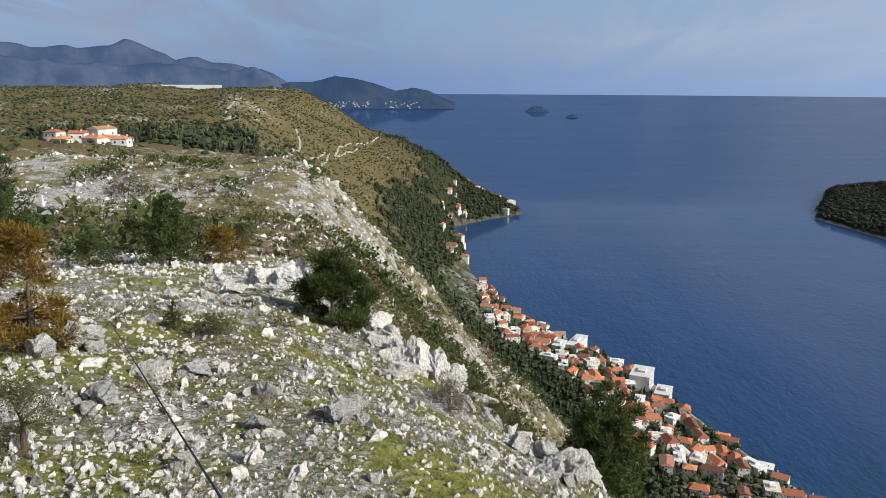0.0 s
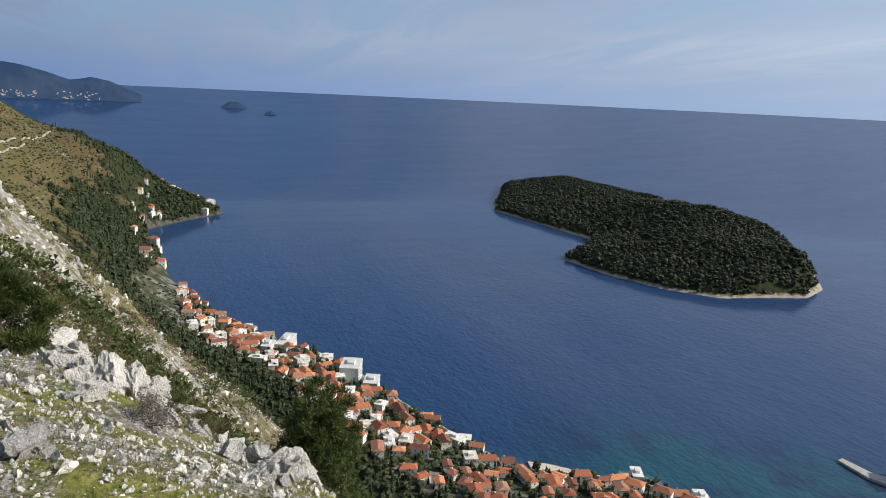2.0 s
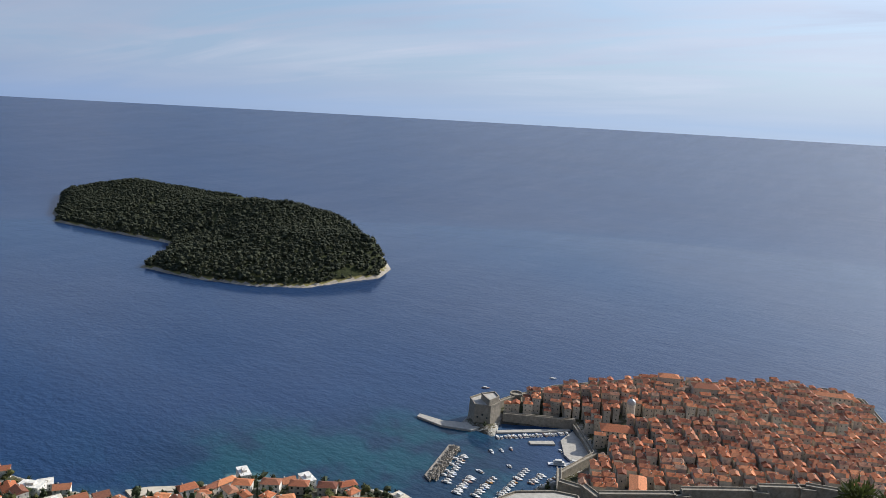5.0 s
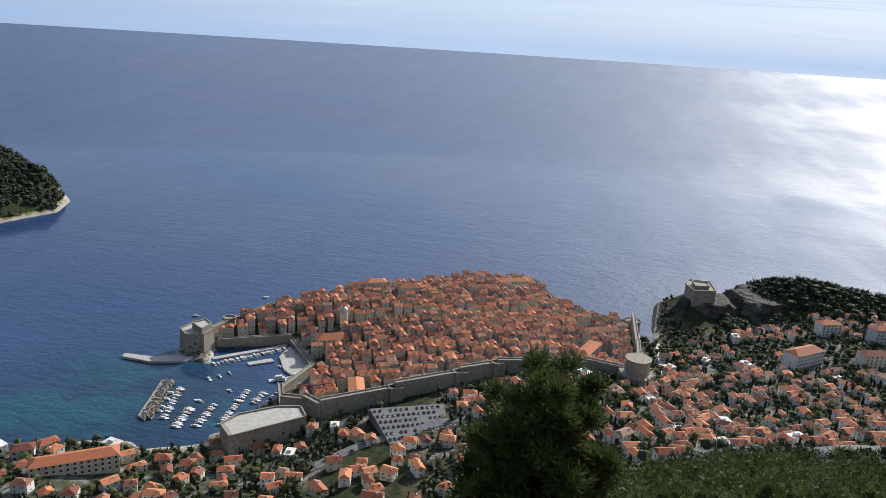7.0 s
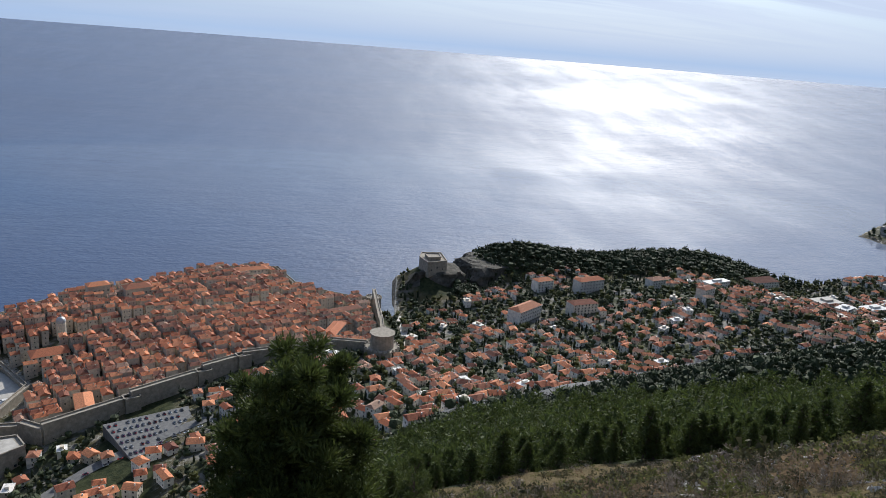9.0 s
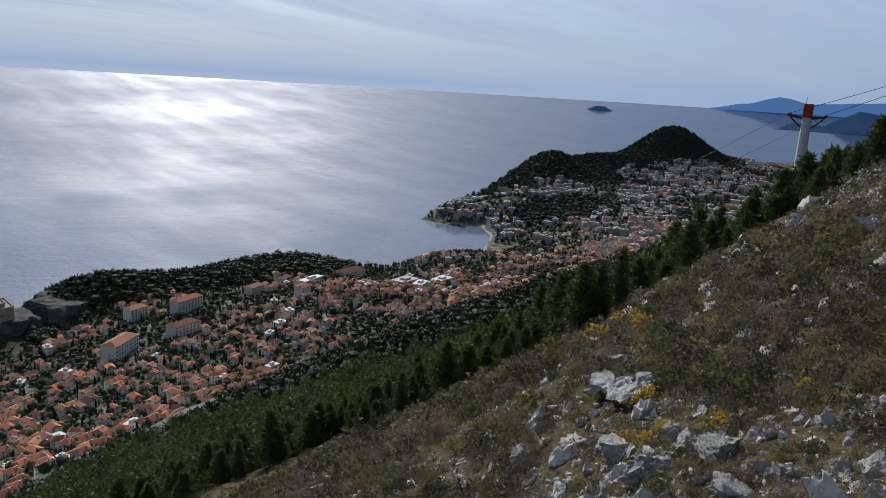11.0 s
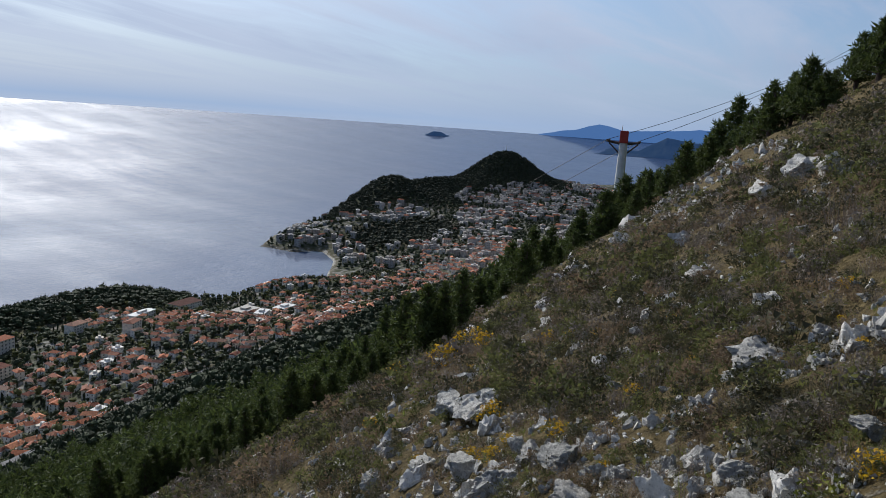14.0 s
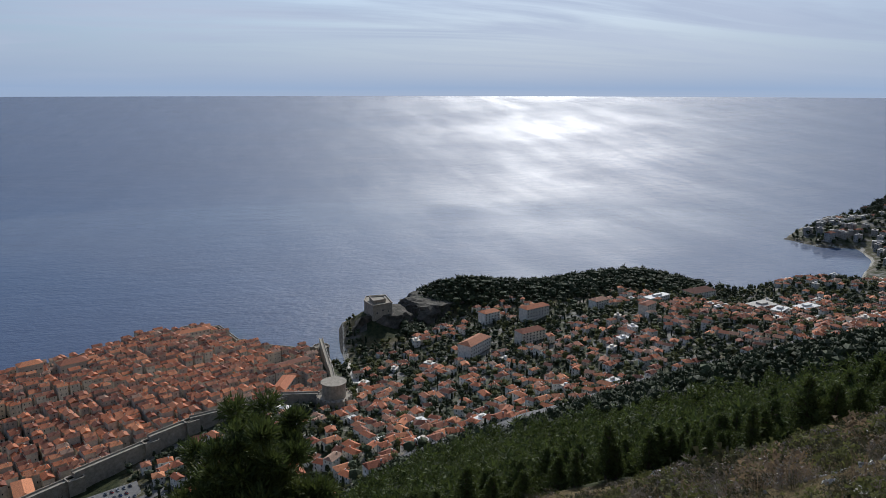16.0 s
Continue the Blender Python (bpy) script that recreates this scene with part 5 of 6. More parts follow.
def village():
    r = random.Random(3)
    for k in range(25):
        az, rr = r.uniform(-29.2, -23.0), r.uniform(545, 600)
        x, y = polar(az, rr)
        if blocked(x, y, 5):
            continue
        placed.append((x, y, 7))
        ob = copy_thing(r.choice(VILLA_KINDS), pose(x, y, ground_at(x, y), 0, 0, r.uniform(0, 180)) @ Matrix.Diagonal((1.25, 1.2, 1.0, 1)))
        ob.scale = (1.25, 1.2, 1.0)
        tagged(ob, "white village house with an orange roof on the plateau", group="village houses")


village()
for k in STONE_KINDS + VILLA_KINDS:
    for o in [*k.children_recursive, k]:
        bpy.data.objects.remove(o)


# ---- roads, lot and beach ----
def ribbon(name, pts, width, mat, label, category, lift=0.35, steps=14, far=False):
    """A road laid on the land through some points."""
    p = np.array(pts, float)
    t = np.linspace(0, len(p) - 1, (len(p) - 1) * steps + 1)
    x, y = np.interp(t, range(len(p)), p[:, 0]), np.interp(t, range(len(p)), p[:, 1])
    for _ in range(8):
        x[1:-1], y[1:-1] = (x[:-2] + 2 * x[1:-1] + x[2:]) / 4, (y[:-2] + 2 * y[1:-1] + y[2:]) / 4
    dx, dy = np.gradient(x), np.gradient(y)
    n = np.hypot(dx, dy)
    nx, ny = -dy / n * width / 2, dx / n * width / 2
    rows = [np.stack([x + s * nx, y + s * ny], 1) for s in (-1, -0.33, 0.33, 1)]
    z = np.max([height(q[:, 0], q[:, 1]) for q in rows], 0) + lift
    top = [np.concatenate([q, z[:, None]], 1) for q in rows]
    skirt = [np.concatenate([rows[0], z[:, None] - 3], 1)] + top + [np.concatenate([rows[3], z[:, None] - 3], 1)]
    v = np.concatenate(skirt)
    m = len(x)
    i = np.arange(6 * m).reshape(6, m)
    q = np.stack([i[:-1, :-1], i[:-1, 1:], i[1:, 1:], i[1:, :-1]], -1).reshape(-1, 4)[:, ::-1]
    return tagged(new(name, mesh_of(name, drawn_in(v) if far else v, q, [mat], smooth=False)), label, category, kind="structure")


ribbon("road", [polar(100, 452), polar(110, 458), polar(116, 530), polar(121, 612), polar(125, 655), polar(128.5, 690), polar(133, 790)], 9, M_ROAD, "pale hillside road above the town", "road", 0.8)
ribbon("road", [(460, 180), (500, 150), (545, 90), (575, 40), (640, -60), (690, -110), (780, -150)], 9, M_ROAD, "town street below the city wall", "road", 0.5)
ribbon("road", [(720, -105), (800, -108), (862, -112)], 8, M_PAVE, "paved lane to the city gate", "road", 0.5)
slab("parking_lot", [(550, 158), (580, 98), (528, 82), (500, 126)], 2, max(ground_at(545, 120), ground_at(510, 118)) + 0.8, M_ROAD, "asphalt car park below the city wall", "car park", "structure")
slab("beach", [(330, 530), (352, 524), (396, 478), (420, 480), (424, 494), (408, 500), (396, 492), (350, 538), (334, 548)], -2, 1.6, M_SAND, "pale pebble beach in the turquoise bay", "beach", "structure")


def car_kind():
    base = new("car")
    bm = bmesh.new()
    box(bm, -2.1, 2.1, -0.85, 0.85, 0.3, 0.85, 0.15)
    part("body", bm, M_CAR, base)
    bm = bmesh.new()
    box(bm, -1.1, 1.2, -0.75, 0.75, 0.8, 1.4, 0.2)
    part("cabin", bm, M_GLASS, base, "dark glazed cabin")
    return tagged(base, "small parked car on the asphalt car park", "car", "parked cars")


def cars():
    first = car_kind()
    r = random.Random(4)
    z = max(ground_at(545, 120), ground_at(510, 118)) + 0.8
    for i in range(6):
        for j in range(13):
            if r.random() < 0.16:
                continue
            s, t = (i + 0.6) / 6.2, (j + 0.7) / 14
            a, b = Vector((550, 158)).lerp(Vector((580, 98)), t), Vector((500, 126)).lerp(Vector((528, 82)), t)
            p = a.lerp(b, s)
            copy_thing(first, pose(p.x, p.y, z, 0, 0, 210 + r.uniform(-3, 3)))
    for k in range(16):
        t = (k + r.uniform(0, 0.5)) / 16
        p = Vector((483, 172)).lerp(Vector((575, 34)), t)
        copy_thing(first, pose(p.x - 5, p.y, ground_at(p.x - 5, p.y) + 0.9, 0, 0, -56))
    for o in [*first.children_recursive, first]:
        bpy.data.objects.remove(o)


cars()


# ---- boats ----
def boat_kind(n, w, label, ferry=False):
    base = new("ferry" if ferry else "boat")
    bm = bmesh.new()
    ring = []
    for t, b in ((-0.5, 0.75), (-0.25, 1.0), (0.1, 1.0), (0.35, 0.65), (0.5, 0.03)):
        ring.append([bm.verts.new((t * n, s * b * w / 2 * k, z)) for s, k, z in ((-1, 1, 0.9), (-1, 0.6, -0.3), (1, 0.6, -0.3), (1, 1, 0.9))])
    for p, q in zip(ring, ring[1:]):
        for k in range(3):
            bm.faces.new((p[k], q[k], q[k + 1], p[k + 1]))
        bm.faces.new((p[3], q[3], q[0], p[0]))
    bm.faces.new(ring[0]), bm.faces.new(ring[-1])
    bmesh.ops.recalc_face_normals(bm, faces=bm.faces)
    part("hull", bm, M_HULL, base)
    bm = bmesh.new()
    box(bm, -0.3 * n, 0.12 * n, -w * 0.36, w * 0.36, 0.9, 2.0 if not ferry else 3.4, 0.2)
    if ferry:
        box(bm, -0.25 * n, 0.02 * n, -w * 0.3, w * 0.3, 3.4, 5.4, 0.2)
    part("cabin", bm, M_WHITE, base)
    if not ferry:
        bm = bmesh.new()
        box(bm, -0.46 * n, -0.3 * n, -w * 0.34, w * 0.34, 0.86, 1.0)
        part("cockpit", bm, M_BARK, base, "brown cockpit floor")
    return tagged(base, label, "boat", "harbour boats")


def boats():
    small, mid = boat_kind(7.5, 2.6, "small white motor boat moored in the harbour"), boat_kind(10.5, 3.3, "white cabin boat moored in the harbour")
    ferry = boat_kind(26, 6.5, "white two-deck excursion boat at the quay", True)
    r = random.Random(6)
    rows = [(588, 360, 531, 343, 12), (554, 330, 520, 325, 9), (566, 313, 528, 309, 9), (602, 297, 537, 291, 15), (602, 280, 582, 281, 5), (612, 267, 578, 268, 7),
            (647, 356, 706, 304, 20), (663, 290, 676, 279, 5), (634, 330, 612, 345, 3), (575, 362, 540, 352, 4)]
    for x0, y0, x1, y1, n in rows:
        a = math.degrees(math.atan2(y1 - y0, x1 - x0)) + 90
        for k in range(n):
            t = (k + r.uniform(-0.2, 0.2)) / max(1, n - 1)
            copy_thing(r.choice((small, small, mid)), pose(x0 + (x1 - x0) * t + r.uniform(-1, 1), y0 + (y1 - y0) * t, -0.1, 0, 0, a + r.uniform(-8, 8)))
    for x, y, a, k in ((636, 276, -58, ferry), (646, 262, -60, ferry), (570, 331, 80, mid), (598, 314, 70, small), (762, 442, -55, mid), (853, 393, -40, mid)):
        copy_thing(k, pose(x, y, -0.1, 0, 0, a))
    for k in (small, mid, ferry):
        for o in [*k.children_recursive, k]:
            bpy.data.objects.remove(o)


boats()


# ---- woods ----
def scatter(x0, x1, y0, y1, step, seed):
    r = np.random.default_rng(seed)
    x, y = np.meshgrid(np.arange(x0, x1, step), np.arange(y0, y1, step), indexing="ij")
    x = x.ravel() + r.uniform(-0.5, 0.5, x.size) * step
    y = y.ravel() + r.uniform(-0.5, 0.5, y.size) * step
    return x, y, r


def clear_of_houses(x, y, pad=0.0):
    cells = {}
    for px, py, pr in placed:
        cells.setdefault((int(px // 40), int(py // 40)), []).append((px, py, pr))
    out = np.ones(len(x), bool)
    for k, (a, b) in enumerate(zip(x, y)):
        i, j = int(a // 40), int(b // 40)
        for di in (-1, 0, 1):
            for dj in (-1, 0, 1):
                for px, py, pr in cells.get((i + di, j + dj), ()):
                    if (a - px) ** 2 + (b - py) ** 2 < (pr + pad) ** 2:
                        out[k] = False
    return out


def plant(name, x, y, z, r, forms, tall, mats, label, far=False, slots=None):
    b = Batch()
    size = r.uniform(tall[0], tall[1], len(x))
    turn = r.uniform(0, 6.3, len(x))
    pick = r.integers(0, 8, len(x))
    kind = r.integers(0, len(forms), len(x))
    for k in range(len(x)):
        v, f = BLOBS[forms[kind[k]]][pick[k]]
        b.add(turned(v * size[k], x[k], y[k], z[k] - 0.08 * size[k], turn[k]), f, 0 if slots is None else slots[kind[k]])
    if b.n:
        b.put(name, mats, label, "trees", far=far)


ROAD_LINE = [polar(100, 452), polar(110, 458), polar(116, 530), polar(121, 612), polar(125, 655), polar(128.5, 690), polar(133, 790)]


def far_from(x, y, line, gap):
    best = np.full(len(x), 1e9)
    for (ax, ay), (bx, by) in zip(line, line[1:]):
        dx, dy = bx - ax, by - ay
        t = np.clip(((x - ax) * dx + (y - ay) * dy) / (dx * dx + dy * dy), 0, 1)
        best = np.minimum(best, np.hypot(x - ax - t * dx, y - ay - t * dy))
    return best > gap


def woods():
    # western pines beyond the near stand
    x, y, r = scatter(60, 760, -800, 120, 7.0, 11)
    d = inland(x, y)
    z = height(x, y, d)
    ok = (forest_cover(x, y, d, z) > r.uniform(0.25, 0.75, len(x))) & (np.hypot(x, y) > 150) & (z > 96) & far_from(x, y, ROAD_LINE, 17)
    near = ok & (np.hypot(x, y) < 340)
    plant("near_pine_wood", x[near], y[near], z[near], r, ["leafy", "leafy", "leafy_round"], (4, 12.5), [M_PINE], "pines of the upper wood on the steep western slope")
    ok &= ~near
    plant("pine_wood", x[ok], y[ok], z[ok], r, ["pine", "pine", "round"], (5.5, 10), [M_WOOD], "dense planted pine wood on the steep western slope")
    # eastern flank
    x, y, r = scatter(-260, 420, 150, 2190, 8.6, 12)
    d = inland(x, y)
    z = height(x, y, d)
    ok = (d > 8) & (forest_cover(x, y, d, z) > r.uniform(0.2, 0.8, len(x))) & (np.hypot(x, y) > 120)
    ok[ok] = clear_of_houses(x[ok], y[ok])
    near = ok & (np.hypot(x, y) < 400)
    plant("near_flank_wood", x[near], y[near], z[near], r, ["leafy", "leafy_round"], (5, 10), [M_PINE], "pines scattered on the steep eastern flank")
    ok &= ~near
    plant("flank_wood", x[ok], y[ok], z[ok], r, ["pine", "round", "cypress"], (6, 12), [M_WOOD], "dark mixed wood of pine and cypress above the shore houses")
    # the flank past the point
    x, y, r = scatter(-500, 420, 1780, 2700, 9.5, 121)
    d = inland(x, y)
    z = height(x, y, d)
    ok = (d > 11) & ((y > 2180) | (gauss(x, y, 120, 1940, 120, 110) > 0.3)) & (fbm(x / 45, y / 45, 3, 84) > -0.3) & (along(x, y)[1] > -330)
    ok[ok] = clear_of_houses(x[ok], y[ok])
    plant("point_wood", x[ok], y[ok], z[ok], r, ["pine", "round", "round"], (8, 14), [M_WOOD], "dark wood on the slope past the point", far=True)
    # the headland park
    x, y, r = scatter(860, 1120, -820, -190, 8.0, 13)
    d = inland(x, y)
    z = height(x, y, d)
    ok = (d > 14) & (forest_cover(x, y, d, z) > r.uniform(0.2, 0.7, len(x)))
    ok[ok] = clear_of_houses(x[ok], y[ok])
    plant("park_wood", x[ok], y[ok], z[ok], r, ["round", "pine", "round"], (9, 15), [M_WOOD], "dark umbrella pines of the headland park")
    # hills past the town
    x, y, r = scatter(900, 2250, -3600, -1150, 15, 14)
    d = inland(x, y)
    z = height(x, y, d)
    ok = (d > 14) & (forest_cover(x, y, d, z) > r.uniform(0.15, 0.5, len(x)))
    plant("hill_wood", x[ok], y[ok], z[ok], r, ["round", "round", "pine"], (12, 20), [M_ISLEWOOD], "dark woods covering the cone-shaped hill", far=True)
    # the island
    x, y, r = scatter(820, 1760, 900, 2500, 10.5, 15)
    z, d = isle_height(x, y)
    ok = (d > 8) & (fbm(x / 55, y / 55, 3, 81) > -0.42) & (gauss(x, y, 1660, 1960, 55, 35) < 0.3)
    plant("island_wood", x[ok], y[ok], z[ok], r, ["round", "round", "pine"], (9, 15), [M_ISLEWOOD], "dense dark wood covering the island", far=True)
    # gardens of the quarters
    x, y, r = scatter(60, 1000, -1150, 1100, 8.6, 16)
    d = inland(x, y)
    z = height(x, y, d)
    ok = (d > 8) & (z < 104) & (forest_cover(x, y, d, z) < 0.5) & (r.uniform(0, 1, len(x)) < 0.9)
    ok &= far_from(x, y, ROAD_LINE, 9)
    ok &= (inland(x, y, OLD_POLY) < -8) & (inland(x, y, LOT) < -3)
    ok[ok] = clear_of_houses(x[ok], y[ok], 0.4)
    plant("garden_trees", x[ok], y[ok], z[ok], r, ["round", "round", "pine", "cypress", "round"], (4.0, 10.5), [M_WOOD, M_HEATH, M_CYPRESS],
          "garden trees, shrubs and cypresses between the houses", slots=[0, 1, 0, 2, 0])
    x, y, r = scatter(900, 2000, -3400, -1150, 17, 17)
    d = inland(x, y)
    z = height(x, y, d)
    ok = (d > 14) & (forest_cover(x, y, d, z) < 0.5) & (r.uniform(0, 1, len(x)) < 0.75)
    plant("suburb_trees", x[ok], y[ok], z[ok], r, ["round", "round", "pine"], (8, 15), [M_WOOD], "dark trees among the far houses", far=True)
    # plateau: scattered scrub and rows of cypress by the village
    x, y, r = scatter(-1300, 160, 70, 2000, 8.2, 18)
    d = inland(x, y)
    z = height(x, y, d)
    u, v = along(x, y)
    n = fbm(x / 120, y / 120, 4, 83)
    ok = (d > 40) & (forest_cover(x, y, d, z) < 0.4) & (np.hypot(x, y) > 330) & (r.uniform(-0.5, 0.5, len(x)) < n * 1.3 + 0.12 + 0.30 * smooth01(u, 500, 900)) & (y > 1.2 * np.abs(x) * 0.9)
    plant("plateau_scrub", x[ok], y[ok], z[ok], r, ["low", "low", "low"], (2.0, 5.4), [M_WOOD, M_HEATH], "dark juniper scrub dotted over the stony plateau", slots=[0, 1, 0])
    rr = np.random.default_rng(19)
    az, rad = rr.uniform(-29.5, -14, 170), rr.uniform(612, 760, 170)
    x, y = rad * np.sin(np.radians(az)), rad * np.cos(np.radians(az))
    ok = clear_of_houses(x, y, 1)
    x, y = x[ok], y[ok]
    plant("village_trees", x, y, height(x, y), rr, ["cypress", "cypress", "round", "round"], (6, 12), [M_CYPRESS, M_WOOD], "dark cypresses and pines round the plateau village", slots=[0, 0, 1, 1])


woods()


# ---- near ground: stones, scrub, grass ----
REACH_R = np.geomspace(3, 600, 500)


def spot(az, el):
    """Where the line of sight at these angles meets the hillside: x, y, z and the distance."""
    x, y = REACH_R * math.sin(radians(az)), REACH_R * math.cos(radians(az))
    gap = height(x, y) - (EYE + REACH_R * math.tan(radians(el)))
    k = int(np.argmax(gap > 0))
    if az < 60 and el < -19 and REACH_R[k] > 40:
        # a line of sight that just clears the edge: take the edge itself
        k = int(np.argmax(np.where((REACH_R > 6) & (REACH_R < 24), gap, -99)))
    r = float(REACH_R[k])
    x, y = polar(az, r)
    return x, y, ground_at(x, y), r



def stone(az, el, wide, kind, seed, label="pale fluted limestone boulder on the stony slope", squash=1.0, turn=None):
    """A boulder as a thing, about `wide` degrees across from where it is seen."""
    x, y, z, r = spot(az, el)
    s = radians(wide) * r * 0.62
    ob = new("boulder", ROCK_MESH[kind % len(ROCK_MESH)])
    q = random.Random(seed)
    ob.matrix_basis = pose(x, y, z + 0.3 * s, q.uniform(-12, 12), q.uniform(-12, 12), q.uniform(0, 360) if turn is None else turn) @ Matrix.Diagonal((s, s, s * squash, 1))
    return tagged(ob, label, "rock", "limestone boulders")


ROCK_MESH = [mesh_of("boulder", v, f, [M_ROCK]) for v, f in ROCK_BIG]


def stones():
    q = random.Random(21)
    # the stepped outcrops of the eastern shoulder
    for az, el, wide, sq in ((-12.5, -15.2, 3.4, 0.9), (-10.8, -15.0, 2.8, 1.1), (-14.6, -14.9, 2.6, 0.8), (-9.9, -15.6, 2.4, 1.2), (-2.3, -22.0, 4.2, 1.1), (-0.4, -22.6, 3.6, 1.3),
                             (-3.8, -22.4, 2.6, 0.9), (3.2, -24.2, 2.3, 0.9), (1.0, -23.6, 1.8, 0.9), (-8.4, -25.6, 3.2, 1.0), (-8.9, -25.3, 2.2, 1.4), (6.8, -26.4, 3.2, 0.9), (8.6, -27.2, 3.0, 1.0),
                             (11.0, -28.6, 3.6, 1.2), (12.2, -29.6, 3.0, 1.3), (9.5, -29.4, 2.6, 1.0), (-19.5, -21.2, 2.6, 1.0), (-22.6, -21.2, 2.6, 1.0), (-26.3, -22.4, 3.0, 0.9),
                             (-21.0, -27.6, 2.4, 0.9), (-15.4, -25.6, 2.2, 0.9), (-5.6, -19.2, 3.0, 0.8), (-7.4, -18.8, 2.6, 0.8), (-4.2, -19.8, 2.4, 0.9), (-27.8, -18.2, 3.6, 0.8), (-30.0, -18.4, 3.0, 0.8)):
        stone(az, el, wide * 1.3, q.randrange(8), q.random(), squash=sq)
        stone(az + q.uniform(-1, 1) * wide * 0.5, el - 0.3 + q.uniform(-0.3, 0.3), wide * 0.7, q.randrange(8), q.random(), squash=sq)
    # the long pale ledge behind the turf, and the broken rim of the drop
    for k in range(60):
        a, b, dip, up = (((-21.0, -15.6), (-9.6, -15.2), 0.45, 0.85), ((-6.5, -19.2), (0.4, -23.0), 0.35, 1.25), ((1.5, -24.4), (12.5, -29.8), 0.4, 1.2))[k % 3]
        t = q.uniform(0, 1)
        stone(a[0] + (b[0] - a[0]) * t, a[1] + (b[1] - a[1]) * t + q.gauss(0, dip), q.uniform(1.0, 2.7), q.randrange(8), q.random(), squash=up * q.uniform(0.7, 1.2))
    # the western slope
    for az, el, wide, sq in ((146.6, -22.8, 4.2, 0.6), (148.8, -22.4, 4.4, 0.7), (169.3, -16.0, 5.0, 0.5), (136.4, -21.8, 1.9, 0.7), (153.2, -13.9, 1.8, 0.6), (173.2, -13.4, 2.4, 0.9), (171.0, -13.3, 2.0, 0.8),
                             (178.0, -15.6, 3.0, 1.0), (176.6, -15.8, 2.6, 1.1), (177.2, -19.2, 3.4, 0.7), (170.5, -2.6, 3.6, 1.4), (172.2, -2.0, 3.0, 1.1), (168.2, -4.0, 2.2, 1.0), (163.0, -8.0, 1.8, 0.8),
                             (164.5, -10.4, 2.2, 0.8), (152.0, -25.0, 2.0, 1.2), (153.4, -25.2, 2.0, 1.1), (156.0, -25.4, 3.4, 0.9), (158.2, -26.2, 2.0, 1.1), (160.4, -25.8, 2.2, 1.1), (164.2, -24.4, 1.7, 1.7),
                             (168.9, -24.4, 3.6, 0.9), (170.0, -26.6, 4.6, 0.8), (147.6, -27.2, 3.8, 0.7), (150.6, -27.8, 3.6, 0.8), (156.6, -28.4, 4.0, 0.7), (144.6, -27.0, 2.6, 0.8), (173.0, -28.6, 3.0, 0.6),
                             (154.5, -22.2, 1.5, 1.2), (159.0, -22.4, 1.4, 1.0), (143.0, -24.6, 2.0, 0.6), (137.8, -27.2, 2.2, 0.6), (140.2, -28.4, 2.6, 0.6), (178.5, -28.0, 2.4, 0.8), (166.0, -19.8, 2.0, 0.9)):
        stone(az, el, wide * 1.2, q.randrange(8), q.random(), "grey-white limestone block among the scrub", sq)
    # broken ledges higher up the western slope
    for k in range(46):
        az, el = q.uniform(152, 186), q.uniform(-14, 5)
        if el < (az - 165) * 0.55 - 0.5:
            for j in range(q.randrange(2, 7)):
                stone(az + q.gauss(0, 1.1), el + q.gauss(0, 0.45), q.uniform(0.5, 1.5), q.randrange(8), q.random(), "grey-white limestone block among the scrub", q.uniform(0.7, 1.5))
    for k in range(40):
        az, el = q.uniform(138, 186), q.uniform(-24, -9)
        if el < (az - 165) * 0.55 - 2:
            stone(az, el, q.uniform(0.8, 1.8), q.randrange(8), q.random(), "grey-white limestone block among the scrub", q.uniform(0.6, 1.2))
    # loose stones
    b, r = Batch(), np.random.default_rng(22)
    mats = [M_ROCKS]

    def strew(n, az0, az1, r0, r1, size, want, dip=0.0):
        az = r.uniform(az0, az1, n)
        rr = np.exp(r.uniform(math.log(r0), math.log(r1), n))
        x, y = rr * np.sin(np.radians(az)), rr * np.cos(np.radians(az))
        cov = rock_cover(x, y) + 0.9 * fbm(x / 2.6, y / 2.6, 3, 91)
        ok = cov > want + 0.25 * r.uniform(-1, 1, n)
        x, y, rr = x[ok], y[ok], rr[ok]
        z = height(x, y)
        low = (EYE - z) / rr > dip
        x, y, rr, z = x[low], y[low], rr[low], z[low]
        s = size * np.exp(r.normal(0, 0.45, len(x))) * (0.6 + rr / 26)
        for k in range(len(x)):
            v, f = ROCK_FINE[r.integers(10)] if s[k] > 0.026 * rr[k] else ROCK_SMALL[r.integers(10)]
            if s[k] < 0.0085 * rr[k]:
                v, f = ROCK_TINY[r.integers(10)]
            b.add(turned(v * s[k], x[k], y[k], z[k] + 0.1 * s[k], r.uniform(0, 6.3)), f)

    strew(20000, -40, 16, 4.5, 60, 0.052, 0.27)
    strew(900, -40, 14, 6, 50, 0.11, 0.36)
    strew(13000, -40, 8, 40, 240, 0.058, 0.24)
    strew(5200, 134, 188, 4.8, 26, 0.05, -0.25, 0.37)
    strew(1100, 136, 186, 5.4, 26, 0.105, -0.3, 0.385)
    strew(9000, 122, 190, 9, 150, 0.105, 0.20)
    strew(2600, 158, 190, 50, 140, 0.12, -0.1)
    strew(2600, -13, 14, 26, 330, 0.11, 0.05)
    strew(1500, 16, 128, 4.0, 60, 0.07, 0.2)
    strew(1500, 190, 320, 4.0, 60, 0.07, 0.2)
    b.put("loose_stones", mats, "pale angular limestone rubble strewn over the turf", "stones")


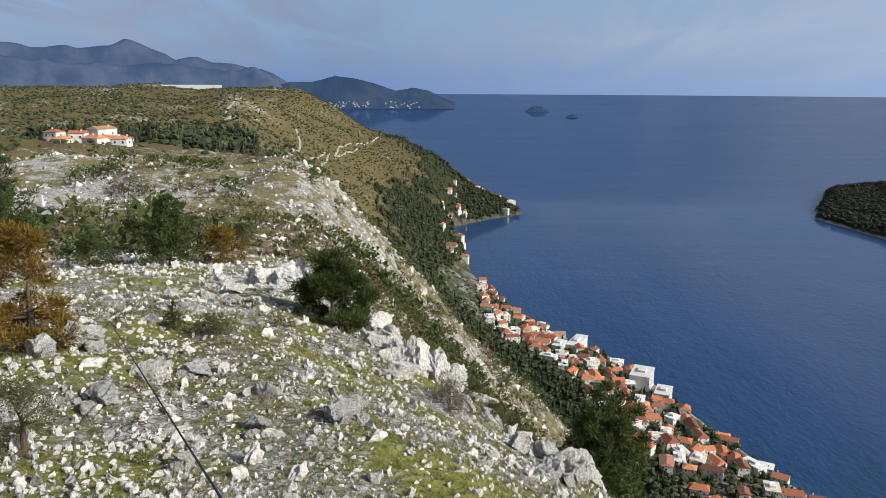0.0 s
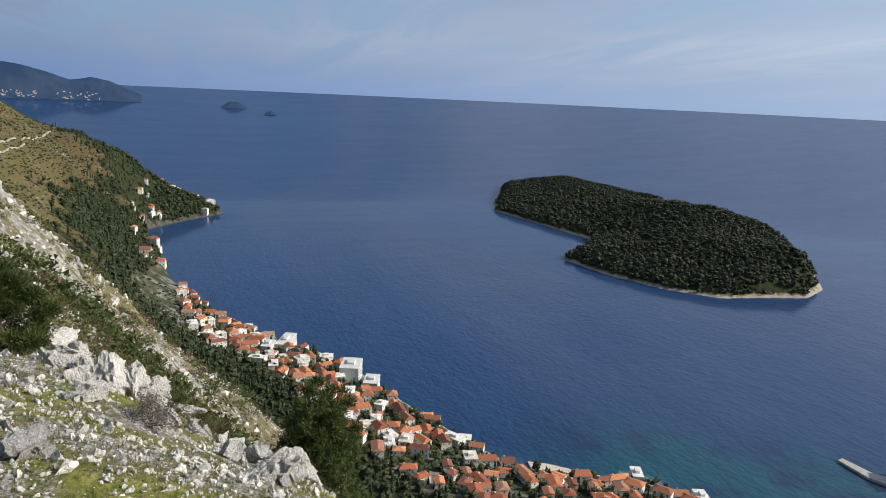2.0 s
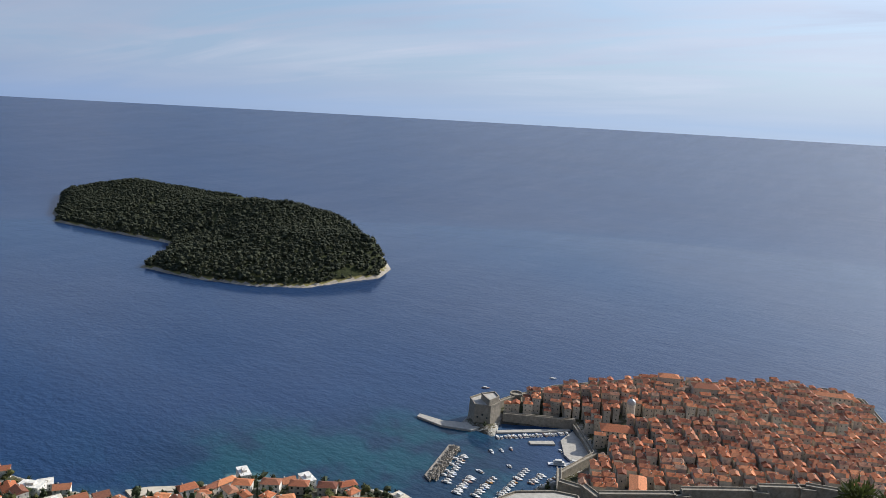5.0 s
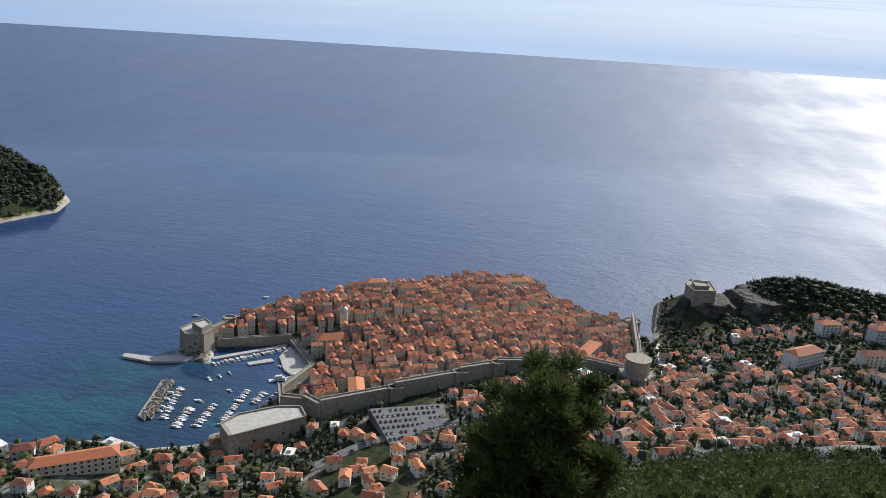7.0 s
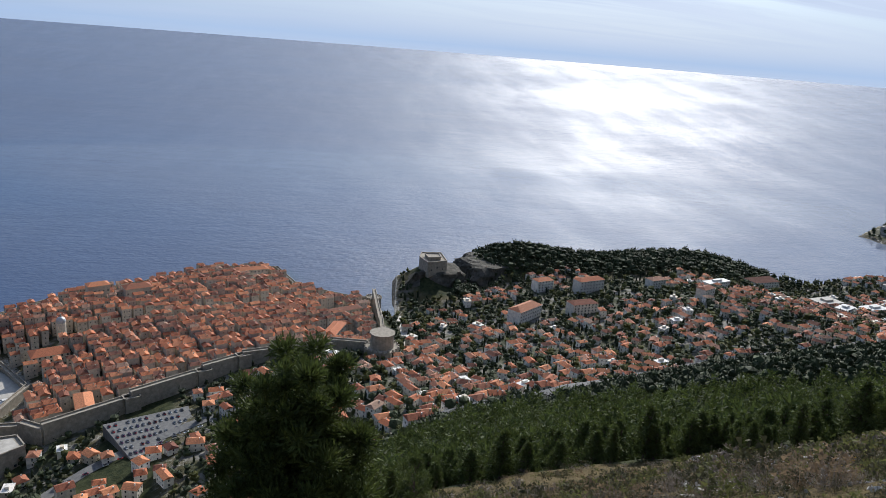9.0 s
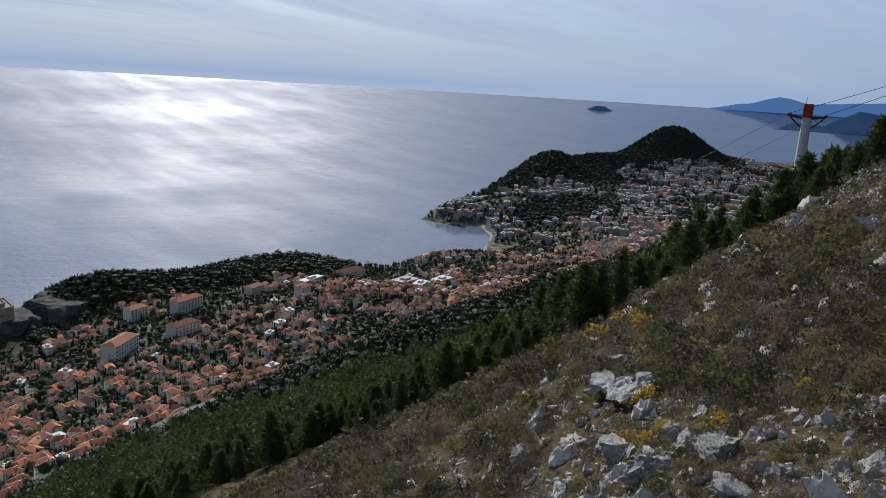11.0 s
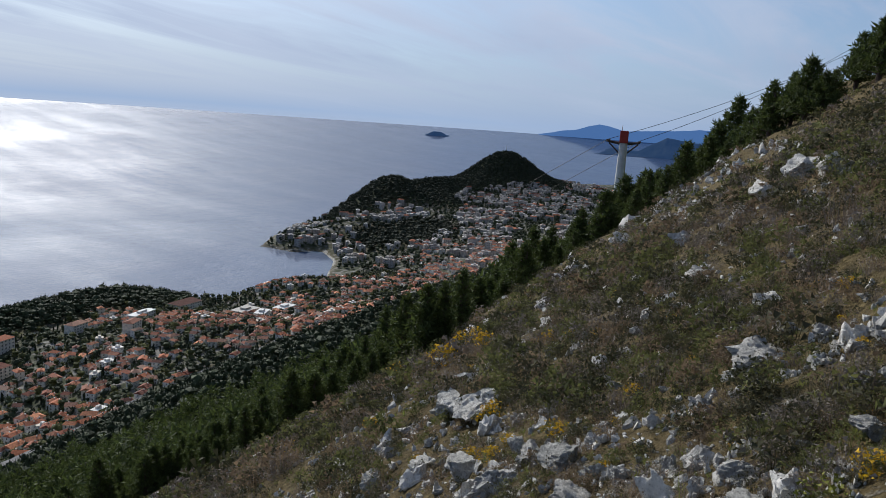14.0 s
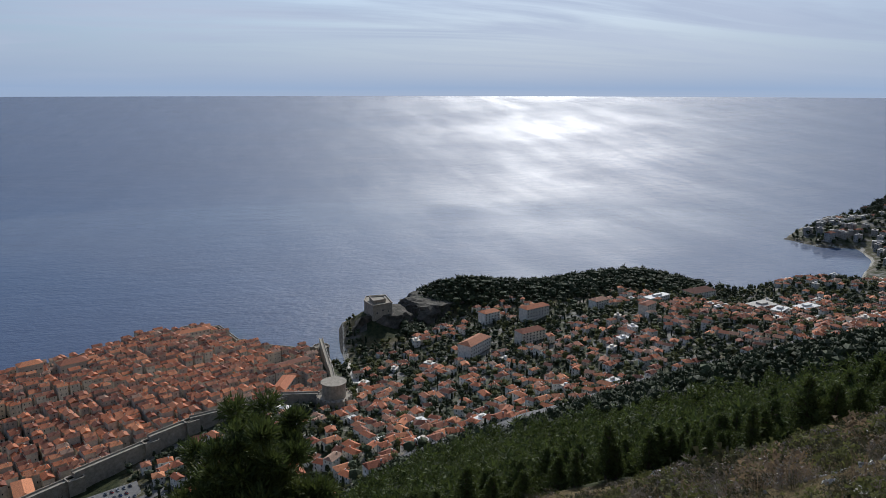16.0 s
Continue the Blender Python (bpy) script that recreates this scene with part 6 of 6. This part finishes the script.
ROCK_FINE = [rock_shape(ICO3, 160 + k, 0.42, (1, random.uniform(0.4, 0.75), random.uniform(0.7, 1.4))) for k in range(10)]
ROCK_TINY = [rock_shape(ICO1, 140 + k, 0.4, (1, random.uniform(0.4, 0.8), random.uniform(0.5, 1.0))) for k in range(10)]
stones()


def tuft(r, n, size, spread, up, thick=0.022):
    """Blades or twigs springing from one root."""
    a = r.uniform(0, math.tau, n)
    tilt = r.uniform(0.1, spread, n)
    h = size * r.uniform(0.5, 1.2, n)
    root = np.stack([np.cos(a), np.sin(a), 0 * a], 1) * (r.uniform(0, 0.35, n) * size)[:, None]
    tip = root + np.stack([np.cos(a) * np.sin(tilt), np.sin(a) * np.sin(tilt), np.cos(tilt) * up], 1) * h[:, None]
    w = np.stack([-np.sin(a), np.cos(a), 0 * a], 1) * size * thick
    v = np.stack([root - w, root + w, tip], 1).reshape(-1, 3)
    return v, np.arange(3 * n).reshape(-1, 3)


def shrub_shape(seed, count, size, twigs):
    r = np.random.default_rng(seed)
    c, rad = crown_clumps(r, 0.75, 0.62, "bush")
    v, f = leaves(r, c, rad * 0.8, count, size)
    v[:, 2] = np.maximum(v[:, 2], 0)
    tv, tf = tuft(r, twigs, 0.85, 1.1, 0.9, 0.009)
    return np.concatenate([v, tv]), np.concatenate([f, tf + len(v)])


SHRUBS = [shrub_shape(200 + k, 165, 0.118, 24) for k in range(5)]
SHRUBS_FAR = [shrub_shape(220 + k, 72, 0.165, 8) for k in range(5)]
TWIGGY = [shrub_shape(230 + k, 100, 0.078, 56) for k in range(4)]
TUFTS = [tuft(np.random.default_rng(240 + k), 22, 1.0, 0.9, 1.0) for k in range(6)]


def undergrowth():
    r = np.random.default_rng(31)

    def sow(b, n, az0, az1, r0, r1, size, shapes, slots, test):
        az = r.uniform(az0, az1, n)
        rr = np.exp(r.uniform(math.log(r0), math.log(r1), n))
        x, y = rr * np.sin(np.radians(az)), rr * np.cos(np.radians(az))
        d = inland(x, y)
        z = height(x, y, d)
        ok = test(x, y, z, d)
        x, y, z = x[ok], y[ok], z[ok]
        s = size * np.exp(r.normal(0, 0.3, len(x))) * np.clip(np.hypot(x, y) / 20, 0.5, 1.25)
        for k in range(len(x)):
            v, f = shapes[r.integers(len(shapes))]
            b.add(turned(v * s[k] * (1, 1, r.uniform(0.7, 1.1)), x[k], y[k], z[k] - 0.04 * s[k], r.uniform(0, 6.3)), f, slots[r.integers(len(slots))])

    west = lambda x, y, z, d: (((EYE - z) / np.hypot(x, y) < 0.41) | (np.degrees(np.arctan2(x, y)) < 141 + 6 * fbm(x / 4, y / 4, 2, 92))) & (fbm(x / 3, y / 3, 3, 91) < 0.32) & (fbm(x / 9, y / 9, 3, 95) > -0.42)
    free = lambda x, y, z, d: forest_cover(x, y, d, z) < 0.6
    b = Batch()
    sow(b, 2300, 100, 200, 6.5, 55, 0.72, SHRUBS, [0, 3, 3, 0, 1, 3], west)
    sow(b, 2500, 100, 200, 6.5, 55, 0.7, TWIGGY, [1, 2, 2, 3], west)
    sow(b, 4400, 100, 190, 36, 180, 0.85, SHRUBS_FAR, [0, 3, 1, 3, 0, 2, 3], lambda x, y, z, d: free(x, y, z, d) & (fbm(x / 9, y / 9, 3, 95) > -0.25))
    sow(b, 1500, 128, 190, 5.6, 24, 0.36, SHRUBS, [0, 0, 3, 3, 1], lambda x, y, z, d: fbm(x / 1.6, y / 1.6, 3, 94) > 0.0)
    sow(b, 700, 128, 190, 5.6, 16, 0.5, TWIGGY, [1, 2, 3], lambda x, y, z, d: fbm(x / 2.2, y / 2.2, 3, 93) > 0.08)
    b.put("slope_scrub", [M_HEATH, M_SCRUB, M_TWIG, M_DARKSCRUB], "tangled brown and olive scrub over the western slope", "shrubs")
    b = Batch()
    sow(b, 420, -40, 14, 7, 45, 0.30, SHRUBS, [0, 0, 1], lambda x, y, z, d: fbm(x / 5, y / 5, 3, 96) > 0.05)
    sow(b, 1700, -42, 4, 45, 340, 1.4, SHRUBS_FAR, [0, 0, 0, 1], lambda x, y, z, d: fbm(x / 40, y / 40, 3, 97) > -0.05)
    sow(b, 160, -14, 20, 24, 70, 1.1, SHRUBS, [2, 0, 0, 1], lambda x, y, z, d: along(x, y)[1] > 2)
    sow(b, 2600, -16, 30, 60, 380, 1.15, SHRUBS_FAR, [0, 1, 1], lambda x, y, z, d: (along(x, y)[1] > 2) & (forest_cover(x, y, d, z) < 0.7) & (fbm(x / 14, y / 14, 3, 98) > -0.25))
    sow(b, 900, -40, 8, 60, 330, 2.5, SHRUBS_FAR, [2, 2, 0], lambda x, y, z, d: fbm(x / 30, y / 30, 3, 89) > -0.04)
    sow(b, 900, -14, 20, 70, 330, 1.7, SHRUBS_FAR, [2, 2, 0], lambda x, y, z, d: (along(x, y)[1] > 2) & (fbm(x / 18, y / 18, 3, 90) > 0.0))
    b.put("shoulder_scrub", [M_HEATH, M_SCRUB, M_PINE], "low green and brown scrub on the stony shoulder", "shrubs")
    b = Batch()
    sow(b, 12000, -40, 16, 5.5, 45, 0.15, TUFTS, [0, 0, 1, 1], lambda x, y, z, d: fbm(x / 3.5, y / 3.5, 3, 99) > -0.15)
    sow(b, 6500, 118, 190, 5.5, 34, 0.17, TUFTS, [0, 1, 1], lambda x, y, z, d: fbm(x / 3.5, y / 3.5, 3, 99) > -0.1)
    b.put("grass", [M_GRASS, M_STRAW], "short green and straw-coloured grass tufts between the stones", "grass")


undergrowth()


def bush_thing(az, el, wide, tall, mat, name, label, category, form="bush", count=2600, size=0.05, seed=1, group=""):
    """A single bush or tree; wide and tall in degrees as seen from the eye."""
    x, y, z, r = spot(az, el)
    w, t = radians(wide) * r / 2, radians(tall) * r
    ob = tree_kind(name, seed, t, w * 1.05, form, count, max(0.02, size * w), mat, label, category)
    ob.matrix_basis = pose(x, y, z - 0.05, 0, 0, (seed * 77) % 360)
    if group:
        tagged(ob, group=group)
    return ob


bush_thing(-8.9, -18.3, 6.6, 6.4, M_PINE, "pine_bush", "dense dark green pine bush on the rocky edge", "tree", "bush", 30000, 0.062, 3)
bush_thing(-20.9, -13.1, 4.6, 5.2, M_PINE, "pine_tree", "small dark green pine on the grassy shelf", "tree", "pine", 6000, 0.085, 4)
bush_thing(-17.2, -13.2, 3.6, 3.2, M_RUST, "rusty_bush", "rust-brown bush beside the pine", "shrub", "bush", 4000, 0.08, 5)
bush_thing(-15.6, -12.2, 2.4, 2.2, M_PINE, "pine_bush", "round green pine bush on the shelf", "shrub", "bush", 2500, 0.08, 6)
bush_thing(-26.4, -12.6, 3.6, 2.4, M_PINE, "pine_bush", "low spreading green pine bush", "shrub", "bush", 3500, 0.08, 7)
bush_thing(-23.4, -11.6, 2.4, 3.6, M_PINE, "pine_tree", "young pine with sparse branches", "tree", "pine", 2500, 0.09, 8)
bush_thing(-21.0, -17.9, 1.8, 2.6, M_PINE, "pine_sapling", "small upright pine sapling among stones", "tree", "pine", 2200, 0.11, 9)
bush_thing(-18.2, -18.4, 3.4, 1.8, M_HEATH, "juniper_bush", "low olive juniper bush among stones", "shrub", "bush", 3000, 0.07, 10)
bush_thing(-30.6, -17.6, 7.5, 9.5, M_RUST, "rusty_pine", "tall rust-yellow bush at the edge of the turf", "tree", "bush", 9000, 0.06, 11)
bush_thing(-31.4, -12.0, 5.0, 9.0, M_PINE, "pine_tree", "dark green pine behind the rusty bush", "tree", "pine", 6000, 0.08, 12)
bush_thing(-32.0, -24.5, 5.0, 6.5, M_HEATH, "olive_bush", "olive green bush close to the path", "shrub", "bush", 7000, 0.05, 13)
bush_thing(0.6, -25.0, 4.4, 2.6, M_TWIG, "bare_bush", "leafless grey-brown twig bush beside a boulder", "shrub", "bush", 3500, 0.06, 14)
bush_thing(2.4, -24.3, 2.6, 2.0, M_PINE, "green_bush", "small dark green bush on the edge", "shrub", "bush", 2500, 0.07, 15)
bush_thing(4.6, -23.6, 2.6, 1.8, M_HEATH, "olive_bush", "olive bush on the rocky edge", "shrub", "bush", 2500, 0.07, 16)
bush_thing(-3.4, -20.0, 1.8, 1.4, M_HEATH, "olive_bush", "small olive bush on the rocky edge", "shrub", "bush", 1800, 0.08, 17)
bush_thing(10.5, -26.5, 2.4, 2.2, M_SCRUB, "brown_bush", "reddish brown bush behind the stones", "shrub", "bush", 2500, 0.07, 18)


def slope_tree(az, r, el_top, wide, form, seed, mat, label, count=9000, size=0.075):
    """A tree rooted r metres out whose top is seen at el_top."""
    x, y = polar(az, r)
    z = ground_at(x, y)
    tall = EYE + r * math.tan(radians(el_top)) - z
    ob = tree_kind("pine_tree", seed, tall, radians(wide) * r / 2, form, count, size * radians(wide) * r / 2, mat, label, "tree")
    ob.matrix_basis = pose(x, y, z, 0, 0, seed * 50 % 360)
    return ob


slope_tree(89.2, 26, -23.7, 16.5, "lobed", 23, M_PINE, "full-crowned dark green pine standing on the steep slope", 50000, 0.052)
slope_tree(13.6, 24, -22.7, 8.0, "lobed", 24, M_PINE, "loose-crowned green pine below the rocky edge", 16000, 0.075)
slope_tree(15.6, 30, -25.6, 3.6, "pine", 25, M_PINE, "slender pine below the rocky edge", 4000, 0.08)
slope_tree(99.5, 40, -31.0, 4.6, "bush", 26, M_PINE, "young pine on the steep slope", 4000, 0.08)


def gorse():
    b, r = Batch(), np.random.default_rng(41)
    for az, el, wide in ((145.7, -18.9, 2.6), (147.8, -17.4, 2.2), (148.8, -17.2, 1.8), (142.0, -19.8, 1.4), (150.0, -22.9, 2.6), (155.0, -23.4, 2.0), (148.6, -26.0, 2.0), (150.2, -25.8, 2.0),
                         (153.9, -16.6, 1.6), (155.6, -16.0, 1.2), (159.8, -17.6, 1.2), (170.6, -12.0, 1.0), (175.4, -24.0, 3.4), (173.8, -25.2, 2.0), (133.6, -26.0, 1.6), (130.2, -27.6, 1.8), (166.6, -14.8, 1.0),
                         (161.0, -19.6, 1.6), (144.0, -26.6, 1.4), (178.0, -21.0, 3.0), (151.5, -24.4, 1.4), (140.0, -24.0, 1.2), (158.6, -12.6, 1.0)) + tuple((float(r.uniform(129, 184)), float(r.uniform(-27, -9)), float(r.uniform(0.5, 1.3))) for k in range(46)):
        x, y, z, rad = spot(az, el)
        s = radians(wide) * rad * 1.15
        v, f = SHRUBS[r.integers(5)]
        ob = new("gorse_bush", mesh_of("gorse_bush", v * (s, s, s * 0.8), f, [M_GORSE if r.uniform() < 0.75 else M_YELLOWGREEN]))
        ob.matrix_basis = pose(x, y, z - 0.03, 0, 0, r.uniform(0, 360))
        tagged(ob, "low cushion of yellow flowering gorse", "shrub", "gorse bushes")
        c = r.integers(5)
        v, f = SHRUBS[c]
        base = new("gorse_foot", mesh_of("gorse_foot", v * (s * 1.0, s * 1.0, s * 0.5), f, [M_HEATH]))
        base.parent = ob
    return


gorse()


def near_pines():
    kinds = [tree_kind("pine_tree", 300 + k, 1.0, w, "pine", n * 2 // 3, s * 1.45, M_PINE, "dark green pine in the slope's pine stand", "tree")
             for k, (w, n, s) in enumerate(((0.36, 2500, 0.042), (0.32, 2300, 0.040), (0.42, 2700, 0.044), (0.27, 2100, 0.038)))]
    made = 0
    spots = []
    for az, el, tall in ((140.6, -19.6, 5.2), (142.2, -19.3, 6.0), (143.8, -18.8, 6.2), (145.2, -17.6, 5.4), (146.6, -16.4, 5.2)):
        x, y, z, r = spot(az, el)
        spots.append((x, y, max(4.0, radians(tall) * r)))
    x, y, r = scatter(-40, 190, -190, 0, 4.6, 51)
    d = inland(x, y)
    z = height(x, y, d)
    far = np.hypot(x, y)
    ok = (forest_cover(x, y, d, z) > r.uniform(0.45, 0.8, len(x))) & (far > 40) & (far < 190)
    order = np.argsort(far[ok])
    for k in order[:250]:
        spots.append((x[ok][k], y[ok][k], 11.0 - 6.6 * math.sqrt(r.uniform(0, 1))))
    q = random.Random(8)
    for k in range(40):
        sx, sy = polar(158.5 + 0.6 * k + q.uniform(-0.4, 0.4), 96 + q.uniform(0, 40))
        spots.append((sx, sy, q.uniform(3.4, 8.2)))
    for sx, sy, t in spots:
        m = pose(sx, sy, ground_at(sx, sy), 0, 0, q.uniform(0, 360)) @ Matrix.Diagonal((t, t, t, 1))
        ob = copy_thing(q.choice(kinds), m)
        ob.scale = (t, t, t)
        tagged(ob, group="slope pines")
    for k in kinds:
        for o in [*k.children_recursive, k]:
            bpy.data.objects.remove(o)


near_pines()


# ---- cable car pylon and cables ----
def pylon():
    x, y = polar(157.9, 150)
    z = ground_at(x, y)
    top = EYE + 150 * math.tan(radians(0.1))
    base = tagged(new("cable_car_pylon"), "white steel cable car pylon with a red head", "pylon")
    base.matrix_basis = pose(x, y, z, 0, 0, 20)
    h = top - z
    bm = bmesh.new()
    tube(bm, (0, 0, -2), (0, 0, h - 2.2), 1.15, 0.8, 14)
    part("mast", bm, M_PAINTED, base)
    bm = bmesh.new()
    box(bm, -0.8, 0.8, -0.9, 0.9, h - 2.4, h, 0.1)
    part("head", bm, M_RED, base, "rusty red mast head")
    for s in (-1, 1):
        bm = bmesh.new()
        tube(bm, (0, 0, h - 2.6), (s * 3.0, 0, h - 2.2), 0.32, 0.2, 6)
        part("cross_arm", bm, M_BARK, base, "rust-brown steel arm")
        bm = bmesh.new()
        box(bm, s * 3.0 - 0.25, s * 3.0 + 0.25, -3.2, 3.2, h - 2.3, h - 1.8, 0.1)
        part("saddle", bm, M_BARK, base, "rust-brown roller saddle")
        bm = bmesh.new()
        tube(bm, (s * 0.7, 0, h - 4.4), (s * 2.8, 0, h - 2.5), 0.16, 0.14, 6)
        part("strut", bm, M_BARK, base)
    for k in range(2):
        bm = bmesh.new()
        tube(bm, (0.5, 0.3 - 0.6 * k, h), (0.5, 0.3 - 0.6 * k, h + 1.1), 0.05, 0.04, 5)
        part("antenna", bm, M_STEEL, base)
    return x, y, top


def cable(p, q, sag, radius, label):
    data = bpy.data.curves.new("cable", "CURVE")
    data.dimensions, data.bevel_depth, data.bevel_resolution, data.use_fill_caps = "3D", radius, 1, True
    line = data.splines.new("POLY")
    line.points.add(24)
    p, q = Vector(p), Vector(q)
    for k, pt in enumerate(line.points):
        t = k / 24
        pt.co = (*(p.lerp(q, t) - Vector((0, 0, sag * 4 * t * (1 - t)))), 1)
    data.materials.append(M_CABLE)
    tagged(new("cable", data), label, "cable")


px, py, pz = pylon()
for s in (-3, 3):
    ax, ay = math.cos(radians(20)) * s, math.sin(radians(20)) * s
    up = on_ray(176 + s * 0.2, 9.0, 260)
    cable((px + ax, py + ay, pz - 1.8), up, 3, 0.05, "thin steel cable car rope running uphill")
    cable((px + ax, py + ay, pz - 1.8), (560 + ax, -190 + ay, 90), 14, 0.05, "thin steel cable car rope running down to the town")

wx, wy, wz, wr = spot(-26.8, -13.4)
cable((wx, wy, wz + 0.1), on_ray(-16.0, -34.0, 4.2), 0.15, 0.011, "thin black cable slung over the stony turf")


# ---- roads of the far hillside, quarry, masts ----
def trail(points, width, label):
    ribbon("track", [spot_far(az, el) for az, el in points], width * 0.42, M_DUST, label, "track", 0.5)


FAR_R = np.geomspace(200, 2100, 500)


def spot_far(az, el):
    x, y = FAR_R * math.sin(radians(az)), FAR_R * math.cos(radians(az))
    gap = height(x, y) - (EYE + FAR_R * math.tan(radians(el)))
    return polar(az, float(FAR_R[int(np.argmax(gap > 0))]))


trail([(-15.0, -0.9), (-15.8, -1.5), (-16.3, -2.0), (-15.9, -2.3), (-16.5, -2.6), (-17.2, -3.0)], 7, "pale dirt track winding over the hill")
trail([(-11.2, -3.4), (-10.9, -4.4), (-11.6, -5.0), (-12.2, -5.4)], 8, "pale dirt track bending on the hillside")
trail([(-10.2, -5.6), (-9.0, -5.0), (-7.6, -4.6), (-6.3, -4.4), (-5.0, -3.9)], 7, "pale coast road cut across the hillside")
trail([(-6.6, -4.8), (-7.6, -5.3), (-8.4, -5.4), (-9.4, -6.1)], 6, "pale side road on the hillside")


def mast():
    e = drawn_in([(1840, -3080, float(height(np.array([1840.0]), np.array([-3080.0]))[0]))])[0]
    bm = bmesh.new()
    tube(bm, (e[0], e[1], e[2] - 5), (e[0], e[1], e[2] + 34), 1.6, 0.5, 6)
    me = bpy.data.meshes.new("radio_mast")
    bm.to_mesh(me)
    bm.free()
    me.materials.append(M_STEEL)
    tagged(new("radio_mast", me), "slim grey radio mast on the hilltop", "mast")


mast()


# ---- far resort and quarry ----
def far_town():
    b, r = Batch(), np.random.default_rng(61)
    for _ in range(110):
        az = r.choice([r.uniform(-8.6, -5.6), r.uniform(-4.6, -1.8), r.uniform(-10.8, -8.6)])
        el = r.uniform(-1.72, -1.2) if az > -8.6 else r.uniform(-1.75, -1.5)
        rr = EYE / math.tan(radians(1.75)) * 0.985
        x, y, z = on_ray(az, el, rr)
        w = r.uniform(10, 34)
        b.add(turned(box_v(-w / 2, w / 2, -8, 8, 0, r.uniform(8, 15)), x, y, z, -radians(az)), BOX_F, 0)
    b.put("resort_town", [M_PAVE], "pale specks of a resort town on the far peninsula", "houses", far=True)


far_town()
qx, qy = polar(-18.7, 1780)
slab("quarry_wall", [(qx - 70, qy - 6), (qx + 68, qy + 16), (qx + 64, qy + 30), (qx - 74, qy + 10)], ground_at(qx, qy) - 6, ground_at(qx, qy) + 12, M_WHITE, "long white quarry edge on the far crest", "quarry wall")


# ---- the terrace by the saddle ----
def kiosk():
    """A green-walled terrace box with a pale parasol beside the saddle."""
    x, y, z, r = spot(-29.2, -9.6)
    base = tagged(new("terrace_box"), "small dark green terrace enclosure on the plateau", "enclosure")
    base.matrix_basis = pose(x, y, z, 0, 0, 25)
    bm = bmesh.new()
    box(bm, -1.6, 1.6, -1.2, 1.2, -0.5, 1.6, 0.05)
    part("wall", bm, M_GREEN, base)
    bm = bmesh.new()
    box(bm, -1.75, 1.75, -1.35, 1.35, 1.6, 1.75, 0.03)
    part("rim", bm, M_STEEL, base)
    px, py = x + 0.4, y + 0.3
    um = tagged(new("parasol"), "closed pale parasol beside the green enclosure", "parasol")
    um.matrix_basis = pose(px, py, z + 1.75, 0, 0, 0)
    bm = bmesh.new()
    tube(bm, (0, 0, 0), (0, 0, 2.2), 0.04, 0.04, 6)
    part("pole", bm, M_STEEL, um)
    bm = bmesh.new()
    tube(bm, (0, 0, 0.7), (0, 0, 2.2), 0.28, 0.04, 8)
    part("canopy", bm, M_WHITE, um)


kiosk()
